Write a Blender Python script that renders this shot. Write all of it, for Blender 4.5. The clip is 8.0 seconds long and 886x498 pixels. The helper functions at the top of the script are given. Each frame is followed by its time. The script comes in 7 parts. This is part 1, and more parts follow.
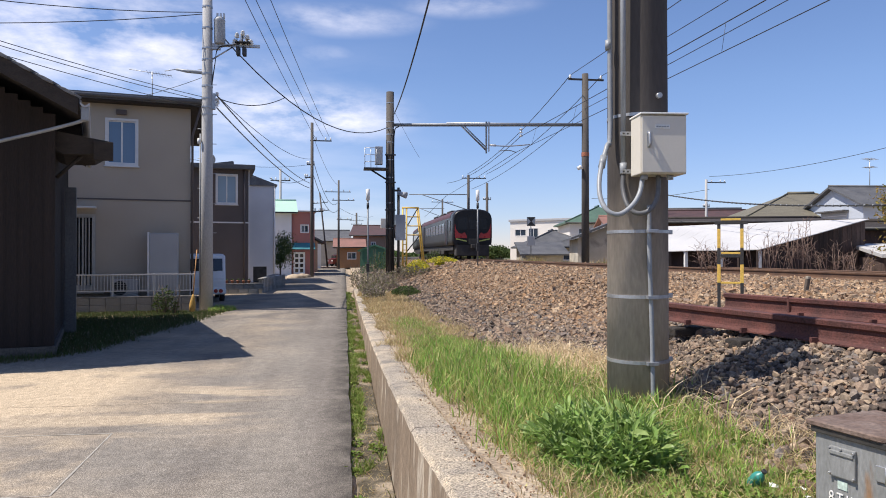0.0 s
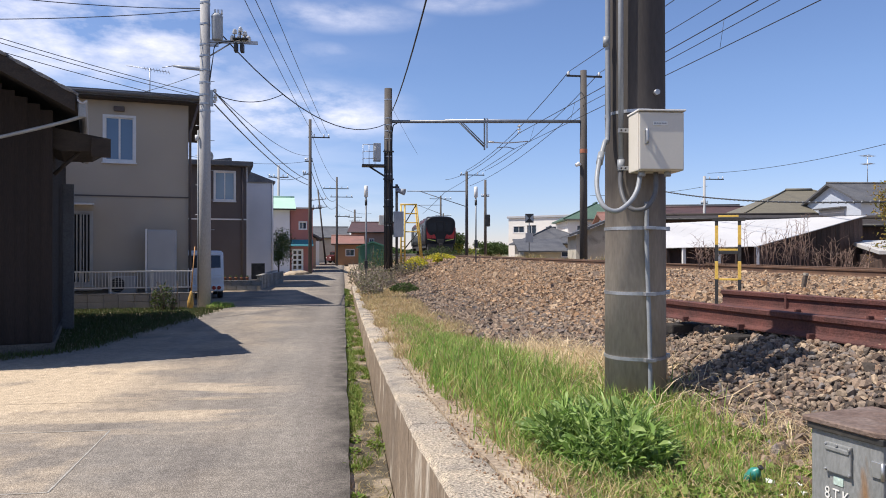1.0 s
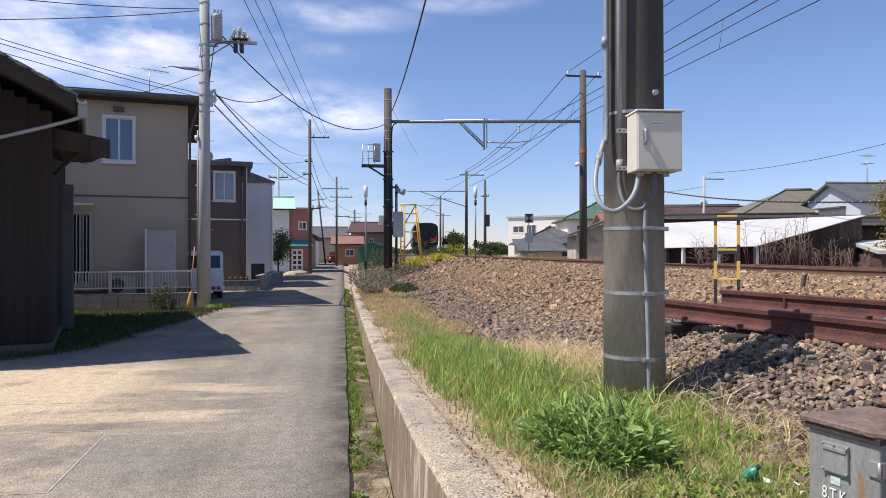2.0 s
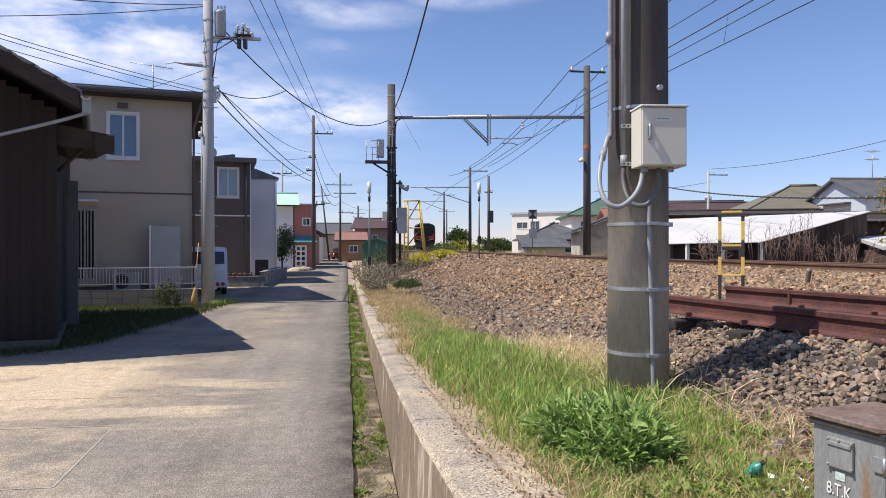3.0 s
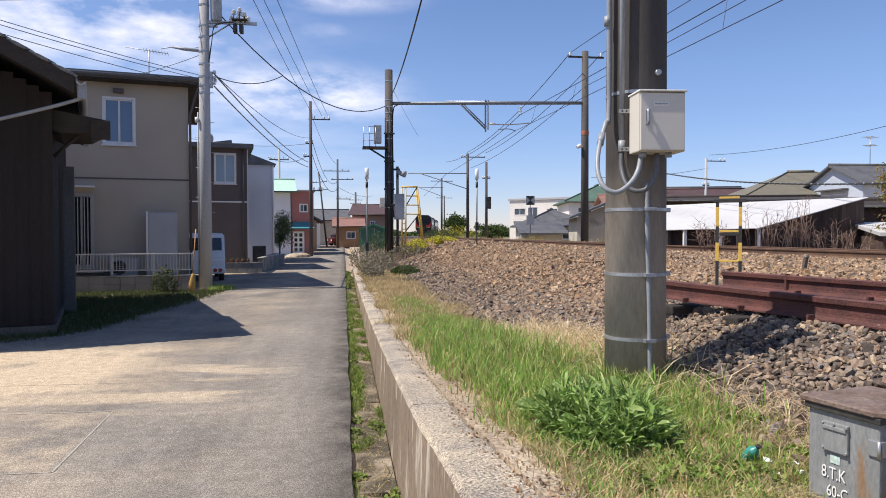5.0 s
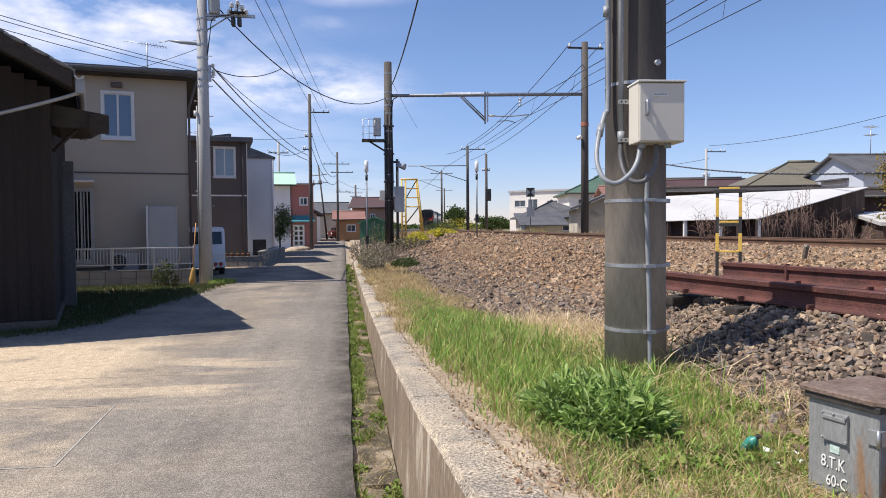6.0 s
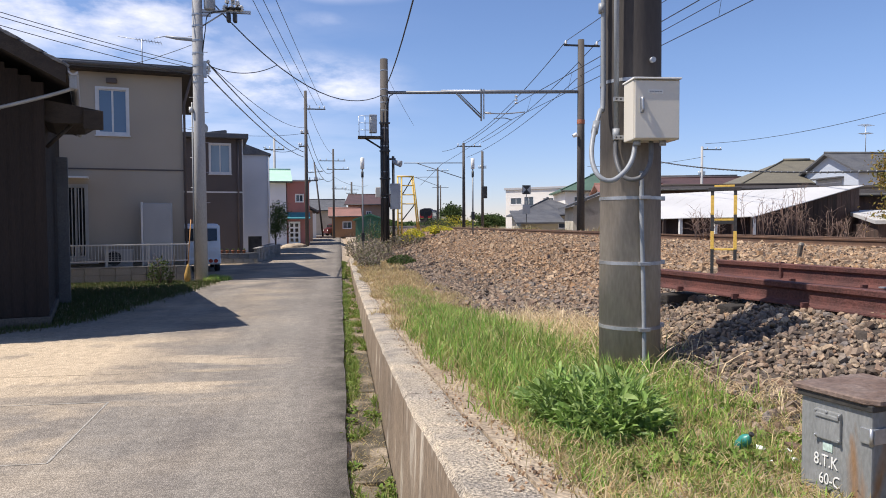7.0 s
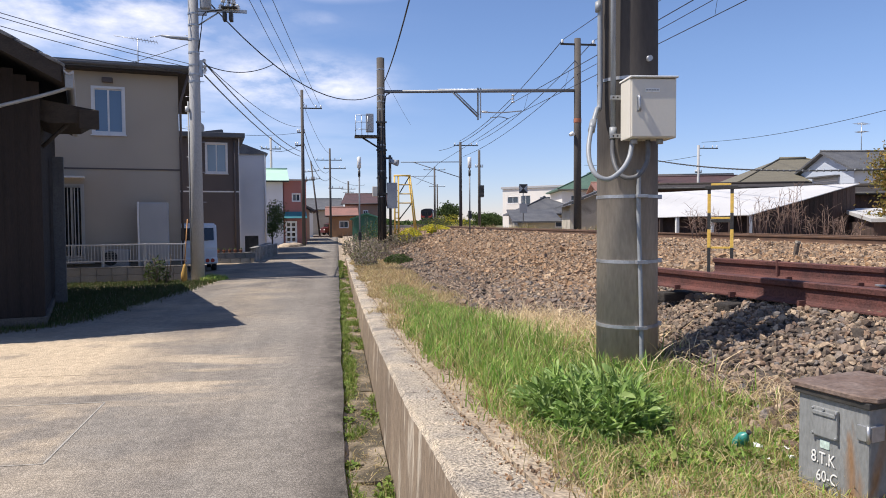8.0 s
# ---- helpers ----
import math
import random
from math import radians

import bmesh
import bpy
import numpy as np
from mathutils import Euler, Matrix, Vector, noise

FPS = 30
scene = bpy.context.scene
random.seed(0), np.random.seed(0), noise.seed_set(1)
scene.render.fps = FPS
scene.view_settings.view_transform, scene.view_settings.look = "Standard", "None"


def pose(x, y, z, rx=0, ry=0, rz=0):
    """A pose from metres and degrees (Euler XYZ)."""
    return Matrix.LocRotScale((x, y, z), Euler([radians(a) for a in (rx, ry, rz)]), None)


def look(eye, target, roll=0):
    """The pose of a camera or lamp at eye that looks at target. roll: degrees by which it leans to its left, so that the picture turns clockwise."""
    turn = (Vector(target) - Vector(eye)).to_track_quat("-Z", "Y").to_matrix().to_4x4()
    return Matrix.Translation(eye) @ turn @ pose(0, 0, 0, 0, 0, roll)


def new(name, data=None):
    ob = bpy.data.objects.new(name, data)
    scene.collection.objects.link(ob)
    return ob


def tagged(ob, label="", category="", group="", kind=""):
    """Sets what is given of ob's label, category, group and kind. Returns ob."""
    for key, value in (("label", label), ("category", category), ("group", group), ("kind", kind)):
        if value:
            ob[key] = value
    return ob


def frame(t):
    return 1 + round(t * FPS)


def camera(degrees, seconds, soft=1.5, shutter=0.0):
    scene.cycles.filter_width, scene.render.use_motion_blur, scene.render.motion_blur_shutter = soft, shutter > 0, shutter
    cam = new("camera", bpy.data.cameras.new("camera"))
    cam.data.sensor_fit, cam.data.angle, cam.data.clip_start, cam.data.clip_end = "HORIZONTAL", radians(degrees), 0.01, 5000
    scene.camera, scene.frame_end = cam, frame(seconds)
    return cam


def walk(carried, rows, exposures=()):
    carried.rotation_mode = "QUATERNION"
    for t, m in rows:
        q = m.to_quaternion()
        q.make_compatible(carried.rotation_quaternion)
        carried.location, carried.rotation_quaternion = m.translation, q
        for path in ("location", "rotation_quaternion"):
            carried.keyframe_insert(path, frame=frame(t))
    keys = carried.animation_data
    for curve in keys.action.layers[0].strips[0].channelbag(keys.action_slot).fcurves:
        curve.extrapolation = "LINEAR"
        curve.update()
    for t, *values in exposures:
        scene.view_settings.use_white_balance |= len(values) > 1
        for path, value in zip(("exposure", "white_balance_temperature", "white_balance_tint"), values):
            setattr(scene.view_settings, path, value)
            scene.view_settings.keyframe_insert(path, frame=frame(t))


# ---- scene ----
cam = camera(65.03, 8.0, soft=0.95)
PATH = [
    (0, 0.0000, -0.0000, 1.6000, 8.050, 0.419, -0.000),
    (0.5, -0.0042, -0.0006, 1.6003, 8.100, 0.277, -0.018),
    (1, 0.0031, -0.0021, 1.5998, 8.189, 0.152, -0.016),
    (1.5, 0.0078, -0.0097, 1.6013, 8.283, 0.191, -0.060),
    (3, 0.0069, -0.0074, 1.5980, 7.909, -0.165, -0.069),
    (3.5, 0.0045, -0.0073, 1.5983, 7.861, -0.420, -0.087),
    (4, 0.0051, -0.0074, 1.5959, 8.003, -0.626, -0.013),
    (4.5, 0.0060, -0.0066, 1.5943, 8.115, -0.928, 0.035),
    (6, 0.0128, -0.0023, 1.5925, 8.070, -1.916, -0.435),
    (6.5, 0.0187, -0.0002, 1.5922, 8.206, -2.070, -0.453),
    (7, 0.0236, 0.0065, 1.5914, 8.394, -2.144, -0.302),
    (7.5, 0.0157, 0.0021, 1.5909, 8.584, -2.134, -0.210),
    (8, 0.0227, 0.0096, 1.5900, 8.643, -2.221, -0.421),
]


def camera_pose(x, y, z, heading, tilt, roll):
    return pose(x, y, z, 90 + tilt, 0, -heading) @ pose(0, 0, 0, 0, 0, roll)


walk(cam, [(t, camera_pose(*p)) for t, *p in PATH], exposures=((0, 0.28, 6650, 12), (8, 0.28, 6650, 12)))

# ---- light ----
SUN_ELEVATION = 58.4
SUN_AZIMUTH = 265  # degrees clockwise from +y: on the camera's left, hardly behind it
world = bpy.data.worlds.new("sky")
scene.world = world
world.use_nodes = True


def build_sky():
    nt = world.node_tree
    nt.nodes.clear()
    n, l = nt.nodes.new, nt.links.new
    out, bg, sky = n("ShaderNodeOutputWorld"), n("ShaderNodeBackground"), n("ShaderNodeTexSky")
    sky.sky_type, sky.sun_disc = "NISHITA", False
    sky.sun_elevation, sky.sun_rotation = radians(SUN_ELEVATION), radians(SUN_AZIMUTH)
    sky.air_density, sky.dust_density, sky.ozone_density = 1.0, 0.0, 5.0
    # thin streaky clouds: noise on the sky's dome, projected on a plane overhead
    tc, sep = n("ShaderNodeTexCoord"), n("ShaderNodeSeparateXYZ")
    l(tc.outputs["Generated"], sep.inputs[0])
    up = n("ShaderNodeMath"); up.operation = "ADD"; up.inputs[1].default_value = 0.16
    l(sep.outputs["Z"], up.inputs[0])
    flat = []
    for axis in "XY":
        d = n("ShaderNodeMath"); d.operation = "DIVIDE"
        l(sep.outputs[axis], d.inputs[0]); l(up.outputs[0], d.inputs[1])
        flat.append(d)
    comb = n("ShaderNodeCombineXYZ")
    l(flat[0].outputs[0], comb.inputs[0]); l(flat[1].outputs[0], comb.inputs[1])
    big, fine = n("ShaderNodeTexNoise"), n("ShaderNodeTexNoise")
    mp = n("ShaderNodeMapping"); mp.inputs["Scale"].default_value = (1.0, 1.6, 1.0); mp.inputs["Rotation"].default_value = (0, 0, 0.4)
    mp.inputs["Location"].default_value = CLOUD_SHIFT
    l(comb.outputs[0], mp.inputs[0])
    big.inputs["Scale"].default_value, big.inputs["Detail"].default_value = 0.55, 2.0
    fine.inputs["Scale"].default_value, fine.inputs["Detail"].default_value, fine.inputs["Roughness"].default_value = 2.6, 7.0, 0.55
    fine.inputs["Distortion"].default_value = 0.4
    l(mp.outputs[0], big.inputs["Vector"]); l(mp.outputs[0], fine.inputs["Vector"])
    r1, r2 = n("ShaderNodeMapRange"), n("ShaderNodeMapRange")
    r1.inputs["From Min"].default_value, r1.inputs["From Max"].default_value = 0.38, 0.62
    r2.inputs["From Min"].default_value, r2.inputs["From Max"].default_value = 0.30, 0.62
    l(big.outputs[0], r1.inputs[0]); l(fine.outputs[0], r2.inputs[0])
    west = n("ShaderNodeMapRange")  # the cloud bank lies to the west
    west.inputs["From Min"].default_value, west.inputs["From Max"].default_value = 0.16, -0.22
    l(sep.outputs["X"], west.inputs[0])
    thin = n("ShaderNodeMath"); thin.operation = "MULTIPLY"
    l(r1.outputs[0], thin.inputs[0]); l(west.outputs[0], thin.inputs[1])
    haze = n("ShaderNodeMath"); haze.operation = "MULTIPLY"
    l(thin.outputs[0], haze.inputs[0]); l(r2.outputs[0], haze.inputs[1])
    faint = n("ShaderNodeMath"); faint.operation = "MULTIPLY"; faint.inputs[1].default_value = 0.3
    l(haze.outputs[0], faint.inputs[0])
    # the larger clouds: soft banks with ragged, billowing edges
    puff, stretch = n("ShaderNodeTexNoise"), n("ShaderNodeMapping")
    stretch.inputs["Scale"].default_value = (1.0, 1.0, 2.6)
    puff.inputs["Scale"].default_value, puff.inputs["Detail"].default_value, puff.inputs["Roughness"].default_value = 9.0, 6.0, 0.6
    l(tc.outputs["Generated"], stretch.inputs[0]); l(stretch.outputs[0], puff.inputs["Vector"])
    banks = None
    for centre, reach, thick in CLOUDS:
        off, grow, dist, fall = n("ShaderNodeVectorMath"), n("ShaderNodeVectorMath"), n("ShaderNodeVectorMath"), n("ShaderNodeMapRange")
        off.operation, grow.operation, dist.operation = "SUBTRACT", "DIVIDE", "LENGTH"
        off.inputs[1].default_value, grow.inputs[1].default_value = centre, reach
        l(tc.outputs["Generated"], off.inputs[0]); l(off.outputs[0], grow.inputs[0]); l(grow.outputs[0], dist.inputs[0])
        fall.interpolation_type = "SMOOTHSTEP"
        for key, value in zip(("From Min", "From Max", "To Min", "To Max"), (1.25, 0.2, 0.0, thick)):
            fall.inputs[key].default_value = value
        l(dist.outputs["Value"], fall.inputs[0])
        if banks:
            most = n("ShaderNodeMath"); most.operation = "MAXIMUM"
            l(banks, most.inputs[0]); l(fall.outputs[0], most.inputs[1])
            banks = most.outputs[0]
        else:
            banks = fall.outputs[0]
    edge = n("ShaderNodeMapRange")
    edge.inputs["From Min"].default_value, edge.inputs["From Max"].default_value = 0.36, 0.66
    edge.inputs["To Min"].default_value, edge.inputs["To Max"].default_value = 0.03, 1.0
    l(puff.outputs[0], edge.inputs[0])
    body = n("ShaderNodeMath"); body.operation = "MULTIPLY"
    l(banks, body.inputs[0]); l(edge.outputs[0], body.inputs[1])
    cov = n("ShaderNodeMath"); cov.operation = "MAXIMUM"
    l(faint.outputs[0], cov.inputs[0]); l(body.outputs[0], cov.inputs[1])
    mix = n("ShaderNodeMix"); mix.data_type = "RGBA"
    tint = n("ShaderNodeVectorMath"); tint.operation = "MULTIPLY"
    low, hue = n("ShaderNodeMapRange"), n("ShaderNodeMix")  # blue haze towards the horizon
    hue.data_type = "RGBA"
    low.inputs["From Max"].default_value = 0.22
    hue.inputs["A"].default_value, hue.inputs["B"].default_value = (0.84, 0.82, 1.05, 1), (1.0, 1.0, 1.13, 1)
    l(sep.outputs["Z"], low.inputs[0]); l(low.outputs[0], hue.inputs["Factor"]); l(hue.outputs["Result"], tint.inputs[1])
    l(sky.outputs[0], tint.inputs[0])
    l(cov.outputs[0], mix.inputs["Factor"]); l(tint.outputs[0], mix.inputs["A"])
    mix.inputs["B"].default_value = (9.3, 9.3, 10.2, 1)
    l(mix.outputs["Result"], bg.inputs["Color"]); l(bg.outputs[0], out.inputs["Surface"])
    bg.inputs["Strength"].default_value = 0.108


CLOUD_SHIFT = (0.0, 0.0, 0.0)
CLOUDS = [  # direction, reach, thickness
    ((-0.329, 0.905, 0.270), (0.27, 0.5, 0.075), 0.78),
    ((-0.260, 0.939, 0.226), (0.16, 0.5, 0.03), 0.55),
    ((-0.062, 0.979, 0.192), (0.16, 0.5, 0.045), 0.95),
    ((-0.008, 0.948, 0.317), (0.12, 0.4, 0.022), 0.43),
    ((-0.031, 0.961, 0.274), (0.05, 0.3, 0.012), 0.22),
    ((-0.605, 0.767, 0.214), (0.35, 0.5, 0.11), 0.78),
    ((-0.195, 0.896, 0.400), (0.3, 0.5, 0.05), 0.62),
    ((0.159, 0.928, 0.337), (0.1, 0.4, 0.016), 0.35),
]
build_sky()
sun = new("sun", bpy.data.lights.new("sun", "SUN"))
sun.data.energy, sun.data.angle, sun.data.color = 5.0, radians(0.53), (1.0, 0.95, 0.87)
a, e = radians(SUN_AZIMUTH), radians(SUN_ELEVATION)
toward_sun = Vector((math.sin(a) * math.cos(e), math.cos(a) * math.cos(e), math.sin(e)))
sun.matrix_world = look(toward_sun * 50, (0, 0, 0))

# ---- materials ----


def mat(name, c1, c2=None, rough=0.8, scale=1.5, fine=30.0, bump=0.15, metal=0.0, contrast=0.3, stretch=(1, 1, 1), vary=0.0, island=0.0, spec=0.5,
        stain=None, stain_at=(0.55, 0.7), stain_scale=0.8, coord="Object", upper_tone=None):
    """Two colours mixed by a broad noise, darkened and lightened by a fine one, with fine relief; stain: a third colour in patches."""
    m = bpy.data.materials.new(name)
    m.use_nodes = True
    nt = m.node_tree
    n, l = nt.nodes.new, nt.links.new
    b = nt.nodes["Principled BSDF"]
    c2 = c2 or tuple(v * 0.75 for v in c1)
    tc = n("ShaderNodeTexCoord")
    mp = n("ShaderNodeMapping")
    mp.inputs["Scale"].default_value = stretch
    l(tc.outputs[coord], mp.inputs[0])
    n1, n2 = n("ShaderNodeTexNoise"), n("ShaderNodeTexNoise")
    n1.inputs["Scale"].default_value, n1.inputs["Detail"].default_value = scale, 5
    n2.inputs["Scale"].default_value, n2.inputs["Detail"].default_value = fine, 4
    l(mp.outputs[0], n1.inputs["Vector"]), l(mp.outputs[0], n2.inputs["Vector"])
    ramp = n("ShaderNodeMapRange")
    ramp.inputs["From Min"].default_value, ramp.inputs["From Max"].default_value = 0.35, 0.65
    l(n1.outputs[0], ramp.inputs[0])
    mix = n("ShaderNodeMix"); mix.data_type = "RGBA"
    mix.inputs["A"].default_value, mix.inputs["B"].default_value = (*c1, 1), (*c2, 1)
    l(ramp.outputs[0], mix.inputs["Factor"])
    last = mix.outputs["Result"]
    if stain:
        n3, r3, m3 = n("ShaderNodeTexNoise"), n("ShaderNodeMapRange"), n("ShaderNodeMix")
        n3.inputs["Scale"].default_value, n3.inputs["Detail"].default_value = stain_scale, 6
        n3.inputs["Distortion"].default_value = 0.6
        r3.inputs["From Min"].default_value, r3.inputs["From Max"].default_value = stain_at
        m3.data_type = "RGBA"
        m3.inputs["B"].default_value = (*stain, 1)
        l(mp.outputs[0], n3.inputs["Vector"]), l(n3.outputs[0], r3.inputs[0]), l(r3.outputs[0], m3.inputs["Factor"]), l(last, m3.inputs["A"])
        last = m3.outputs["Result"]
    if upper_tone:  # colour, and heights between which it closes over the surface, with ragged edge
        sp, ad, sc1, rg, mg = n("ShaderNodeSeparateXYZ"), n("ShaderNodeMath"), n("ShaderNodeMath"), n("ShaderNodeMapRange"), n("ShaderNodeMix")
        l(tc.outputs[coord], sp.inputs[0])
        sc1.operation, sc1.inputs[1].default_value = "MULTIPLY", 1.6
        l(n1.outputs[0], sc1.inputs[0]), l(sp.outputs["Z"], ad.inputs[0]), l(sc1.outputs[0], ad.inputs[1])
        rg.inputs["From Min"].default_value, rg.inputs["From Max"].default_value = upper_tone[1], upper_tone[2]
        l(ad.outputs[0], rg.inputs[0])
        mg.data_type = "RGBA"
        mg.inputs["B"].default_value = (*upper_tone[0], 1)
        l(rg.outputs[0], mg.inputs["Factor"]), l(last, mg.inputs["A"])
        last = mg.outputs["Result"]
    val = n("ShaderNodeMapRange")
    val.inputs["From Min"].default_value, val.inputs["From Max"].default_value = 0.3, 0.7
    val.inputs["To Min"].default_value, val.inputs["To Max"].default_value = 1 - contrast, 1 + contrast
    l(n2.outputs[0], val.inputs[0])
    amount = val.outputs[0]
    if vary:
        info, r4, mul = n("ShaderNodeObjectInfo"), n("ShaderNodeMapRange"), n("ShaderNodeMath")
        r4.inputs["To Min"].default_value, r4.inputs["To Max"].default_value = 1 - vary, 1 + vary
        mul.operation = "MULTIPLY"
        l(info.outputs["Random"], r4.inputs[0]), l(r4.outputs[0], mul.inputs[0]), l(amount, mul.inputs[1])
        amount = mul.outputs[0]
    if island:
        geo, r5, mul = n("ShaderNodeNewGeometry"), n("ShaderNodeMapRange"), n("ShaderNodeMath")
        r5.inputs["To Min"].default_value, r5.inputs["To Max"].default_value = 1 - island, 1 + island
        mul.operation = "MULTIPLY"
        l(geo.outputs["Random Per Island"], r5.inputs[0]), l(r5.outputs[0], mul.inputs[0]), l(amount, mul.inputs[1])
        amount = mul.outputs[0]
    sc = n("ShaderNodeVectorMath"); sc.operation = "SCALE"
    l(last, sc.inputs[0]), l(amount, sc.inputs["Scale"])
    l(sc.outputs[0], b.inputs["Base Color"])
    b.inputs["Roughness"].default_value, b.inputs["Metallic"].default_value = rough, metal
    b.inputs["Specular IOR Level"].default_value = spec
    if bump:
        bp = n("ShaderNodeBump")
        bp.inputs["Strength"].default_value, bp.inputs["Distance"].default_value = bump, 0.02
        l(n2.outputs[0], bp.inputs["Height"]), l(bp.outputs[0], b.inputs["Normal"])
    return m


def island_mat(name, colours, rough=0.85, fine=20.0, through_light=0.0, bump=0.0, spec=0.3):
    """One of several colours for every loose piece of a mesh."""
    m = bpy.data.materials.new(name)
    m.use_nodes = True
    nt = m.node_tree
    n, l = nt.nodes.new, nt.links.new
    b = nt.nodes["Principled BSDF"]
    geo, ramp, tc, nz, mr, sc = n("ShaderNodeNewGeometry"), n("ShaderNodeValToRGB"), n("ShaderNodeTexCoord"), n("ShaderNodeTexNoise"), n("ShaderNodeMapRange"), n("ShaderNodeVectorMath")
    els = ramp.color_ramp.elements
    while len(els) < len(colours):
        els.new(0.5)
    for i, c in enumerate(colours):
        els[i].position, els[i].color = i / (len(colours) - 1), (*c, 1)
    l(geo.outputs["Random Per Island"], ramp.inputs[0])
    nz.inputs["Scale"].default_value, nz.inputs["Detail"].default_value = fine, 3
    l(tc.outputs["Object"], nz.inputs["Vector"]), l(nz.outputs[0], mr.inputs[0])
    mr.inputs["From Min"].default_value, mr.inputs["From Max"].default_value = 0.3, 0.7
    mr.inputs["To Min"].default_value, mr.inputs["To Max"].default_value = 0.7, 1.3
    sc.operation = "SCALE"
    l(ramp.outputs[0], sc.inputs[0]), l(mr.outputs[0], sc.inputs["Scale"]), l(sc.outputs[0], b.inputs["Base Color"])
    b.inputs["Roughness"].default_value, b.inputs["Specular IOR Level"].default_value = rough, spec
    if through_light:
        b.inputs["Subsurface Weight"].default_value = 0.0
        tr, ms = n("ShaderNodeBsdfTranslucent"), n("ShaderNodeMixShader")
        ms.inputs[0].default_value = through_light
        l(sc.outputs[0], tr.inputs["Color"]), l(b.outputs[0], ms.inputs[1]), l(tr.outputs[0], ms.inputs[2])
        l(ms.outputs[0], nt.nodes["Material Output"].inputs["Surface"])
    return m


def glass_mat(name, tint=(0.02, 0.03, 0.04), rough=0.05):
    m = bpy.data.materials.new(name)
    m.use_nodes = True
    b = m.node_tree.nodes["Principled BSDF"]
    b.inputs["Base Color"].default_value, b.inputs["Roughness"].default_value = (*tint, 1), rough
    b.inputs["Specular IOR Level"].default_value = 0.8
    return m



def road_mat():
    """Worn asphalt: pale stone specks in dark binder, sand drifted over the wide part, faint wheel tracks along the lane."""
    m = bpy.data.materials.new("worn_asphalt")
    m.use_nodes = True
    nt = m.node_tree
    n, l = nt.nodes.new, nt.links.new
    b = nt.nodes["Principled BSDF"]
    tc, sep = n("ShaderNodeTexCoord"), n("ShaderNodeSeparateXYZ")
    l(tc.outputs["Object"], sep.inputs[0])

    def noise_of(scale, detail=4, stretch=(1, 1, 1)):
        mp, t = n("ShaderNodeMapping"), n("ShaderNodeTexNoise")
        mp.inputs["Scale"].default_value = stretch
        t.inputs["Scale"].default_value, t.inputs["Detail"].default_value = scale, detail
        l(tc.outputs["Object"], mp.inputs[0]), l(mp.outputs[0], t.inputs["Vector"])
        return t.outputs[0]

    def ramp(x, a, c, lo=0.0, hi=1.0):
        r = n("ShaderNodeMapRange")
        for k, v in zip(("From Min", "From Max", "To Min", "To Max"), (a, c, lo, hi)):
            r.inputs[k].default_value = v
        l(x, r.inputs[0])
        return r.outputs[0]

    def maths(op, x, y):
        q = n("ShaderNodeMath"); q.operation = op
        for i, v in enumerate((x, y)):
            if isinstance(v, float):
                q.inputs[i].default_value = v
            else:
                l(v, q.inputs[i])
        return q.outputs[0]

    def mix(f, a, c):
        q = n("ShaderNodeMix"); q.data_type = "RGBA"
        l(f, q.inputs["Factor"])
        for k, v in (("A", a), ("B", c)):
            if isinstance(v, tuple):
                q.inputs[k].default_value = (*v, 1)
            else:
                l(v, q.inputs[k])
        return q.outputs["Result"]
    base = mix(ramp(noise_of(0.6, 5), 0.35, 0.65), (0.195, 0.172, 0.150), (0.255, 0.226, 0.195))
    tracks = ramp(noise_of(1.3, 3, (1.0, 0.05, 1.0)), 0.42, 0.62)
    base = mix(maths("MULTIPLY", tracks, 0.45), base, (0.36, 0.325, 0.275))
    across, along = sep.outputs["X"], sep.outputs["Y"]
    dust = maths("MULTIPLY", ramp(noise_of(0.8, 6), 0.42, 0.66, 0.0, 0.35), ramp(across, -0.4, -1.6))
    yard = maths("MULTIPLY", ramp(across, -1.5, -2.8), maths("MULTIPLY", ramp(along, 6.4, 7.5), ramp(along, 10.8, 9.9)))
    drift = maths("MULTIPLY", yard, ramp(noise_of(0.75, 7), 0.38, 0.50, 0.3, 1.0))
    swept = maths("MULTIPLY", ramp(noise_of(1.0, 6, (0.45, 1.9, 1.0)), 0.45, 0.57), maths("MULTIPLY", ramp(along, 5.9, 7.0), ramp(along, 9.6, 8.4)))
    swept = maths("MULTIPLY", swept, ramp(across, -0.4, -1.3, 0.0, 0.75))
    patch = maths("MULTIPLY", maths("MULTIPLY", ramp(across, -1.93, -2.02), ramp(along, 4.9, 4.96)), ramp(along, 6.58, 6.52))
    patch = maths("MULTIPLY", patch, ramp(noise_of(1.6, 6), 0.42, 0.62, 0.08, 0.7))
    sand = maths("MAXIMUM", maths("MAXIMUM", dust, drift), maths("MAXIMUM", swept, patch))
    base = mix(maths("MULTIPLY", sand, 0.9), base, (0.66, 0.525, 0.365))
    crumbled = maths("MULTIPLY", ramp(across, -0.22, 0.03), ramp(noise_of(3.0, 5), 0.35, 0.6, 0.3, 0.95))
    base = mix(crumbled, base, (0.075, 0.068, 0.06))
    v = n("ShaderNodeTexVoronoi")
    v.inputs["Scale"].default_value = 105
    l(tc.outputs["Object"], v.inputs["Vector"])
    speck = maths("MULTIPLY", ramp(v.outputs["Distance"], 0.1, 0.6, 1.28, 0.66), ramp(noise_of(45, 3), 0.3, 0.7, 0.75, 1.25))
    speck = maths("MULTIPLY", speck, ramp(noise_of(9, 5), 0.3, 0.7, 0.85, 1.15))
    sc = n("ShaderNodeVectorMath"); sc.operation = "SCALE"
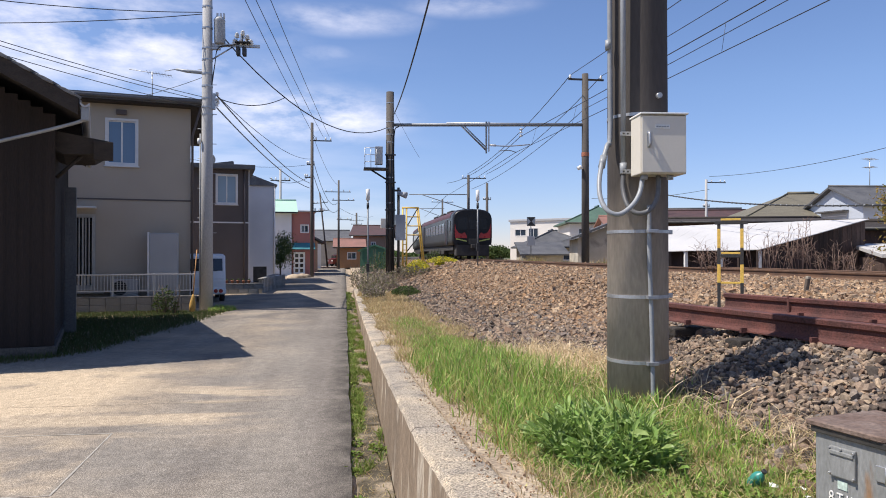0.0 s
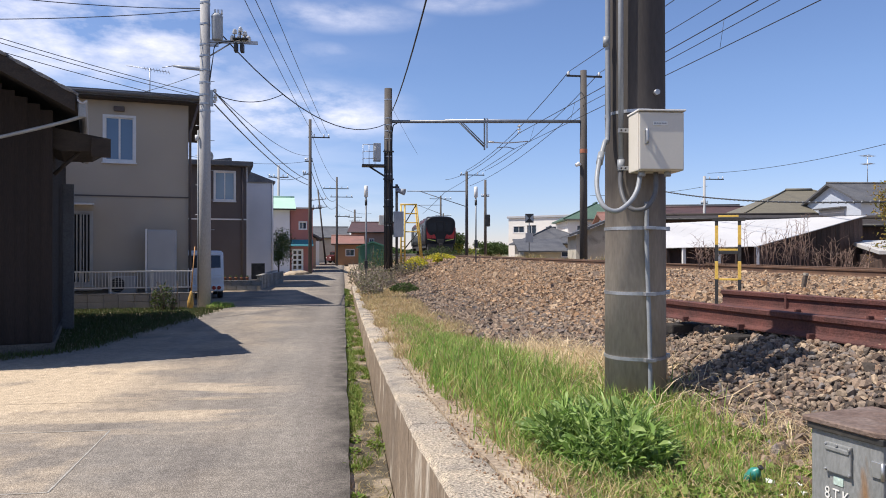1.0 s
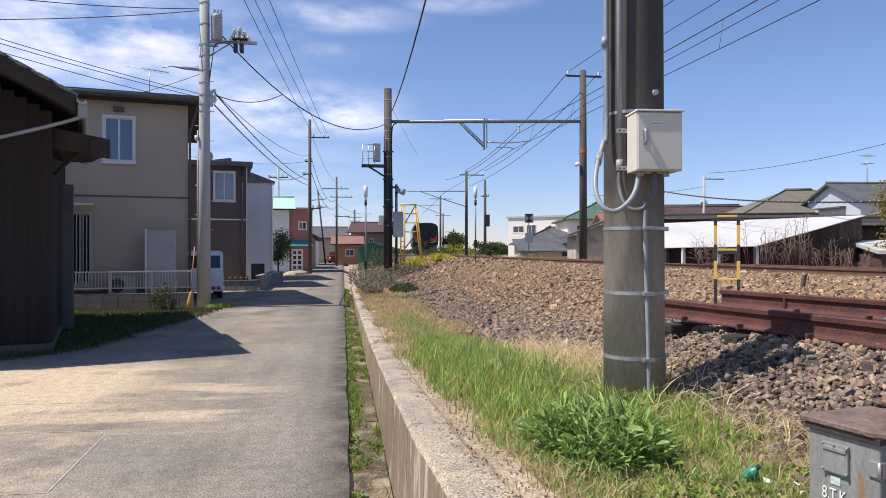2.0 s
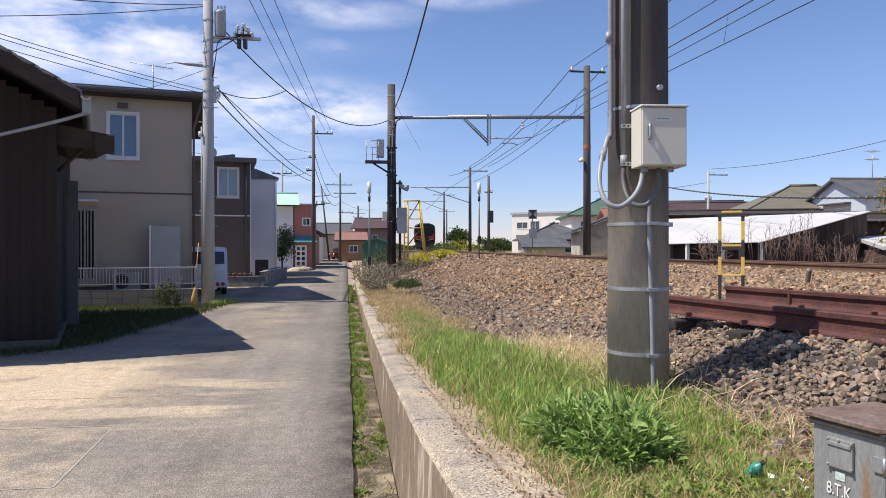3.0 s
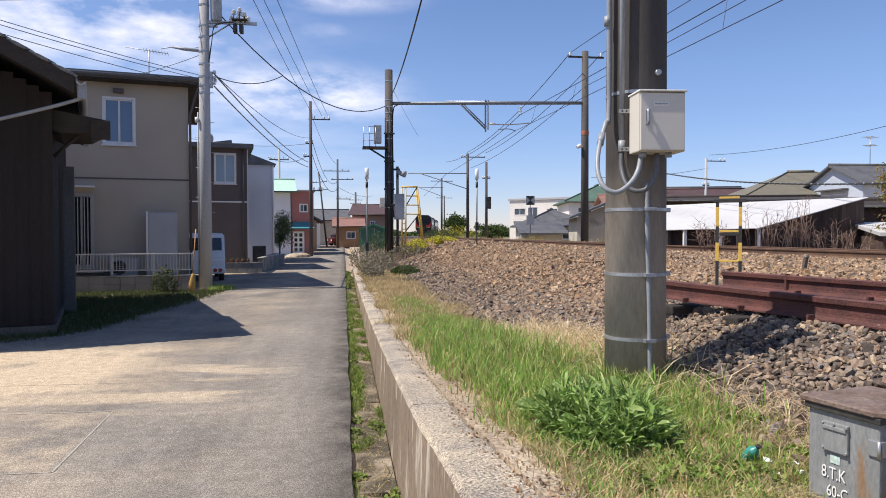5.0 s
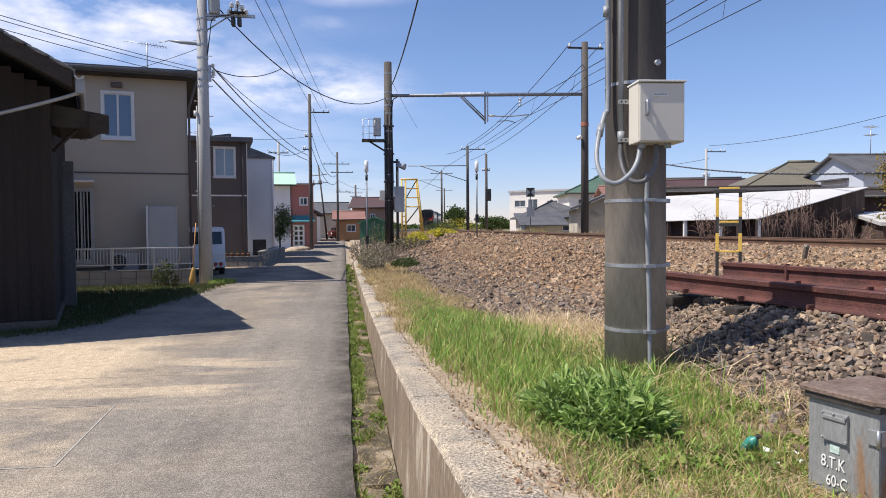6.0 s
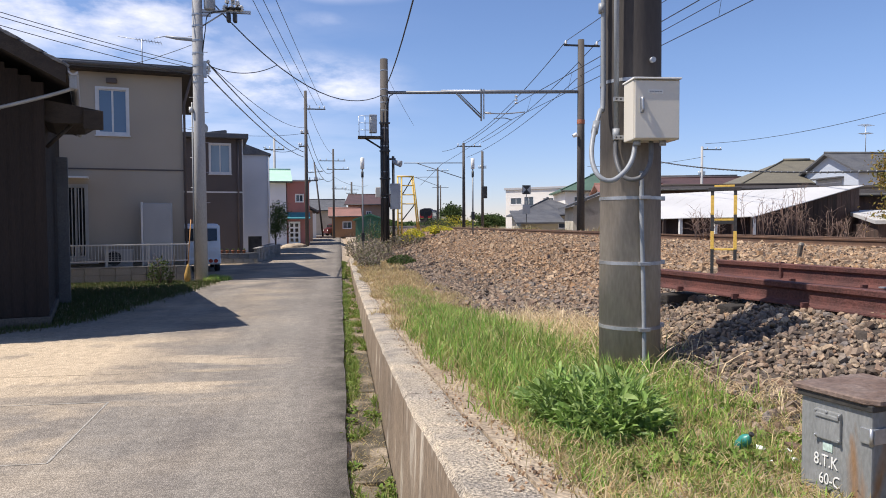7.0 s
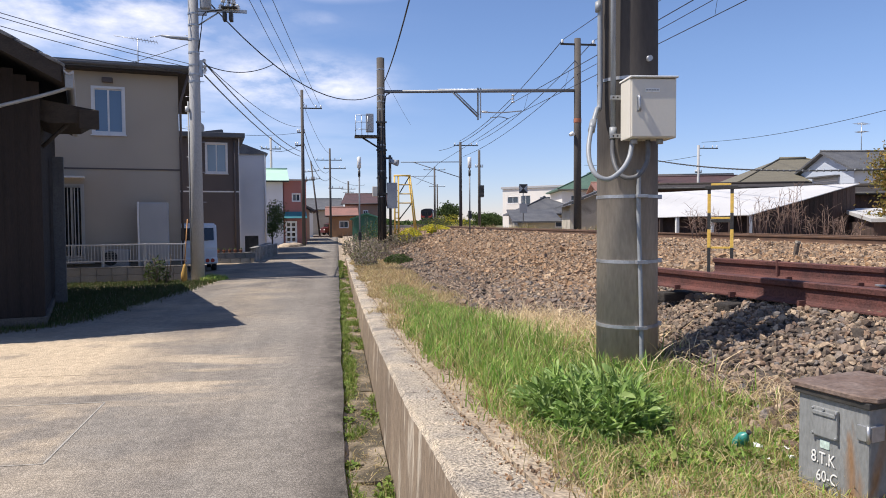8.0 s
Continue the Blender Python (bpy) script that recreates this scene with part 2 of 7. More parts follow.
    l(base, sc.inputs[0]), l(speck, sc.inputs["Scale"]), l(sc.outputs[0], b.inputs["Base Color"])
    b.inputs["Roughness"].default_value, b.inputs["Specular IOR Level"].default_value = 0.95, 0.2
    bp = n("ShaderNodeBump")
    bp.inputs["Strength"].default_value, bp.inputs["Distance"].default_value = 0.5, 0.01
    l(v.outputs["Distance"], bp.inputs["Height"]), l(bp.outputs[0], b.inputs["Normal"])
    return m


ROAD = road_mat()
PATCH_EDGE = mat("pale_mortar", (0.42, 0.39, 0.34), (0.33, 0.305, 0.265), 0.95, 5, 60, 0.2, contrast=0.3)
# bed coloured dark to paint the shade in gaps between the stones
BALLAST_BED = mat("gap_shade_bed", (0.075, 0.058, 0.046), (0.045, 0.036, 0.03), 0.95, 1.5, 40, 0.8, contrast=0.4)
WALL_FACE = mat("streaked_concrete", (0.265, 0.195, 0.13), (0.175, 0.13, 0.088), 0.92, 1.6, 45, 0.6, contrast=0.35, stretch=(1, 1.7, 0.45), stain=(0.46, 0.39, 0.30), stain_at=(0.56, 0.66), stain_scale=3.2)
SOIL = mat("soil", (0.46, 0.37, 0.265), (0.30, 0.23, 0.16), 0.95, 2.2, 45, 0.8, contrast=0.45)
FIELD = mat("field", (0.16, 0.15, 0.08), (0.10, 0.12, 0.05), 0.95, 0.05, 2, 0.2)
CONCRETE = mat("concrete", (0.34, 0.295, 0.235), (0.22, 0.195, 0.155), 0.9, 1.3, 45, 0.6, contrast=0.4, stain=(0.13, 0.115, 0.09), stain_at=(0.52, 0.75), stain_scale=2.2)
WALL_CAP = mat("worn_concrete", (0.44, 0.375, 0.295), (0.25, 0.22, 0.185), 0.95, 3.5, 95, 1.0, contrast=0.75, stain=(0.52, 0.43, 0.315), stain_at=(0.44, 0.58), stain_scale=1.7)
POLE_CONCRETE = mat("pole_concrete", (0.43, 0.37, 0.305), (0.34, 0.29, 0.24), 0.85, 2.0, 60, 0.1, contrast=0.13, stretch=(1, 1, 0.25), stain=(0.20, 0.18, 0.16), stain_at=(0.54, 0.8), stain_scale=1.6, upper_tone=((0.060, 0.052, 0.047), 1.55, 2.3))
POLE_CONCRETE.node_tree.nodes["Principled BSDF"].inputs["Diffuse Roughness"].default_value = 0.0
POLE_GREY = mat("light_pole_concrete", (0.43, 0.425, 0.415), (0.36, 0.355, 0.345), 0.85, 1.0, 60, 0.3, contrast=0.15, stretch=(1, 1, 0.3))
STEEL = mat("galvanised_steel", (0.45, 0.46, 0.47), (0.36, 0.37, 0.38), 0.45, 6, 60, 0.05, 0.7, 0.12)
DARK_STEEL = mat("dark_steel", (0.06, 0.06, 0.06), (0.035, 0.035, 0.035), 0.6, 5, 40, 0.1, 0.4)
PVC = mat("grey_conduit", (0.29, 0.305, 0.32), (0.24, 0.255, 0.265), 0.45, 4, 50, 0.03, contrast=0.08)
# darker copy of the conduit grey: the inner loop's shade as colour
SHADED_PVC = mat("shaded_conduit", (0.13, 0.132, 0.137), (0.10, 0.102, 0.106), 0.5, 4, 50, 0.03, contrast=0.1)
CABLE = mat("black_cable", (0.025, 0.025, 0.027), (0.02, 0.02, 0.02), 0.6, 4, 40, 0.0)
CREAM = mat("cream_enamel", (0.64, 0.60, 0.515), (0.61, 0.57, 0.49), 0.4, 1.2, 60, 0.0, contrast=0.02)
RUST_RAIL = mat("rusty_rail", (0.14, 0.052, 0.042), (0.085, 0.036, 0.032), 0.75, 6, 70, 0.3, 0.2, 0.3)
RAIL = mat("brown_rail", (0.16, 0.09, 0.055), (0.11, 0.065, 0.045), 0.7, 4, 60, 0.2, 0.2)
SLEEPER = mat("weathered_sleeper", (0.13, 0.10, 0.075), (0.08, 0.062, 0.05), 0.95, 3, 40, 0.6, stretch=(1, 8, 8))

OLD_SLEEPER = mat("tarred_sleeper", (0.05, 0.042, 0.036), (0.03, 0.026, 0.023), 0.95, 3, 40, 0.7, stretch=(1, 8, 8))

# ---- building helpers ----


def bm_box(bm, x0, x1, y0, y1, z0, z1, bevel=0.0):
    made = bmesh.ops.create_cube(bm, size=1.0)["verts"]
    for v in made:
        v.co = Vector(((x0 + x1) / 2 + v.co.x * (x1 - x0), (y0 + y1) / 2 + v.co.y * (y1 - y0), (z0 + z1) / 2 + v.co.z * (z1 - z0)))
    if bevel:
        edges = list({ed for v in made for ed in v.link_edges})
        bmesh.ops.bevel(bm, geom=edges, offset=bevel, segments=2, affect="EDGES", profile=0.6)
    return bm


def box(*args, bevel=0.0):
    return bm_box(bmesh.new(), *args, bevel=bevel)


def bm_tube(bm, points, radii, seg=10, caps=True):
    """A round tube through points; radii: one number or one for each point."""
    pts = [Vector(p) for p in points]
    if not hasattr(radii, "__len__"):
        radii = [radii] * len(pts)
    rings, side = [], None
    for i, p in enumerate(pts):
        d = (pts[min(i + 1, len(pts) - 1)] - pts[max(i - 1, 0)]).normalized()
        if side is None:
            side = d.orthogonal().normalized()
        side = (side - d * side.dot(d)).normalized()
        up = d.cross(side)
        rings.append([bm.verts.new(p + (side * math.cos(k * math.tau / seg) + up * math.sin(k * math.tau / seg)) * radii[i]) for k in range(seg)])
    for r0, r1 in zip(rings, rings[1:]):
        for k in range(seg):
            bm.faces.new((r0[k], r0[(k + 1) % seg], r1[(k + 1) % seg], r1[k])).smooth = True
    if caps:
        bm.faces.new(rings[0][::-1]), bm.faces.new(rings[-1])
    return bm


def tube(points, radii, seg=10):
    return bm_tube(bmesh.new(), points, radii, seg)


def bm_prism(bm, outline, place, depth):
    """An outline in a plane, extruded: place(u, v, w) gives the point, w runs from 0 to depth."""
    lo = [bm.verts.new(place(u, v, 0)) for u, v in outline]
    hi = [bm.verts.new(place(u, v, depth)) for u, v in outline]
    k = len(outline)
    bm.faces.new(lo[::-1]), bm.faces.new(hi)
    for i in range(k):
        bm.faces.new((lo[i], lo[(i + 1) % k], hi[(i + 1) % k], hi[i]))
    bmesh.ops.recalc_face_normals(bm, faces=bm.faces)
    return bm


def loft(bm, profile, stations, closed=True):
    """A closed profile [(u, v)] carried along stations (x, y, z, heading): u goes to the right of the way, v up."""
    rings = []
    for x, y, z, h in stations:
        rx, ry = math.cos(h), -math.sin(h)
        rings.append([bm.verts.new((x + u * rx, y + u * ry, z + v)) for u, v in profile])
    k = len(profile)
    for r0, r1 in zip(rings, rings[1:]):
        for i in range(k if closed else k - 1):
            bm.faces.new((r0[i], r0[(i + 1) % k], r1[(i + 1) % k], r1[i]))
    if closed:
        bm.faces.new(rings[0][::-1]), bm.faces.new(rings[-1])
    bmesh.ops.recalc_face_normals(bm, faces=bm.faces)
    return bm


def mesh_of(name, bm, material):
    me = bpy.data.meshes.new(name)
    bm.to_mesh(me)
    bm.free()
    if material:
        me.materials.append(material)
    return me


def part(name, bm, material, parent=None, label="", kind=""):
    ob = new(name, mesh_of(name, bm, material))
    ob.parent = parent
    return tagged(ob, label, kind=kind)


def piece(name, mesh, parent, m):
    """A piece that shares its mesh with others alike."""
    ob = new(name, mesh)
    ob.parent, ob.matrix_basis = parent, m
    return ob


def thing(name, m, label, category, group="", kind=""):
    ob = new(name)
    ob.matrix_basis = m
    ob.empty_display_size = 0.2
    return tagged(ob, label, category, group, kind)


def raw_mesh(name, verts, faces, material, label="", category="", kind="stuff", parent=None, smooth=False):
    """A mesh from arrays: verts (n, 3), faces (m, 3 or 4)."""
    me = bpy.data.meshes.new(name)
    verts, faces = np.asarray(verts, np.float32), np.asarray(faces, np.int32)
    me.vertices.add(len(verts)), me.vertices.foreach_set("co", verts.ravel())
    k = faces.shape[1]
    me.loops.add(faces.size), me.loops.foreach_set("vertex_index", faces.ravel())
    me.polygons.add(len(faces)), me.polygons.foreach_set("loop_start", np.arange(0, faces.size, k, dtype=np.int32))
    me.update(calc_edges=True)
    me.validate()
    me.polygons.foreach_set("use_smooth", np.full(len(me.polygons), smooth))
    me.materials.append(material)
    ob = new(name, me)
    ob.parent = parent
    return tagged(ob, label, category, kind=kind)


# ---- the lie of the land ----
TRACK = [(-40, 19.0), (-12, 13.5), (0, 11.9), (10.6, 10.5), (23.9, 9.64), (34.1, 9.06), (46.3, 9.12), (63.9, 8.84), (76.4, 9.12), (95.4, 10.55), (118.3, 13.28),
         (134.1, 15.5), (153.8, 18.8), (188.3, 25.4), (230, 33.5), (300, 48), (400, 70)]
RAIL_Z = 1.24


def smooth_track():
    ys = np.arange(-40, 400, 1.0)
    xs = np.interp(ys, [p[0] for p in TRACK], [p[1] for p in TRACK])
    for _ in range(4):
        xs = np.convolve(np.pad(xs, 6, mode="reflect", reflect_type="odd"), np.ones(13) / 13, mode="valid")
    return ys, xs


TRACK_Y, TRACK_X = smooth_track()


def track_x(y):
    return np.interp(y, TRACK_Y, TRACK_X)


def wall_height(y):
    return 0.05 + 0.85 * np.exp(-np.clip(y, 3.0, None) / 9.5)


def crown_height(y):
    """The retaining wall rises faster near its near end."""
    return wall_height(y) + 0.09 * np.clip(3.3 - np.asarray(y, float), 0, 2.0)


def ballast_toe(y):
    return 1.9 + 0.3 * np.clip((4.2 - y) / 2, 0, 1) - 0.15 * np.sin(np.asarray(y) * 0.9) * 0.4


def land(x, y):
    """The height of the ground."""
    x, y = np.asarray(x, float), np.asarray(y, float)
    h = wall_height(y) + (crown_height(y) - wall_height(y)) * np.clip((1.1 - x) / 0.4, 0, 1)
    near = np.clip((y - 5) / 5, 0, 1)
    s = np.clip((x - ballast_toe(y) + 0.15 * (1 - near)) / (1.3 + 2.38 * near), 0, 1)
    s = s * s * (3 - 2 * s) * 0.5 + s * 0.5
    top = 1.01 + 0.05 * np.clip((x - 4.6) / 1.5, 0, 1) - 0.06 * np.clip((y - 12) / 10, 0, 1) * np.clip((track_x(y) - 1.2 - x) / 1.0, 0, 1)
    bank = h + (top - h) * s
    beyond = np.clip((x - track_x(y) - 1.7) / 2.2, 0, 1)
    far = np.clip((y - 150) / 150, 0, 1) + np.clip((x - 60) / 150, 0, 1)
    bank = bank + (0.45 - bank) * beyond
    bank = bank + (0.0 - bank) * np.clip(far, 0, 1)
    left = -0.03 + 0.0 * x
    return np.where(x < 0.62, np.where((x > 0.0) & (x < 0.62), -0.12, left), bank)


def steps(*runs):
    out = []
    for a, b, d in runs:
        out += list(np.arange(a, b - 1e-6, d))
    return np.array(sorted(set(np.round(out, 4))))


def build_ground():
    xs = steps((-3000, -200, 400), (-200, -20, 20), (-20, 0, 1.0))
    xs = np.concatenate([xs, [-0.001, 0.0, 0.3, 0.615, 0.62, 0.625], steps((0.8, 5, 0.12), (5, 16, 0.3), (16, 60, 3), (60, 200, 20), (200, 3001, 400))])
    ys = steps((-600, -20, 60), (-20, 0, 2), (0, 14, 0.25), (14, 60, 0.8), (60, 200, 5), (200, 600, 40), (600, 4001, 400))
    gx, gy = np.meshgrid(xs, ys)
    gz = land(gx, gy)
    verts = np.stack([gx, gy, gz], -1).reshape(-1, 3)
    i = np.arange(len(ys) - 1)[:, None] * len(xs) + np.arange(len(xs) - 1)[None]
    faces = np.stack([i, i + 1, i + 1 + len(xs), i + len(xs)], -1).reshape(-1, 4)
    ob = raw_mesh("ground", verts, faces, SOIL, "brown earth ground with ballast bed and far fields", "ground", "structure")
    ob.data.materials.append(BALLAST_BED), ob.data.materials.append(FIELD)
    mid = verts[faces].mean(1)
    bed = (mid[:, 0] > ballast_toe(mid[:, 1]) - 0.05) & (mid[:, 0] < track_x(mid[:, 1]) + 3.2) & (np.abs(mid[:, 1]) < 150)
    away = (np.abs(mid[:, 0]) > 60) | (mid[:, 1] > 150)
    ob.data.polygons.foreach_set("material_index", np.where(away, 2, np.where(bed, 1, 0)).astype(np.int32))
    return ob


ground = build_ground()


def road_edge_left(y):
    return float(np.interp(y, [-12, 10.2, 11.2, 17, 19.5, 21.6, 22.5, 27, 28, 60, 400], [-30, -30, -4.6, -4.0, -3.3, -3.4, -8, -8, -3.9, -3.6, -3.6]))


def build_road():
    bm = bmesh.new()
    ys = [float(v) for v in steps((-12, 40, 0.5), (40, 200, 5), (200, 401, 40))]
    rows = []
    for y in ys:
        l = road_edge_left(y)
        r = 0.055 + 0.008 * math.sin(y * 2.1) + 0.006 * math.sin(y * 5.3)
        rows.append([bm.verts.new((l + (r - l) * k / 12, y, 0.0 if k else -0.02)) for k in range(13)] + [bm.verts.new((r, y, -0.10))])
    for a, b in zip(rows, rows[1:]):
        for k in range(13):
            bm.faces.new((a[k], a[k + 1], b[k + 1], b[k]))
    return tagged(part("road", bm, ROAD), "grey worn asphalt lane with sandy dust", "road", kind="structure")


road = build_road()


def build_road_seams():
    """The pale mortar edge of an old patch, and two cut joints across the lane."""
    def strip(x0, y0, x1, y1, w, m, label):
        d = (Vector((x1, y1, 0)) - Vector((x0, y0, 0))).normalized()
        s = Vector((-d.y, d.x, 0)) * w / 2
        bm, k = bmesh.new(), 14
        rows = []
        for i in range(k + 1):
            p = Vector((x0, y0, 0.004)).lerp(Vector((x1, y1, 0.004)), i / k)
            j = random.uniform(0.6, 1.2)
            rows.append((bm.verts.new(p - s * j), bm.verts.new(p + s * j)))
        for a, b in zip(rows, rows[1:]):
            bm.faces.new((a[0], a[1], b[1], b[0]))
        tagged(part("road_seam", bm, m), label, "road seam", kind="structure")
    strip(-2.05, 6.55, -1.93, 4.92, 0.014, PATCH_EDGE, "pale edge line of an asphalt patch")
    strip(-5.5, 6.6, -2.05, 6.55, 0.014, PATCH_EDGE, "pale edge line of an asphalt patch")
    strip(-5.5, 4.95, -1.93, 4.92, 0.012, PATCH_EDGE, "pale edge line of an asphalt patch")

    strip(-4.2, 7.8, -0.05, 7.75, 0.008, SLEEPER, "dark tar joint across the lane")
    strip(-3.6, 12.4, -0.05, 12.3, 0.012, SLEEPER, "dark tar joint across the lane")


build_road_seams()


def build_retaining_wall():
    wall = thing("retaining_wall", pose(0, 0, 0), "weathered concrete retaining wall beside the gutter", "wall", kind="structure")
    stretches = [(-10.45 + 2.4 * i, -10.45 + 2.4 * (i + 1) - 0.009) for i in range(17)]
    for y0, y1 in stretches:
        bm = bmesh.new()
        n = 25
        rings = []
        for k in range(n):
            y = y0 + (y1 - y0) * k / (n - 1)
            h = float(crown_height(y))
            j = [0.007 * noise.noise((y * 2.6, 7.0 * q, 0.0)) + random.uniform(-0.0015, 0.0015) for q in range(4)]
            rings.append([bm.verts.new(p) for p in ((0.345, y, -0.2), (0.365, y, h * 0.5), (0.375 + j[0], y, h - 0.025 + j[1]), (0.395 + j[2], y, h + j[3]),
                                                    (0.5, y, h + 0.004 + j[1]), (0.60 + j[2] * 2, y, h - 0.004), (0.64 + j[0], y, h - 0.03), (0.64, y, -0.2))])
        for r0, r1 in zip(rings, rings[1:]):
            for i in range(7):
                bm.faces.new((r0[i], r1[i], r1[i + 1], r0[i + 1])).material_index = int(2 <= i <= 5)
        bm.faces.new(rings[0]), bm.faces.new(rings[-1][::-1])
        bmesh.ops.recalc_face_normals(bm, faces=bm.faces)
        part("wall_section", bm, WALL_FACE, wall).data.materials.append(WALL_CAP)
    return wall


build_retaining_wall()


def stations(offset, z, y0, y1, step):
    out = []
    for y in np.arange(y0, y1, step):
        x0, x1 = float(track_x(y - 0.5)), float(track_x(y + 0.5))
        h = math.atan2(x1 - x0, 1.0)
        out.append((float(track_x(y)) + offset * math.cos(h), float(y) - offset * math.sin(h), z, h))
    return out


RAIL_PROFILE = [(-0.0635, 0), (0.0635, 0), (0.0635, 0.010), (0.012, 0.028), (0.0085, 0.045), (0.0085, 0.100), (0.030, 0.115), (0.0325, 0.146), (0.026, 0.153),
                (-0.026, 0.153), (-0.0325, 0.146), (-0.030, 0.115), (-0.0085, 0.100), (-0.0085, 0.045), (-0.012, 0.028), (-0.0635, 0.010)]


def build_main_track():
    track = thing("railway_track", pose(0, 0, 0), "brown steel railway track on stone ballast", "railway track", kind="structure")
    for side in (-1, 1):
        part("rail", loft(bmesh.new(), RAIL_PROFILE, stations(side * 0.5665, RAIL_Z - 0.153, -30, 380, 2.0)), RAIL, track)
    me = mesh_of("sleeper", box(-1.0, 1.0, -0.11, 0.11, -0.14, 0.0, bevel=0.012), SLEEPER)
    for x, y, z, h in stations(0, RAIL_Z - 0.157, 4, 120, 0.68):
        piece("sleeper", me, track, pose(x, y, z, 0, 0, -math.degrees(h)))
    return track


build_main_track()

# ---- right foreground: siding, pole, boxes ----
PAINT_WHITE = mat("white_paint", (0.78, 0.77, 0.73), (0.70, 0.69, 0.65), 0.7, 8, 60, 0.05, contrast=0.1)
YELLOW = mat("yellow_paint", (0.80, 0.52, 0.10), (0.70, 0.44, 0.09), 0.6, 6, 50, 0.1, contrast=0.15)
BLACK = mat("black_paint", (0.03, 0.03, 0.03), (0.045, 0.04, 0.035), 0.6, 6, 50, 0.1)
GREY_BOX = mat("grey_painted_iron", (0.25, 0.255, 0.25), (0.20, 0.205, 0.20), 0.6, 5, 60, 0.15, contrast=0.15, stain=(0.26, 0.13, 0.045), stain_at=(0.60, 0.74), stain_scale=5.0, stretch=(1.6, 1, 0.55))
RUST_LID = mat("rusty_brown_lid", (0.12, 0.075, 0.055), (0.19, 0.14, 0.115), 0.85, 7, 60, 0.3, contrast=0.3)
TEAL = mat("teal_plastic", (0.03, 0.24, 0.19), (0.03, 0.18, 0.15), 0.35, 9, 50, 0.05)
STICKER = mat("pale_green_sticker", (0.50, 0.62, 0.55), (0.45, 0.55, 0.5), 0.6, 8, 60, 0.0)


def build_siding():
    track = thing("siding_track", pose(0, 0, 0), "rusty red stub siding track with old sleepers", "railway track", kind="structure")
    for x, slope, y1, ztop in ((3.045, -0.18, 6.5, 1.18), (4.13, -0.26, 6.25, 1.226)):
        h = math.atan(slope)
        st = [(x + slope * (y - 4.35), y, ztop - 0.153, h) for y in np.linspace(-6, y1, 7)]
        rail = part("rail", loft(bmesh.new(), RAIL_PROFILE, st), RUST_RAIL, track)
        for y in np.arange(0.4, y1 - 0.3, 0.62):  # spikes that hold the foot
            part("spike", box(x + slope * (y - 4.35) - 0.105, x + slope * (y - 4.35) - 0.055, y - 0.012, y + 0.012, ztop - 0.16, ztop - 0.118, bevel=0.004), RUST_RAIL, rail)
    me = mesh_of("sleeper", box(-0.62, 0.8, -0.075, 0.075, -0.08, -0.004, bevel=0.015), OLD_SLEEPER)
    for i, y in enumerate(np.arange(-5.3, 5.8, 0.78)):
        piece("sleeper", me, track, pose(3.52 - 0.21 * (y - 4.35) + 0.05 * math.sin(i * 2.3), y, 0.998 + 0.004 * math.sin(i), 0, -1.0, 16 + 4 * math.sin(i * 1.7)))
    # a steel strap across the far rail and a clip
    part("strap", box(3.79, 3.83, 5.52, 5.545, 1.09, 1.24, bevel=0.004), RUST_RAIL, track)
    # hardware on the far rail's foot
    part("clip", box(4.0, 4.06, 4.5, 4.66, 1.085, 1.10, bevel=0.006), STEEL, track)
    return track


build_siding()


def build_stop_frame():
    f = thing("stop_marker_frame", pose(3.765, 6.60, 1.055, 0, 0, -30), "yellow and black striped steel marker frame", "railway marker")
    for x in (0.0, 0.215):
        upright = thing("upright", pose(x, 0, 0), "", "")
        upright.parent = f
        edges = (0.0, 0.255, 0.44, 0.605, 0.80, 0.875)
        for k in range(5):
            part("band", box(-0.016, 0.016, -0.016, 0.016, edges[k], edges[k + 1], bevel=0.003), (BLACK, YELLOW)[k % 2], upright)
    for z, m in ((0.245, YELLOW), (0.51, BLACK), (0.545, YELLOW), (0.885, YELLOW)):
        part("crossbar", box(0.018, 0.207, -0.012, 0.012, z, z + 0.02 + 0.012 * (m == BLACK), bevel=0.003), m, f)
    part("cap_bar", box(-0.04, 0.27, -0.02, 0.02, 0.845, 0.88, bevel=0.003), BLACK, f)
    part("foot_plate", box(-0.03, 0.25, -0.05, 0.06, -0.06, 0.0, bevel=0.005), DARK_STEEL, f)


build_stop_frame()


def ring(z, r, h=0.02, t=0.004, seg=36):
    bm = bmesh.new()
    prof = [(r, z - h / 2), (r + t, z - h / 2), (r + t, z + h / 2), (r, z + h / 2)]
    rings = [[bm.verts.new((q * math.cos(k * math.tau / seg), q * math.sin(k * math.tau / seg), v)) for q, v in prof] for k in range(seg)]
    for k in range(seg):
        a, b = rings[k], rings[(k + 1) % seg]
        for i in range(4):
            bm.faces.new((a[i], b[i], b[(i + 1) % 4], a[(i + 1) % 4]))
    bmesh.ops.recalc_face_normals(bm, faces=bm.faces)
    return bm


def curve_points(points, n=6):
    """A smooth line through points."""
    pts = [Vector(p) for p in points]
    pts = [2 * pts[0] - pts[1]] + pts + [2 * pts[-1] - pts[-2]]
    out = []
    for p0, p1, p2, p3 in zip(pts, pts[1:], pts[2:], pts[3:]):
        for k in range(n):
            t = k / n
            out.append(0.5 * ((2 * p1) + (p2 - p0) * t + (2 * p0 - 5 * p1 + 4 * p2 - p3) * t * t + (3 * p1 - p0 - 3 * p2 + p3) * t ** 3))
    return out + [pts[-2]]


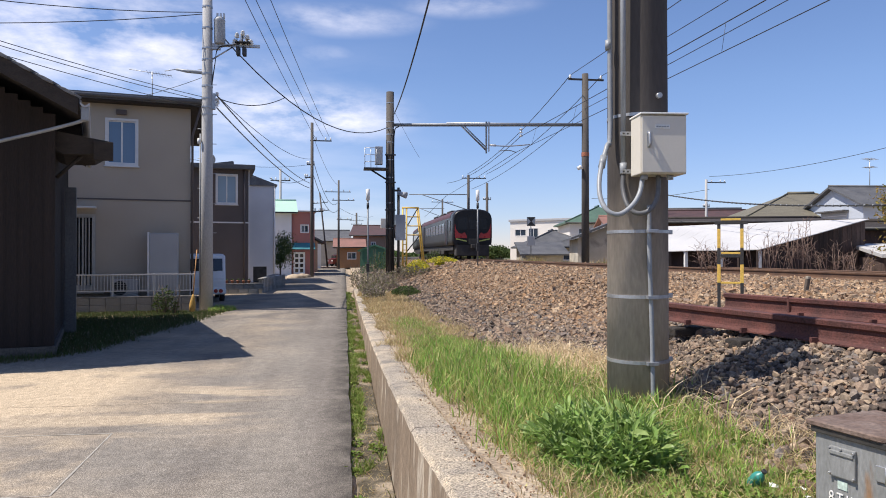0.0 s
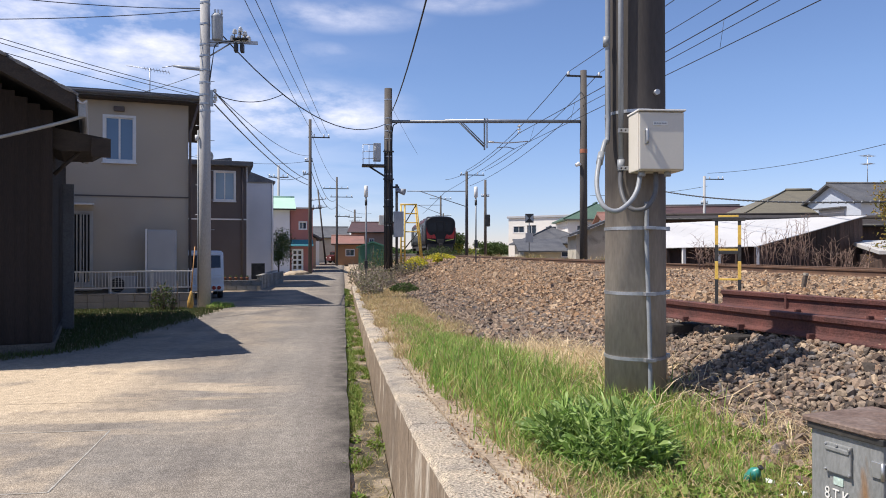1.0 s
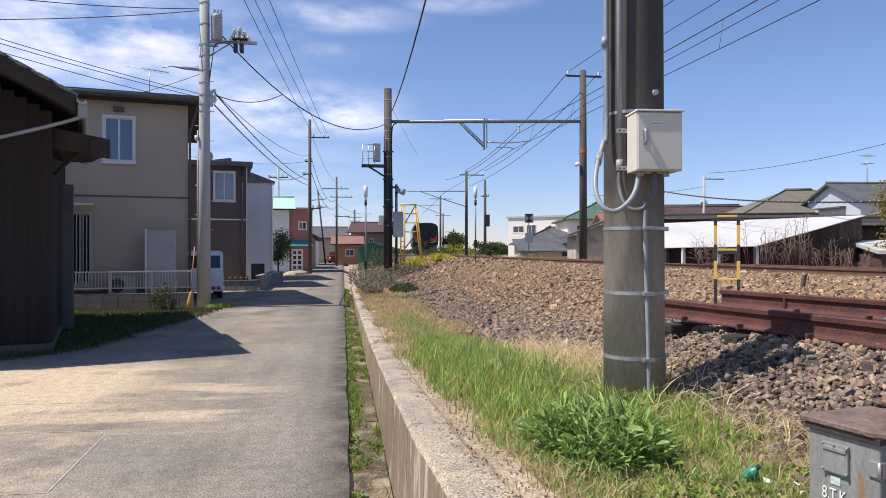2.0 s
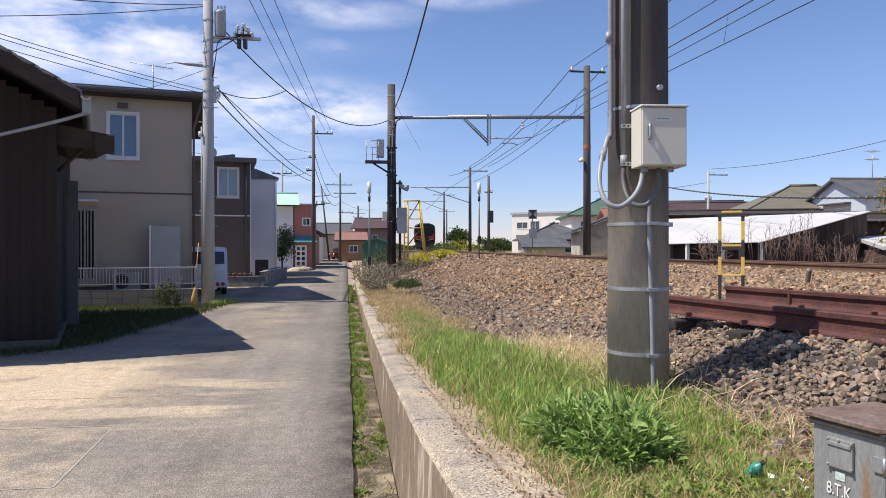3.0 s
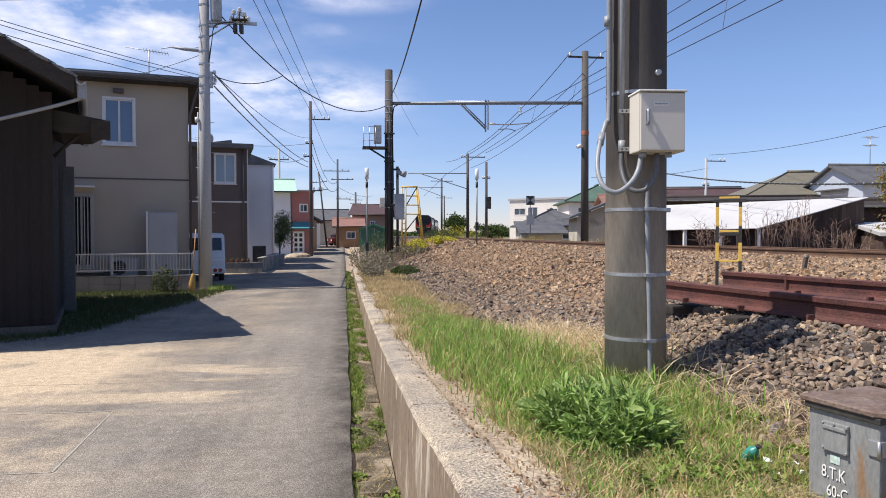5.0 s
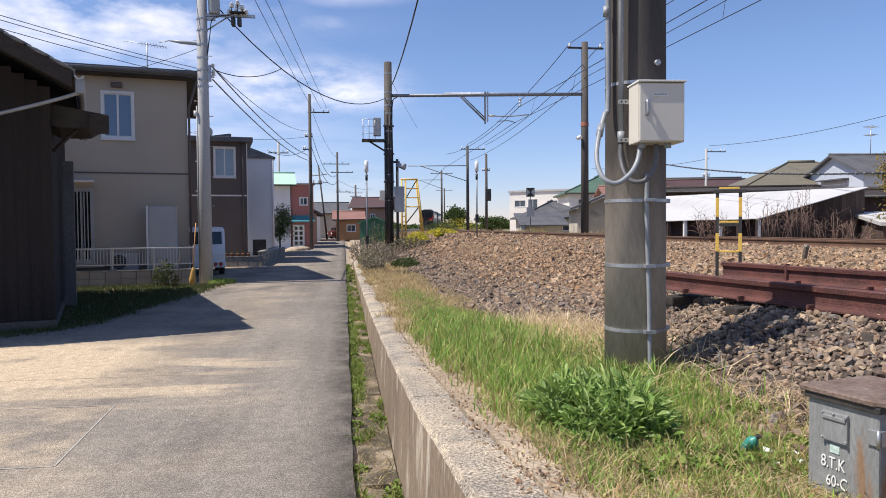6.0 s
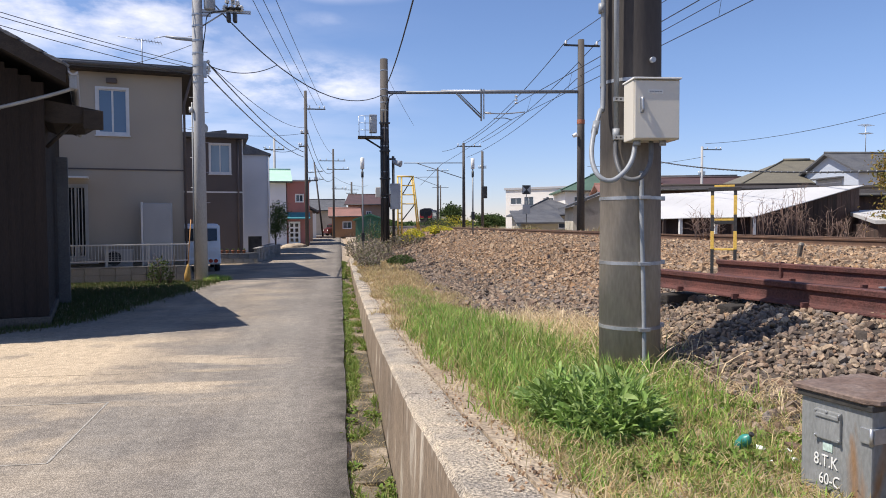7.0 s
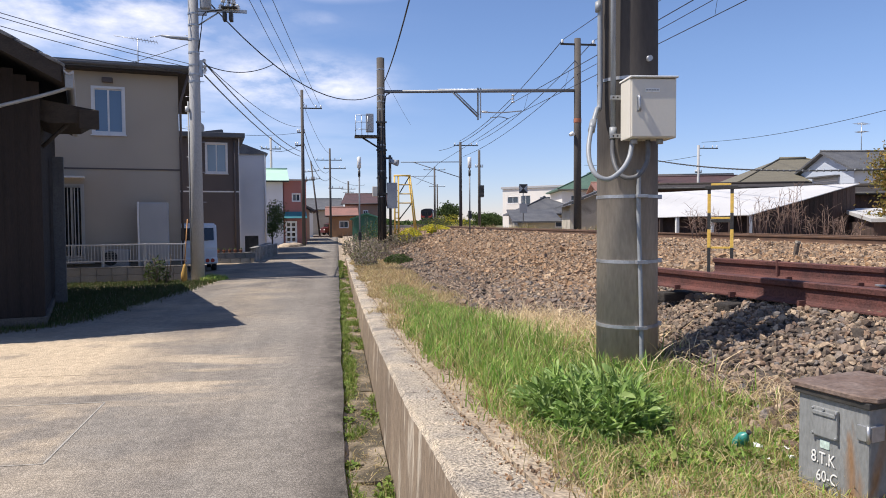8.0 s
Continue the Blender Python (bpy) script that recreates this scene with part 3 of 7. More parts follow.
def build_near_pole():
    pole = thing("concrete_pole", pose(1.86, 4.24, 0.6), "dark weathered concrete railway pole with steel bands", "pole")
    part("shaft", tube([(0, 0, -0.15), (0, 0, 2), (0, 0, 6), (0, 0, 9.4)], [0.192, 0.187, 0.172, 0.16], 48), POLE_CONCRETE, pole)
    for z in (0.33, 0.735, 1.14, 1.865, 2.9, 3.8):
        part("band", ring(z, 0.192 - z * 0.003), STEEL, pole)
        part("band_clamp", box(0.175, 0.215, -0.05, -0.03, z - 0.014, z + 0.014, bevel=0.003), STEEL, pole)
    part("marker_stud", tube([(0.056, -0.17, 1.978), (0.058, -0.205, 1.978)], 0.017, 14), STEEL, pole)
    # brackets that carry the meter box
    for z in (1.50, 1.73):
        strap = part("bracket", box(-0.20, 0.16, -0.225, -0.205, z - 0.012, z + 0.014, bevel=0.002), STEEL, pole)
        for k in range(4):
            part("strap_hole", tube([(-0.185 + k * 0.026, -0.2262, z + 0.001), (-0.185 + k * 0.026, -0.224, z + 0.001)], 0.006, 8), BLACK, strap)
    up = tube(curve_points([(-0.222, -0.06, 8), (-0.215, -0.08, 2.6), (-0.215, -0.085, 1.774), (-0.25, -0.12, 1.671), (-0.30, -0.17, 1.56)]), 0.0155, 12)
    part("conduit", up, PVC, pole, "pale grey plastic conduit")
    flex = tube(curve_points([(-0.30, -0.17, 1.57), (-0.35, -0.25, 1.439), (-0.365, -0.31, 1.332), (-0.34, -0.36, 1.252), (-0.275, -0.38, 1.232), (-0.195, -0.37, 1.284), (-0.135, -0.34, 1.361), (-0.10, -0.31, 1.47)]), 0.0145, 12)
    part("flexible_conduit", flex, PVC, pole, "pale grey flexible conduit loop")
    part("coupling", tube([(-0.285, -0.155, 1.60), (-0.31, -0.185, 1.53)], 0.021, 14), PVC, pole)
    part("conduit", tube([(-0.155, -0.165, 8), (-0.165, -0.17, 2.6), (-0.165, -0.17, 1.50)], 0.016, 12), PVC, pole)
    part("coupling", tube([(-0.165, -0.17, 1.56), (-0.165, -0.17, 1.49)], 0.022, 14), PVC, pole)
    part("flexible_conduit", tube(curve_points([(-0.165, -0.17, 1.50), (-0.175, -0.19, 1.393), (-0.17, -0.25, 1.29), (-0.13, -0.29, 1.245), (-0.06, -0.31, 1.262), (-0.01, -0.31, 1.345), (0.0, -0.30, 1.47)]), 0.0145, 12), SHADED_PVC, pole)
    part("conduit", tube(curve_points([(-0.015, -0.205, 1.30), (-0.015, -0.208, 1.0), (0.0, -0.21, 0.5), (0.006, -0.215, 0.0)]), 0.0135, 12), PVC, pole)
    for z in (0.33, 0.735, 1.14):
        part("saddle", box(-0.035, 0.035, -0.235, -0.196, z - 0.011, z + 0.011, bevel=0.003), STEEL, pole)
    part("coupling", tube([(-0.225, -0.08, 2.34), (-0.225, -0.08, 2.28)], 0.02, 14), PVC, pole)

    b = thing("meter_box", pose(1.709, 3.842, 2.07, 0, 0, -4), "cream enamelled steel box with a hinged door on the pole", "electrical box")
    part("body", box(0, 0.277, 0.014, 0.18, 0, 0.345, bevel=0.006), CREAM, b)
    door = part("door", box(0.006, 0.271, 0.0, 0.013, 0.006, 0.338, bevel=0.004), CREAM, b)
    part("lid", box(-0.006, 0.281, -0.012, 0.186, 0.346, 0.356, bevel=0.003), PAINT_WHITE, b)
    part("handle", tube(curve_points([(0.045, -0.002, 0.235), (0.045, -0.016, 0.232), (0.046, -0.017, 0.20), (0.047, -0.016, 0.165), (0.047, -0.002, 0.16)], 3), 0.0085, 10), STEEL, door, "chrome latch handle")
    part("handle_plate", box(0.034, 0.058, -0.004, 0.0, 0.15, 0.245, bevel=0.0015), STEEL, door)
    plate = part("nameplate", box(0.085, 0.172, -0.003, 0.0, 0.262, 0.286, bevel=0.001), PAINT_WHITE, door)
    for k in range(5):  # writing too small to read
        part("lettering_bar", box(0.09 + k * 0.0155, 0.102 + k * 0.0155, -0.0045, -0.003, 0.271, 0.278), PVC, plate)
    for x in (0.105, 0.20):
        part("cable_gland", tube([(x - 0.06 * (x < 0.15), 0.07, -0.028), (x - 0.06 * (x < 0.15), 0.07, 0.0)], 0.02, 14), PVC, b)
    return pole


build_near_pole()


def lettering(word, size, parent, m, material):
    cu = bpy.data.curves.new("lettering", "FONT")
    cu.body, cu.size, cu.extrude = word, size, 0.0006
    cu.materials.append(material)
    ob = new("lettering", cu)
    ob.parent, ob.matrix_basis = parent, m
    ob.scale.x = 0.72
    return tagged(ob, "hand-painted white letters")


def build_relay_box():
    b = thing("junction_box", pose(1.612, 2.205, 0.62, 0, 0, -76.5), "grey iron trackside box with a rusty brown lid", "electrical box")
    part("body", box(0, 0.262, 0, 0.30, -0.05, 0.385, bevel=0.008), GREY_BOX, b)
    lid = bmesh.new()
    bm_prism(lid, [(-0.022, -0.02), (0.25, -0.02), (0.285, 0.01), (0.285, 0.33), (-0.022, 0.33)], lambda u, v, w: (u, v, 0.39 + w), 0.02)
    bmesh.ops.bevel(lid, geom=lid.edges[:], offset=0.004, segments=1, affect="EDGES")
    part("lid", lid, RUST_LID, b, "rusty brown overhanging lid")
    part("gasket", box(-0.008, 0.27, -0.012, 0.312, 0.368, 0.39, bevel=0.004), BLACK, b, "black rubber lid seal")
    plate = part("cover_plate", box(0.062, 0.158, -0.012, 0.0, 0.238, 0.338, bevel=0.004), GREY_BOX, b)
    part("cover_hood", box(0.066, 0.154, -0.017, -0.010, 0.312, 0.326, bevel=0.003), GREY_BOX, plate)
    for x, z in ((0.066, 0.33), (0.108, 0.333), (0.154, 0.33), (0.066, 0.246), (0.154, 0.246)):
        part("bolt", tube([(x, -0.008, z), (x, -0.018, z)], 0.0045, 8), STEEL, plate)
    part("sticker", box(0.088, 0.124, -0.0025, 0.001, 0.198, 0.226), STICKER, b, "pale green sticker")
    part("latch", box(0.225, 0.262, -0.008, 0.0, 0.265, 0.315, bevel=0.002), STEEL, b)
    part("latch_pin", tube([(0.266, -0.010, 0.262), (0.266, -0.010, 0.318)], 0.006, 8), STEEL, b)
    part("hasp", box(0.262, 0.270, 0.0, 0.06, 0.265, 0.315, bevel=0.002), STEEL, b)
    stand = pose(0, 0, 0, 90, 0, 0)
    lettering("8.T.K", 0.058, b, pose(0.055, -0.0035, 0.145) @ stand, PAINT_WHITE)
    lettering("60-C", 0.055, b, pose(0.075, -0.0035, 0.085) @ stand, PAINT_WHITE)
    return b


build_relay_box()


def build_bottle():
    x, y = 1.60, 2.53
    z = float(land(x, y))
    b = thing("plastic_bottle", pose(x, y, z + 0.05, 40, 0, 30), "crumpled teal plastic bottle lying in grass", "bottle")
    prof = [(0.0, -0.075), (0.03, -0.073), (0.036, -0.06), (0.034, -0.03), (0.037, 0.0), (0.033, 0.03), (0.022, 0.05), (0.012, 0.062), (0.012, 0.075)]
    part("body", tube([(0, 0, v * 0.7) for r, v in prof], [max(r * 0.85, 0.004) for r, v in prof], 14), TEAL, b)
    part("cap", tube([(0, 0, 0.05), (0, 0, 0.063)], 0.0125, 12), BLACK, b)
    b.scale = (0.8, 0.8, 0.8)


build_bottle()


def build_scraps():
    r = np.random.RandomState(12)
    for k in range(5):
        x, y = 1.66 + r.normal(0, 0.07), 2.42 + r.normal(0, 0.12)
        bm = bmesh.new()
        w = r.uniform(0.006, 0.013)
        grid = [[bm.verts.new((i * w, j * w * 0.8, 0.012 * r.rand())) for i in range(4)] for j in range(3)]
        for j in range(2):
            for i in range(3):
                bm.faces.new((grid[j][i], grid[j][i + 1], grid[j + 1][i + 1], grid[j + 1][i]))
        ob = part("paper_scrap", bm, PAINT_WHITE)
        ob.matrix_basis = pose(x, y, float(land(x, y)) + 0.035, r.uniform(-25, 25), r.uniform(-25, 25), r.uniform(0, 360))
        tagged(ob, "crumpled white scrap of paper in the turf", "litter", "paper scraps")


build_scraps()


def build_stake():
    z = float(land(6.15, 8.6))
    k = thing("marker_stake", pose(6.15, 8.6, z, 0, 12, 0), "small leaning concrete stake in the ballast", "marker stake")
    part("stake", box(-0.025, 0.025, -0.025, 0.025, -0.1, 0.24, bevel=0.01), SLEEPER, k)
    part("stake_cap", box(-0.027, 0.027, -0.027, 0.027, 0.205, 0.245, bevel=0.008), CONCRETE, k)


build_stake()

# ---- left side: shed, houses, pole ----
DARK_BOARD = mat("charred_board", (0.016, 0.011, 0.009), (0.022, 0.015, 0.012), 0.9, 1.5, 25, 0.5, stretch=(6, 6, 0.4), vary=0.25)
DARK_WOOD = mat("old_dark_wood", (0.03, 0.023, 0.018), (0.042, 0.032, 0.025), 0.85, 3, 30, 0.4, stretch=(1, 4, 4))
# concrete kept dark: the shed's own shade is put into this colour
SHADED_BASE = mat("shade_darkened_concrete", (0.10, 0.088, 0.075), (0.065, 0.058, 0.05), 0.95, 2, 40, 0.5)
ROOF_TILE = mat("grey_roof_tile", (0.10, 0.10, 0.105), (0.15, 0.15, 0.15), 0.55, 3, 30, 0.2, vary=0.15)
STUCCO = mat("beige_stucco", (0.46, 0.395, 0.315), (0.41, 0.35, 0.28), 0.9, 0.5, 80, 0.4, contrast=0.1)
BROWN_SIDING = mat("dark_brown_siding", (0.125, 0.102, 0.096), (0.105, 0.087, 0.082), 0.8, 0.7, 60, 0.2, contrast=0.12)
WHITE_SIDING = mat("pale_siding", (0.70, 0.70, 0.72), (0.63, 0.635, 0.66), 0.75, 0.6, 50, 0.15, contrast=0.06)
WHITE_FRAME = mat("white_frame", (0.75, 0.74, 0.72), (0.68, 0.67, 0.66), 0.5, 4, 50, 0.02, contrast=0.05)
ALU = mat("aluminium", (0.55, 0.53, 0.50), (0.47, 0.46, 0.44), 0.45, 5, 60, 0.03, 0.5, 0.08)
GREY_PANEL = mat("grey_steel_sheet", (0.42, 0.42, 0.42), (0.37, 0.37, 0.38), 0.55, 1.5, 50, 0.05, contrast=0.08)
ROOF_SHEET = mat("dark_roof_sheet", (0.09, 0.09, 0.095), (0.12, 0.12, 0.12), 0.5, 2, 40, 0.1)
BLOCK = mat("grey_block", (0.30, 0.285, 0.26), (0.21, 0.20, 0.18), 0.92, 2, 50, 0.5, vary=0.12, stain=(0.12, 0.11, 0.095), stain_at=(0.55, 0.75), stain_scale=3)
GLASS = glass_mat("window_glass", (0.035, 0.05, 0.07))
CURTAIN_GLASS = glass_mat("curtained_glass", (0.22, 0.30, 0.38), 0.12)
# blue base colour stands for sky mirrored in the beige house's window
SKY_TONE_GLASS = glass_mat("sky_reflection_glass", (0.10, 0.17, 0.27), 0.08)
DARK_GLASS = glass_mat("dark_glass", (0.012, 0.015, 0.018))
FENCE_PAINT = mat("pale_fence_coating", (0.62, 0.60, 0.57), (0.54, 0.53, 0.50), 0.5, 5, 60, 0.03, contrast=0.08)
ORANGE_WOOD = mat("orange_wood", (0.55, 0.27, 0.09), (0.48, 0.23, 0.08), 0.6, 6, 40, 0.1)
BRISTLE = mat("broom_bristle", (0.50, 0.30, 0.08), (0.40, 0.24, 0.06), 0.9, 20, 80, 0.5)
TYRE = mat("tyre_rubber", (0.02, 0.02, 0.02), (0.03, 0.03, 0.03), 0.8, 8, 60, 0.2)
VAN_WHITE = mat("white_car_paint", (0.72, 0.73, 0.75), (0.68, 0.69, 0.71), 0.25, 2, 30, 0.0, contrast=0.03)
RED_LENS = mat("red_lens", (0.35, 0.02, 0.02), (0.28, 0.02, 0.02), 0.2, 9, 40, 0.0)


def walled(bm, x0, x1, z0, z1, y0, y1, holes=()):
    """A wall in the xz plane from y0 to y1 with rectangular openings (x0, x1, z0, z1) right through it."""
    xs = sorted({x0, x1, *[v for h in holes for v in h[:2]]})
    zs = sorted({z0, z1, *[v for h in holes for v in h[2:]]})
    for a, b in zip(xs, xs[1:]):
        run = None
        for c, d in zip(zs, zs[1:]):
            inside = any(h[0] < (a + b) / 2 < h[1] and h[2] < (c + d) / 2 < h[3] for h in holes)
            if not inside:
                run = (run[0], d) if run else (c, d)
            if (inside or d == zs[-1]) and run:
                bm_box(bm, a, b, y0, y1, run[0], run[1])
                run = None
    bmesh.ops.remove_doubles(bm, verts=bm.verts, dist=0.0005)
    return bm


def window(parent, x0, x1, z0, z1, y, frame_m, glass_m, sashes=2, depth=0.07, sill=True, name="window", bars=0):
    """A window that faces -y: frame, sashes and panes in the opening."""
    w = thing(name, pose(x0, y, z0), "", "")
    w.parent = parent
    wd, ht, f = x1 - x0, z1 - z0, 0.05
    fr = bmesh.new()
    for a in ((-0.02, f, -0.02, ht + 0.02), (wd - f, wd + 0.02, -0.02, ht + 0.02), (f, wd - f, -0.02, f), (f, wd - f, ht - f, ht + 0.02)):
        bm_box(fr, a[0], a[1], -0.025, depth, a[2], a[3])
    part("frame", fr, frame_m, w)
    step = (wd - 2 * f) / sashes
    for k in range(sashes):
        a = f + k * step
        off = 0.015 * (k % 2)
        part("pane", box(a + 0.02, a + step - 0.02, 0.03 + off, 0.036 + off, f + 0.025, ht - f - 0.025), glass_m, w)
        sb = bmesh.new()
        for q in ((a, a + 0.025, f, ht - f), (a + step - 0.025, a + step, f, ht - f), (a + 0.025, a + step - 0.025, f, f + 0.03), (a + 0.025, a + step - 0.025, ht - f - 0.03, ht - f)):
            bm_box(sb, q[0], q[1], 0.018 + off, 0.045 + off, q[2], q[3])
        part("sash", sb, frame_m, w)
    if sill:
        part("sill", box(-0.05, wd + 0.05, -0.06, 0.0, -0.055, -0.022, bevel=0.006), frame_m, w)
    for k in range(bars):
        x = (k + 0.5) * wd / bars
        part("grille_bar", box(x - 0.014, x + 0.014, -0.10, -0.075, 0.04, ht - 0.04), frame_m, w)
    return w


def build_shed():
    s = thing("shed", pose(-4.56, 11.8, 0), "dark charred-board wooden shed with a tiled roof", "shed")
    eave_z, slope, ridge = 3.95, 0.55, -3.6
    base = box(-7.2, 0.02, -0.02, 6.6, -0.1, 0.14, bevel=0.01)
    part("foundation", base, SHADED_BASE, s)
    core = bmesh.new()
    bm_prism(core, [(-7.1, 0.14), (-0.03, 0.14), (-0.03, eave_z - 0.2), (ridge, eave_z - 0.2 + slope * (-0.03 - ridge)), (-7.1, eave_z - 0.2)], lambda u, v, w: (u, 0.03 + w, v), 6.5)
    part("wall", core, DARK_BOARD, s)
    for k in range(22):
        x1 = -0.002 - k * 0.165
        top = eave_z - 0.12 + slope * (-x1)
        part("board", box(x1 - 0.155, x1, 0.002, 0.03, 0.15, top, bevel=0.004), DARK_BOARD, s)
        part("batten", box(x1 - 0.17, x1 - 0.15, -0.003, 0.002, 0.15, top), DARK_BOARD, s)
    # roof: rafters' board, fascia, then rows of tiles that step along the verge
    roof = bmesh.new()
    ex = 0.34
    for lo, hi, ya, yb in ((0.0, 0.10, -0.92, 6.8),):
        bm_prism(roof, [(ex, eave_z + lo), (ex, eave_z + hi), (ridge, eave_z + hi + slope * (ex - ridge)), (-7.6, eave_z + hi), (-7.6, eave_z + lo), (ridge, eave_z + lo + slope * (ex - ridge))],
                 lambda u, v, w: (u, ya + w, v - 0.14), yb - ya)
    part("roof_deck", roof, DARK_WOOD, s)
    verge = bmesh.new()
    bm_prism(verge, [(ex - 0.02, eave_z - 0.22), (ex - 0.02, eave_z + 0.02), (ridge, eave_z + 0.02 + slope * (ex - ridge)), (ridge, eave_z - 0.22 + slope * (ex - ridge))], lambda u, v, w: (u, -0.96 + w, v - 0.06), 0.04)
    part("verge_board", verge, DARK_WOOD, s)
    tile = bmesh.new()
    bm_prism(tile, [(-0.30, 0), (0.0, 0), (0.0, 0.045), (-0.15, 0.055), (-0.30, 0.045)], lambda u, v, w: (u, w, v), 0.28)
    bmesh.ops.bevel(tile, geom=tile.edges[:], offset=0.008, segments=1, affect="EDGES")
    tile_me = mesh_of("roof_tile", tile, ROOF_TILE)
    tilt = math.degrees(math.atan(slope))
    for i in range(15):
        for j in range(27):
            d = 0.0 - i * 0.27
            piece("roof_tile", tile_me, s, pose(ex - 0.07 + d, -1.0 + j * 0.285, eave_z - 0.03 - slope * d + 0.012, 0, tilt - 4, 0))
    # eave gutter, its end, the downpipe and the little canopy
    gut = bmesh.new()
    bm_prism(gut, [(math.cos(a) * 0.065, math.sin(a) * 0.065) for a in np.linspace(math.pi, math.tau, 9)] + [(0.055, 0.0), (0.0, -0.045), (-0.055, 0.0)], lambda u, v, w: (ex + 0.07 + u, -0.96 + w, eave_z - 0.10 + v), 7.7)
    part("eave_gutter", gut, GREY_PANEL, s, "grey gutter along the eave")
    part("gutter_hopper", box(ex + 0.02, ex + 0.12, -0.94, -0.84, eave_z - 0.36, eave_z - 0.15, bevel=0.02), PVC, s)
    part("downpipe", tube(curve_points([(ex + 0.07, -0.89, eave_z - 0.34), (ex - 0.10, -0.80, eave_z - 0.40), (-0.2, -0.6, eave_z - 0.53), (-1.2, -0.3, eave_z - 0.82), (-2.6, -0.12, eave_z - 1.23)], 4), 0.027, 12), PVC, s)
    can = bmesh.new()
    bm_prism(can, [(-0.1, 3.60), (0.78, 3.46), (0.78, 3.40), (0.54, 3.24), (0.1, 3.22), (-0.1, 3.30)], lambda u, v, w: (u, 0.15 + w, v), 1.5)
    part("canopy", can, DARK_WOOD, s, "dark board canopy over the door")
    part("canopy_edge", box(0.52, 0.80, 0.08, 0.14, 3.14, 3.45, bevel=0.012), DARK_WOOD, s)
    part("strut", tube([(0.0, 0.35, 2.85), (0.36, 0.35, 3.24)], 0.03, 8), DARK_WOOD, s)
    part("corner_post", box(0.02, 0.22, 3.1, 3.3, 0.0, 2.95, bevel=0.01), ROOF_SHEET, s, "dark grey steel corner post")
    # the plot is skewed: side wall and front run aslant from the lane
    for ob in s.children:
        if ob.data == tile_me:
            x, y = ob.location.x, ob.location.y
            ob.location.x, ob.location.y = x - 0.335 * y, y + 0.30 * x
        else:
            for v in ob.data.vertices:
                x, y = v.co.x, v.co.y
                v.co.x, v.co.y = x - 0.335 * y, y + 0.30 * x
    return s


build_shed()


def build_beige_house():
    h = thing("beige_house", pose(-4.52, 21.4, 0.09, 0, 0, 12), "two-storey beige stucco house with a low dark roof", "house")
    holes = [(-2.27, -1.44, 4.06, 5.38), (-3.14, -2.55, 0.55, 2.62)]
    part("wall", walled(bmesh.new(), -8.5, 0, 3.10, 5.80, 0, 0.16, holes[:1]), STUCCO, h)
    part("wall", walled(bmesh.new(), -8.5, 0, 0.42, 3.06, 0, 0.16, holes[1:]), STUCCO, h)
    part("wall", box(-0.16, 0.0, 0.16, 7.0, 0.42, 5.80), STUCCO, h)
    part("wall", box(-8.5, -8.34, 0.16, 7.0, 0.42, 5.80), STUCCO, h)
    part("wall", box(-8.34, -0.16, 6.84, 7.0, 0.42, 5.80), STUCCO, h)
    part("belt_strip", box(-8.5, 0.015, -0.018, 0.10, 3.06, 3.10), BROWN_SIDING, h)
    part("foundation", box(-8.45, -0.02, 0.02, 6.98, -0.1, 0.42), CONCRETE, h)
    soffit = box(-8.9, 0.36, -0.42, 7.4, 5.80, 5.84)
    part("soffit", soffit, DARK_WOOD, h)
    part("fascia", box(-8.95, 0.40, -0.47, 7.45, 5.845, 5.97, bevel=0.01), ROOF_SHEET, h)
    roof = bmesh.new()
    pts = [(-9.0, -0.5), (0.43, -0.5), (0.43, 7.5), (-9.0, 7.5)]
    lo = [roof.verts.new((x, y, 5.975)) for x, y in pts]
    hi = [roof.verts.new((x, y, 6.02)) for x, y in pts]
    top = [roof.verts.new(p) for p in ((-5.5, 3.5, 6.62), (-3.0, 3.5, 6.62))]
    for i in range(4):
        roof.faces.new((lo[i], lo[(i + 1) % 4], hi[(i + 1) % 4], hi[i]))
    roof.faces.new(lo[::-1]), roof.faces.new((hi[0], hi[1], top[1], top[0])), roof.faces.new((hi[1], hi[2], top[1])), roof.faces.new((hi[2], hi[3], top[0], top[1])), roof.faces.new((hi[3], hi[0], top[0]))
    part("roof", roof, ROOF_SHEET, h, "low dark hipped roof")
    part("gutter", tube([(-8.95, -0.51, 5.93), (0.42, -0.51, 5.93)], 0.05, 10), ROOF_SHEET, h)
    window(h, *holes[0], 0, WHITE_FRAME, SKY_TONE_GLASS)
    window(h, *holes[1], 0, ALU, DARK_GLASS, bars=7, name="barred_window")
    part("window_hood", box(-3.2, -2.5, -0.28, 0.0, 2.80, 2.85, bevel=0.008), WHITE_FRAME, h)
    part("vent_hood", box(-2.0, -1.72, -0.12, 0.0, 5.50, 5.64, bevel=0.02), BROWN_SIDING, h)
    part("downpipe", tube([(0.05, -0.06, 0.3), (0.05, -0.06, 5.0), (0.28, -0.35, 5.8)], 0.035, 10), BROWN_SIDING, h)
    part("threshold", box(-3.2, -2.3, -0.12, 0.0, 0.40, 0.46, bevel=0.005), ALU, h)
    part("antenna_mast", tube([(-1.1, 1.0, 6.0), (-1.1, 1.0, 7.05)], 0.016, 8), STEEL, h)
    mast = part("antenna_boom", tube([(-1.75, 1.0, 7.08), (-0.55, 0.9, 6.96)], 0.01, 6), STEEL, h)
    for k in range(9):
        x = -1.25 + k * 0.085
        part("antenna_element", tube([(x, 0.75, 7.03 - k * 0.008), (x + 0.03, 1.2, 7.03 - k * 0.008)], 0.006, 6), STEEL, mast)
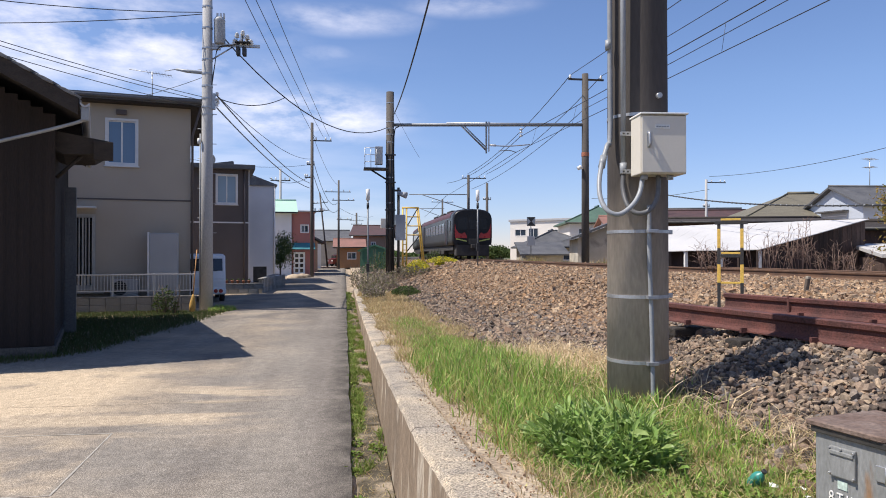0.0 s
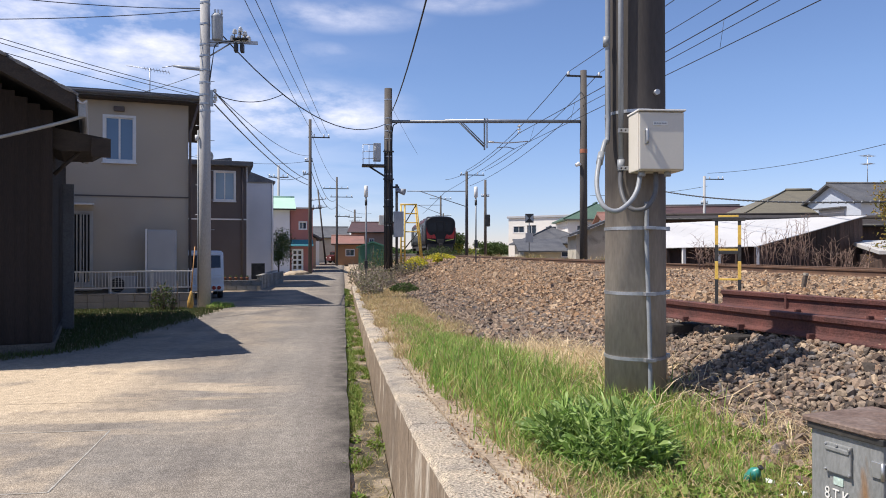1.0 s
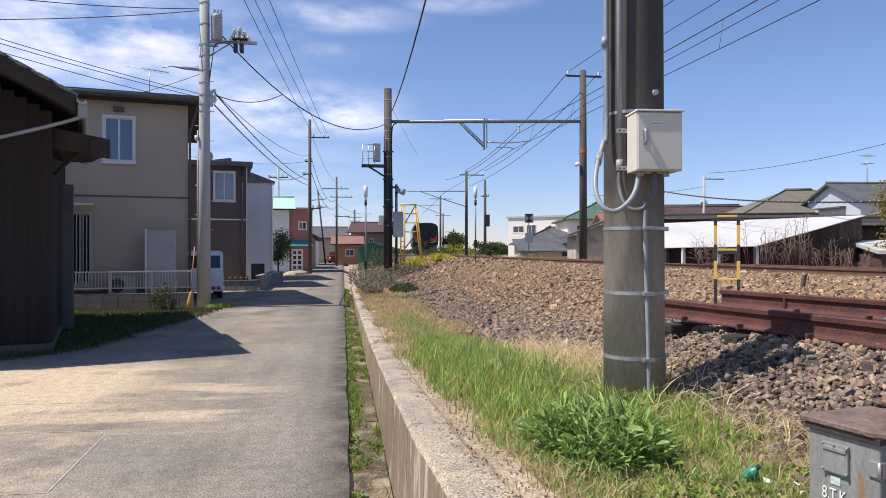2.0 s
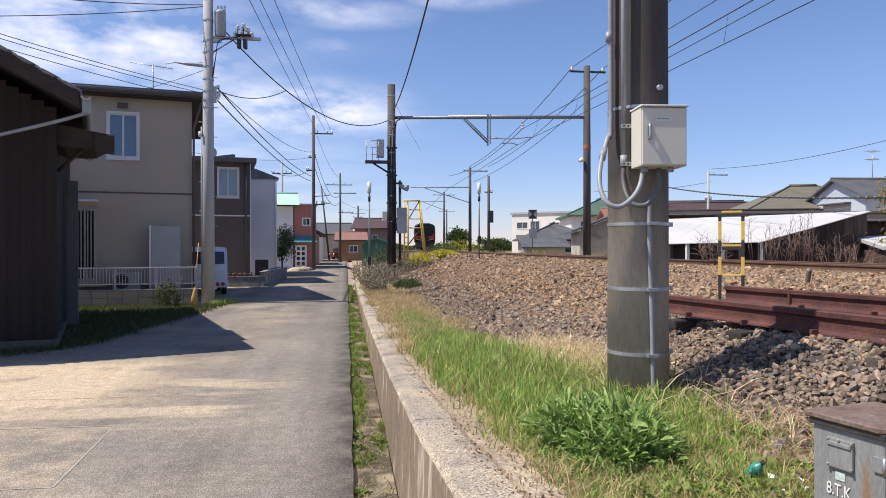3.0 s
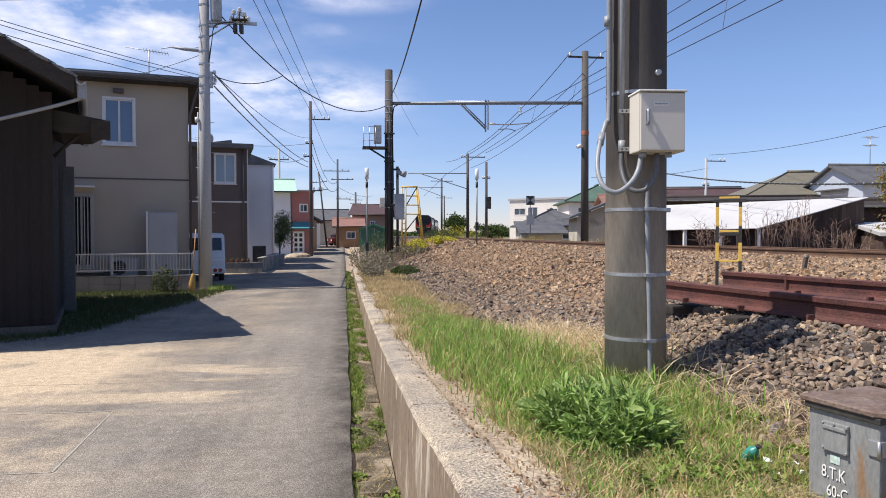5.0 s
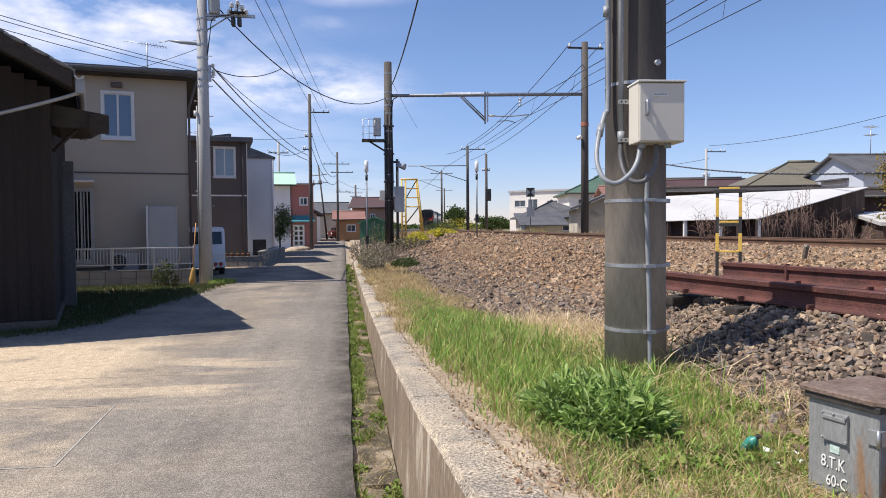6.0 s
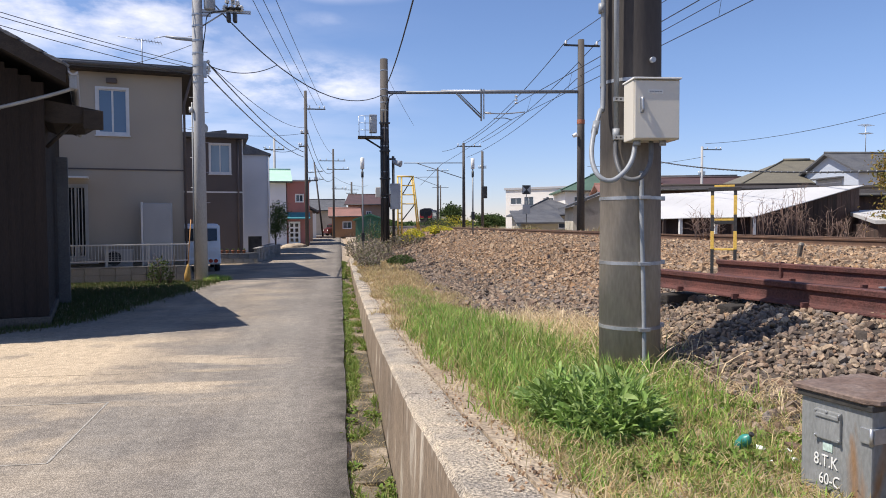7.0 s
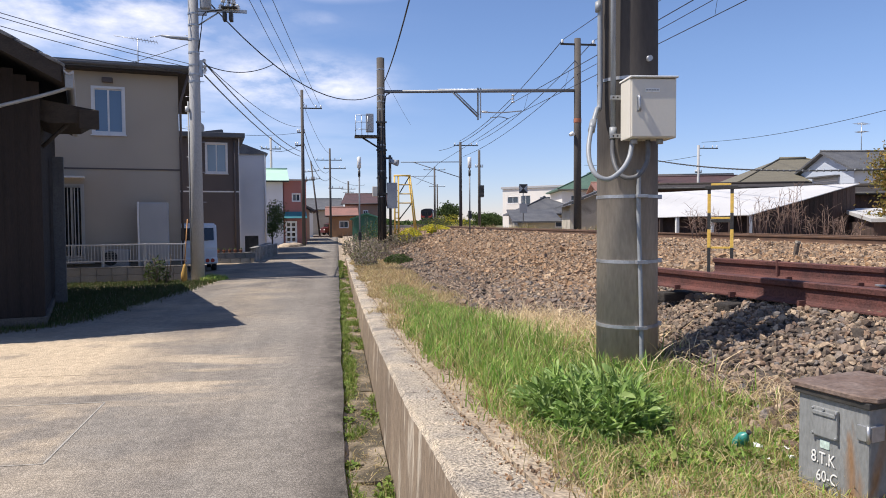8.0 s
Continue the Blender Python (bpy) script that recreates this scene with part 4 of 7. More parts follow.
    return h


build_beige_house()


def build_ac_unit():
    a = thing("air_conditioner", pose(-6.45, 20.42, 0.33, 0, 0, 8), "pale grey outdoor air-conditioner unit on a stand", "air conditioner")
    part("casing", box(0, 0.72, 0, 0.28, 0.08, 0.56, bevel=0.012), GREY_PANEL, a)
    part("fan_guard", tube([(0.24, -0.012, 0.32), (0.24, 0.0, 0.32)], 0.2, 24), DARK_STEEL, a)
    for k in range(6):
        part("guard_wire", box(0.06, 0.42, -0.02, -0.014, 0.16 + k * 0.064, 0.166 + k * 0.064), ALU, a)
    for x in (0.05, 0.61):
        part("foot", box(x, x + 0.06, 0, 0.28, -0.30, 0.08), DARK_STEEL, a)


build_ac_unit()


def build_cabinet():
    c = thing("storage_locker", pose(-5.46, 20.5, 0, 0, 0, 8), "tall pale grey sheet-steel storage locker", "locker")
    part("body", box(0, 0.76, 0.02, 0.42, 0.42, 2.2, bevel=0.008), GREY_PANEL, c)
    part("door", box(0.03, 0.75, 0.0, 0.02, 0.46, 2.17, bevel=0.005), GREY_PANEL, c)
    part("edge_strip", box(-0.03, 0.02, -0.02, 0.04, 0.42, 2.22, bevel=0.004), WHITE_FRAME, c)
    part("plinth", box(0.02, 0.74, 0.05, 0.42, -0.05, 0.42), BLOCK, c)


build_cabinet()


def build_fence():
    f = thing("low_fence", pose(-8.39, 19.81, 0, 0, 0, 8), "low aluminium railing on a concrete block wall", "fence")
    blk = mesh_of("block", box(0.004, 0.386, -0.06, 0.06, 0.002, 0.186, bevel=0.006), BLOCK)
    for row in range(2):
        for k in range(11):
            piece("block", blk, f, pose(k * 0.39 - 0.19 * row + (0.19 if row else 0), 0, row * 0.19 + 0.02))
    part("coping", box(0, 4.3, -0.07, 0.07, 0.402, 0.435, bevel=0.006), BLOCK, f)
    part("top_rail", box(0, 4.25, -0.022, 0.022, 1.015, 1.05, bevel=0.006), FENCE_PAINT, f)
    part("bottom_rail", box(0, 4.25, -0.015, 0.015, 0.57, 0.60), FENCE_PAINT, f)
    bar = mesh_of("baluster", box(-0.007, 0.007, -0.007, 0.007, 0.60, 1.015), FENCE_PAINT)
    for k in range(52):
        piece("baluster", bar, f, pose(0.05 + k * 0.081, 0, 0))
    post = mesh_of("post", box(-0.022, 0.022, -0.022, 0.022, 0.43, 1.06, bevel=0.004), FENCE_PAINT)
    for k in range(5):
        piece("post", post, f, pose(0.02 + k * 1.05, 0.03, 0))


build_fence()


def build_broom():
    b = thing("broom", pose(-4.12, 19.75, 0), "upright broom with an orange wooden handle", "broom")
    part("handle", tube([(0.0, 0.1, 0.45), (0.08, 0.2, 1.72)], 0.014, 8), ORANGE_WOOD, b)
    part("bristles", tube([(-0.02, 0.09, 0.02), (-0.015, 0.09, 0.2), (0.0, 0.1, 0.40), (0.004, 0.105, 0.50)], [0.075, 0.085, 0.05, 0.02], 12), BRISTLE, b)


build_broom()

PORCELAIN = mat("porcelain", (0.72, 0.72, 0.70), (0.62, 0.62, 0.60), 0.25, 5, 40, 0.0, contrast=0.05)
TANK = mat("grey_transformer", (0.36, 0.38, 0.40), (0.31, 0.33, 0.35), 0.5, 3, 40, 0.05)


def insulator(parent, x, y, z, r=0.055, h=0.16):
    prof = [(0.02, 0), (r, 0.01), (r * 0.55, 0.04), (r * 0.95, 0.06), (r * 0.5, 0.095), (r * 0.8, 0.11), (0.02, h)]
    part("insulator", tube([(x, y, z + v * h / 0.16) for q, v in prof], [q for q, v in prof], 10), PORCELAIN, parent)


def build_utility_pole():
    p = thing("utility_pole", pose(-3.86, 20.4, 0), "grey concrete utility pole with transformer and crossarm", "utility pole")
    part("shaft", tube([(0, 0, -0.2), (0, 0, 4), (0.0, 0, 11.4)], [0.172, 0.155, 0.12], 28), POLE_GREY, p)
    tank = part("transformer", tube([(0.34, 0, 7.56), (0.34, 0, 7.60), (0.33, 0, 8.2), (0.33, 0, 8.24), (0.33, 0, 8.32)], [0.14, 0.155, 0.155, 0.165, 0.11], 20), TANK, p)
    part("transformer_bracket", box(0.1, 0.36, -0.05, 0.05, 7.40, 7.47), STEEL, p)
    for k in range(3):
        part("bushing", tube([(0.27 + k * 0.09, 0.02, 8.3), (0.27 + k * 0.09, 0.02, 8.45)], 0.03, 8), PORCELAIN, tank)
    arm = part("crossarm", box(0.08, 1.45, -0.04, 0.04, 7.50, 7.58), STEEL, p)
    for x in (0.75, 0.93, 1.08, 1.2):
        insulator(arm, x, 0, 7.56, 0.085, 0.17)
    for x, y, z in ((0.84, -0.18, 7.72), (1.0, -0.2, 7.78), (1.12, -0.15, 7.68), (0.95, 0.15, 7.8)):
        insulator(arm, x, y, z, 0.075, 0.15)
        part("insulator_pin", tube([(x, y, 7.52), (x, y, z + 0.02)], 0.014, 6), DARK_STEEL, arm)
    part("insulator_rack", box(0.78, 1.2, -0.22, 0.18, 7.585, 7.61), DARK_STEEL, arm)
    for x, y in ((0.2, 0.05), (0.22, -0.06)):
        part("lead_wire", tube(curve_points([(0.1, y, 6.2), (x, y, 7.0), (x + 0.1, y, 7.45), (0.8, y, 7.55)], 4), 0.012, 5), CABLE, p)
    for x in (0.85, 1.02):
        part("switch", box(x - 0.05, x + 0.05, -0.12, 0.12, 7.26, 7.50, bevel=0.02), DARK_STEEL, arm)
    part("brace", tube([(0.10, 0, 7.1), (0.7, 0, 7.5)], 0.02, 6), STEEL, p)
    lamp = part("lamp_arm", tube([(0.05, 0, 6.72), (-0.55, -0.02, 6.76), (-0.85, -0.02, 6.80)], [0.05, 0.05, 0.03], 8), TANK, p)
    part("lamp_tip", tube([(-0.85, -0.02, 6.80), (-1.15, -0.02, 6.74)], 0.012, 6), STEEL, lamp)
    for z in (5.55, 5.75, 6.0, 6.35, 6.7, 7.1, 7.42, 8.0, 8.6):
        part("band", ring(z, 0.158 - (z - 4) * 0.0047, 0.05, 0.008, 20), STEEL, p)
    for k in range(12):
        z = 2.2 + 0.42 * k
        part("step_bolt", tube([((-1) ** k * 0.15, 0, z), ((-1) ** k * 0.26, 0, z)], 0.009, 6), STEEL, p)
    rack = part("service_rack", box(0.12, 0.22, -0.05, 0.05, 5.7, 6.15), STEEL, p)
    for z, y in ((5.78, -0.05), (5.95, 0.05), (6.1, 0.0), (5.88, 0.1)):
        insulator(rack, 0.27, y, z, 0.06, 0.12)
    part("guard_pipe", tube([(-0.185, -0.03, 0.0), (-0.18, -0.03, 5.0)], 0.02, 8), PVC, p)
    part("guy_insulator", tube([(-0.2, -0.1, 4.7), (-0.2, -0.1, 4.85)], 0.05, 10), PORCELAIN, p)
    return p


build_utility_pole()


def build_van():
    v = thing("minivan", pose(-4.62, 24.0, 0, 0, 0, 14), "small white parked minivan seen from behind", "van")
    bm = bmesh.new()
    prof = [(0.0, 0.24), (-0.02, 0.75), (0.03, 1.0), (0.16, 1.52), (0.30, 1.60), (2.3, 1.62), (2.75, 1.05), (3.1, 0.92), (3.2, 0.28)]
    bm_prism(bm, prof, lambda u, w, d: (-0.68 + d, u, w), 1.36)
    bmesh.ops.bevel(bm, geom=bm.edges[:], offset=0.05, segments=2, affect="EDGES")
    body = part("body", bm, VAN_WHITE, v)
    hatch = bmesh.new()
    bm_prism(hatch, [(0.035, 1.04), (0.135, 1.45), (0.155, 1.45), (0.055, 1.04)], lambda u, w, d: (-0.58 + d, u - 0.012, w), 1.16)
    part("rear_window", hatch, DARK_GLASS, v)
    for x in (-0.685, 0.68):
        part("side_window", box(x, x + 0.008, 0.32, 2.2, 1.05, 1.45), DARK_GLASS, v)
    part("bumper", box(-0.69, 0.69, -0.07, 0.10, 0.26, 0.46, bevel=0.04), VAN_WHITE, v)
    for x in (0.36, 0.52):
        part("tail_lamp", tube([(x, -0.085, 0.37), (x, -0.06, 0.37)], 0.065, 16), RED_LENS, v)
        part("tail_lamp", tube([(-x, -0.085, 0.37), (-x, -0.06, 0.37)], 0.065, 16), RED_LENS, v)
    part("plate", box(-0.165, 0.165, -0.03, -0.015, 0.56, 0.72), PAINT_WHITE, v)
    part("wiper", box(-0.05, 0.4, 0.02, 0.04, 1.03, 1.045), BLACK, v)
    for x in (-0.6, 0.6):
        for y in (0.55, 2.6):
            w = part("wheel", tube([(x - 0.075, y, 0.27), (x + 0.075, y, 0.27)], 0.27, 22), TYRE, v)
            part("rim", tube([(x - 0.08, y, 0.27), (x + 0.08, y, 0.27)], 0.16, 16), STEEL, w)


build_van()


def build_brown_house():
    h = thing("brown_house", pose(-4.19, 31.5, 0.03, 0, 0, 10), "dark brown two-storey house with a flat overhanging roof", "house")
    hole = (-1.37, -0.48, 3.75, 5.05)
    part("wall", walled(bmesh.new(), -5, 0, 2.98, 5.26, 0, 0.15, [hole]), BROWN_SIDING, h)
    part("wall", box(-5, 0, 0, 0.15, 0.0, 2.92), BROWN_SIDING, h)
    part("wall", box(-0.15, 0, 0.15, 5.6, 0.0, 5.26), BROWN_SIDING, h)
    part("wall", box(-5, -4.85, 0.15, 5.6, 0.0, 5.26), BROWN_SIDING, h)
    part("belt_strip", box(-5, 0.012, -0.015, 0.1, 2.92, 2.98), WHITE_FRAME, h)
    part("roof", box(-5.2, 0.26, -0.35, 5.9, 5.265, 5.47, bevel=0.02), ROOF_SHEET, h, "flat dark overhanging roof")
    slab = bmesh.new()
    bm_prism(slab, [(-1.9, 5.5), (-0.7, 5.68), (-0.62, 5.66), (-0.62, 5.52)], lambda u, v, w: (u, 0.3 + w, v), 2.5)
    part("roof_panel", slab, ROOF_SHEET, h)
    window(h, *hole, 0, WHITE_FRAME, CURTAIN_GLASS)
    part("downpipe", tube([(-0.18, -0.05, 0.3), (-0.18, -0.05, 5.25)], 0.04, 8), BROWN_SIDING, h)
    part("corner_trim", box(-0.01, 0.03, -0.02, 0.02, 0.0, 5.26), WHITE_FRAME, h)
    dish = part("satellite_dish", tube([(-1.55, -0.15, 5.70), (-1.50, -0.11, 5.73), (-1.48, -0.10, 5.74)], [0.22, 0.16, 0.02], 20), TANK, h)
    part("dish_arm", tube([(-1.5, -0.1, 5.45), (-1.5, -0.1, 5.72)], 0.02, 6), STEEL, dish)


build_brown_house()


def build_garden_wall():
    g = thing("garden_wall", pose(-4.9, 28.9, 0), "low grey block garden wall with a planter", "wall")
    blk = mesh_of("block", box(0.004, 0.386, -0.07, 0.07, 0.002, 0.186, bevel=0.006), BLOCK)
    for row in range(2):
        for k in range(4):
            piece("block", blk, g, pose(k * 0.39 + 0.19 * row - 0.1, 0, row * 0.19))
    for row in range(3):
        for k in range(18):
            piece("block", blk, g, pose(1.5 + 0.02 * k, 0.25 + k * 0.39, row * 0.19, 0, 0, 90))
    part("coping", box(-0.1, 1.65, -0.08, 0.08, 0.385, 0.42, bevel=0.008), BLOCK, g)
    part("coping", box(1.40, 1.62, 0.1, 7.2, 0.575, 0.61, bevel=0.008), BLOCK, g)


build_garden_wall()


TERRACOTTA = mat("terracotta", (0.36, 0.15, 0.085), (0.27, 0.11, 0.065), 0.85, 6, 50, 0.2)


def build_flower_pots():
    """A row of pots on the low wall before the brown house."""
    r = np.random.RandomState(5)
    for k in range(5):
        pot = thing("flower_pot", pose(-4.7 + 0.22 * k, 28.9, 0.42), "terracotta pot with a small plant on the garden wall", "flower pot", "flower pots")
        part("pot", tube([(0, 0, 0), (0, 0, 0.15), (0, 0, 0.152), (0, 0, 0.19)], [0.07, 0.10, 0.115, 0.115], 14), TERRACOTTA, pot)
        bm = bmesh.new()
        for q in range(18):
            a, lean = r.uniform(0, math.tau), r.uniform(0.03, 0.13)
            tip = Vector((math.cos(a) * lean, math.sin(a) * lean, r.uniform(0.24, 0.36)))
            side = Vector((-math.sin(a), math.cos(a), 0)) * 0.022
            v = [bm.verts.new(c) for c in (Vector((0, 0, 0.17)), tip * 0.6 + Vector((0, 0, 0.06)) + side, tip, tip * 0.6 + Vector((0, 0, 0.06)) - side)]
            bm.faces.new(v)
        part("plant", bm, POT_LEAF, pot)
        pot.scale = (0.62, 0.62, 0.62)


POT_LEAF = mat("pot_plant_leaf", (0.10, 0.17, 0.05), (0.16, 0.23, 0.07), 0.6, 8, 40, 0.0)
build_flower_pots()


def build_white_house():
    h = thing("pale_house", pose(-3.72, 38.5, 0.08, 0, 0, 9), "pale blue-white sided house with a dark tiled roof", "house")
    part("wall", walled(bmesh.new(), -5, 0, 0.0, 5.2, 0, 0.15, [(-1.15, -0.45, 0.0, 0.85)]), WHITE_SIDING, h)
    part("wall", box(-0.15, 0.0, 0.15, 8, 0, 5.2), WHITE_SIDING, h)
    roof = bmesh.new()
    bm_prism(roof, [(0.10, 5.20), (0.10, 5.27), (-1.5, 5.86), (-5.2, 5.86), (-5.2, 5.20)], lambda u, v, w: (u, -0.12 + w, v), 8.3)
    part("roof", roof, ROOF_TILE, h)
    for k in range(4):
        part("roof_panel", box(-4.4, -2.0, 0.4 + k * 0.9, 1.2 + k * 0.9, 5.87, 5.90), DARK_GLASS, h)
    # dark panel added in place of the garage opening's shaded inside
    part("shutter", box(-1.15, -0.45, 0.06, 0.1, 0.0, 0.85), DARK_STEEL, h)
    part("downpipe", tube([(-0.06, -0.05, 0.2), (-0.06, -0.05, 5.2)], 0.04, 8), WHITE_FRAME, h)


build_white_house()

# ---- railway: overhead line, poles, signs, train ----
OLD_POLE = mat("dark_pole", (0.065, 0.056, 0.05), (0.10, 0.088, 0.078), 0.85, 1.5, 40, 0.3, stretch=(1, 1, 0.3), contrast=0.25)
WIRE = mat("dark_wire", (0.045, 0.047, 0.052), (0.035, 0.035, 0.04), 0.5, 3, 20, 0.0, 0.3)
BEAM = mat("grey_beam_steel", (0.22, 0.23, 0.24), (0.17, 0.18, 0.19), 0.5, 3, 40, 0.1, 0.3)


def cable(p, q, sag, r=0.012, label="thin black overhead cable", n=14, m=None):
    """A cable that hangs between two points."""
    r = r * 1.3 if r < 0.02 and p[0] > 5 else r
    p, q = Vector(p), Vector(q)
    pts = [p.lerp(q, k / n) - Vector((0, 0, 4 * sag * (k / n) * (1 - k / n))) for k in range(n + 1)]
    ob = part("overhead_cable", tube(pts, r, 5), m or WIRE)
    return tagged(ob, label, "cable", "overhead cables")


def build_gantry():
    g = thing("overhead_line_gantry", pose(0, 35.5, 0), "two dark poles joined by a grey beam over the track", "railway gantry")
    lp = part("pole", tube([(2.29, 0, 0.5), (2.29, 0, 5), (2.29, 0, 9.88)], [0.225, 0.21, 0.195], 20), OLD_POLE, g)
    rp = part("pole", tube([(12.68, 0.05, 0.4), (12.68, 0.05, 6), (12.68, 0.05, 11.2)], [0.21, 0.195, 0.17], 20), OLD_POLE, g)
    part("beam", tube([(2.3, 0, 8.20), (12.68, 0.05, 8.48)], 0.085, 10), BEAM, g)
    part("beam", tube([(5.2, 0, 8.36), (12.68, 0.05, 8.53)], 0.045, 8), STEEL, g)
    part("hanger", box(7.26, 7.33, -0.05, 0.05, 6.85, 8.50), BEAM, g)
    part("hanger", box(7.40, 7.46, -0.05, 0.05, 6.95, 8.50), STEEL, g)
    part("hanger_brace", tube([(5.95, 0, 8.28), (7.3, 0, 7.0)], 0.045, 8), BEAM, g)
    part("hanger_brace", tube([(6.1, 0, 8.28), (7.35, 0, 7.1)], 0.03, 8), BEAM, g)
    arm = part("steady_arm", tube(curve_points([(7.4, 0, 7.28), (8.4, -0.05, 7.24), (9.6, -0.1, 7.34)], 4), 0.03, 8), STEEL, g)
    part("arm_insulator", tube([(7.5, 0, 7.28), (7.8, 0, 7.27)], 0.06, 10), PORCELAIN, arm)
    part("registration_arm", tube(curve_points([(7.95, -0.02, 6.98), (8.5, -0.05, 7.02), (8.9, -0.05, 6.92)], 4), 0.022, 8), BEAM, g)
    for z in (7.78, 7.95, 8.12):
        part("insulator_disc", tube([(9.15, 0, z), (9.15, 0, z + 0.1)], [0.10, 0.04], 12), PORCELAIN, g)
    cross = part("crossarm", box(11.75, 13.7, 0.0, 0.09, 10.85, 10.94), DARK_STEEL, rp)
    for x in (11.85, 13.55):
        part("insulator", tube([(x, 0.04, 10.94), (x, 0.04, 10.99), (x, 0.04, 11.05), (x, 0.04, 11.14)], [0.08, 0.05, 0.08, 0.03], 10), PORCELAIN, cross)
    part("red_band", ring(0, 0.2, 0.22, 0.006, 20), mat("faded_red_band", (0.42, 0.15, 0.08), None, 0.7), rp).location = (12.68, 0.05, 6.9)
    part("lamp", tube([(12.2, -0.1, 6.12), (12.35, -0.1, 6.2), (12.55, 0, 6.15)], [0.09, 0.12, 0.03], 12), PAINT_WHITE, rp)
    # the left pole's platform, boxes, horn lamp and bands
    plat = part("platform", box(0.95, 2.15, -0.45, 0.35, 5.88, 5.96), DARK_STEEL, lp)
    for x in (1.0, 1.3, 1.6):
        part("guard_rail", tube([(x, -0.42, 5.95), (x, -0.42, 6.95)], 0.016, 6), STEEL, plat)
    for z in (6.25, 6.6, 6.95):
        part("guard_rail", tube([(1.0, -0.42, z), (1.62, -0.42, z)], 0.016, 6), STEEL, plat)
        part("guard_rail", tube([(1.0, -0.42, z), (1.0, 0.3, z)], 0.016, 6), STEEL, plat)
    part("strut", tube([(1.3, 0, 5.9), (2.2, 0, 5.35)], 0.045, 8), DARK_STEEL, plat)
    part("equipment_box", box(1.52, 1.9, -0.3, 0.1, 6.15, 7.05, bevel=0.02), TANK, lp)
    lamp = part("speaker_bracket", box(2.4, 2.85, -0.03, 0.03, 4.80, 4.90), DARK_STEEL, lp)
    part("horn", tube([(2.7, -0.1, 4.72), (2.95, -0.25, 4.62), (3.1, -0.32, 4.58)], [0.10, 0.14, 0.17], 14), TANK, lamp)
    part("control_box", box(1.80, 2.04, -0.45, -0.2, 2.9, 3.4, bevel=0.02), CREAM, lp)
    part("control_box", box(2.55, 3.05, -0.3, 0.05, 2.3, 3.6, bevel=0.02), TANK, lp)
    part("stub_post", tube([(2.72, 0, 0.6), (2.72, 0, 5.0)], 0.07, 10), OLD_POLE, lp)
    for z in (2.9, 4.2, 5.5, 6.4, 7.3, 7.7, 8.0, 8.35, 9.3):
        part("band", ring(0, 0.222 - z * 0.003, 0.05, 0.012, 20), STEEL, lp).location = (2.29, 0, z)
    for dx, r, top in ((-0.2, 0.025, 7.4), (-0.12, 0.035, 6.2), (0.05, 0.03, 8.0), (0.16, 0.04, 5.0)):
        part("cable_run", tube([(2.29 + dx, -0.235, 0.6), (2.29 + dx * 1.05, -0.225, 3.0), (2.29 + dx, -0.215, top)], r, 6), CABLE, lp)
    for z in (3.0, 3.8, 5.2, 6.6):
        part("clamp", box(2.02, 2.56, -0.30, -0.20, z, z + 0.07), DARK_STEEL, lp)
    part("cable_run", tube(curve_points([(2.45, -0.15, 1.0), (2.5, -0.13, 4), (2.48, -0.12, 7.6), (2.75, 0, 8.15)], 4), 0.03, 6), CABLE, lp)


build_gantry()


def line_pole(x, y, h, arms, r=0.15, label="dark railway line pole with a crossarm", m=None, box_at=None):
    z = float(land(x, y))
    p = thing("line_pole", pose(x, y, z), label, "pole", "line poles")
    part("shaft", tube([(0, 0, -0.3), (0, 0, h)], [r, r * 0.75], 14), m or OLD_POLE, p)
    for z0, half, shift in arms:
        arm = part("crossarm", box(shift - half, shift + half, -0.04, 0.04, z0, z0 + 0.075), DARK_STEEL, p)
        for k in (-0.9, -0.45, 0.45, 0.9):
            part("insulator", tube([(shift + half * k, 0, z0 + 0.1), (shift + half * k, 0, z0 + 0.28)], [0.05, 0.04], 8), PORCELAIN, arm)
    if box_at:
        part("transformer", box(-0.1, 0.45, -0.25, 0.25, box_at, box_at + 1.2, bevel=0.05), DARK_STEEL, p)
    return p


far_a = line_pole(10.93, 61.07, 7.7, [(7.35, 1.1, 0.5)])
far_b = line_pole(14.2, 68.7, 8.3, [(6.6, 0.4, 0.0)], 0.16, "brown railway pole with an equipment box", box_at=3.6)
far_c = line_pole(13.92, 99.0, 8.8, [(8.3, 1.6, 0)], 0.16)
line_pole(19.5, 135, 8.5, [(8.0, 1.6, 0)], 0.16)
# the far bracket arms over the track
for x, y, z, half in ((8.2, 60.9, 6.85, 2.6), (11.9, 98.5, 8.1, 2.2)):
    b = thing("bracket_arm", pose(x, y, z), "thin steel overhead line bracket arm", "bracket", "bracket arms")
    part("tube_arm", tube([(-half, 0, 0), (half, 0, 0.05)], 0.04, 6), BEAM, b)
    part("stay_arm", tube([(-half * 0.6, 0, 0.02), (half, 0, -1.3)], 0.035, 6), BEAM, b)

# street poles further up the lane
line_pole(-2.29, 49.8, 10.9, [(9.6, 0.75, 0.62), (7.9, 0.25, -0.1), (7.0, 0.3, -0.2), (4.6, 0.4, 0.4)], 0.135, "tall dark concrete street utility pole")
line_pole(-0.65, 75.8, 9.6, [(8.3, 1.4, -0.1), (7.4, 1.2, 0.5), (5.3, 0.8, 0.6)], 0.13, "dark concrete street utility pole")
lean = line_pole(-2.6, 88, 9.5, [(8.2, 0.9, 0.0), (7.2, 0.9, 0)], 0.12, "leaning street utility pole")
lean.matrix_basis = pose(-2.1, 88, -0.2, 0, -6, 0)
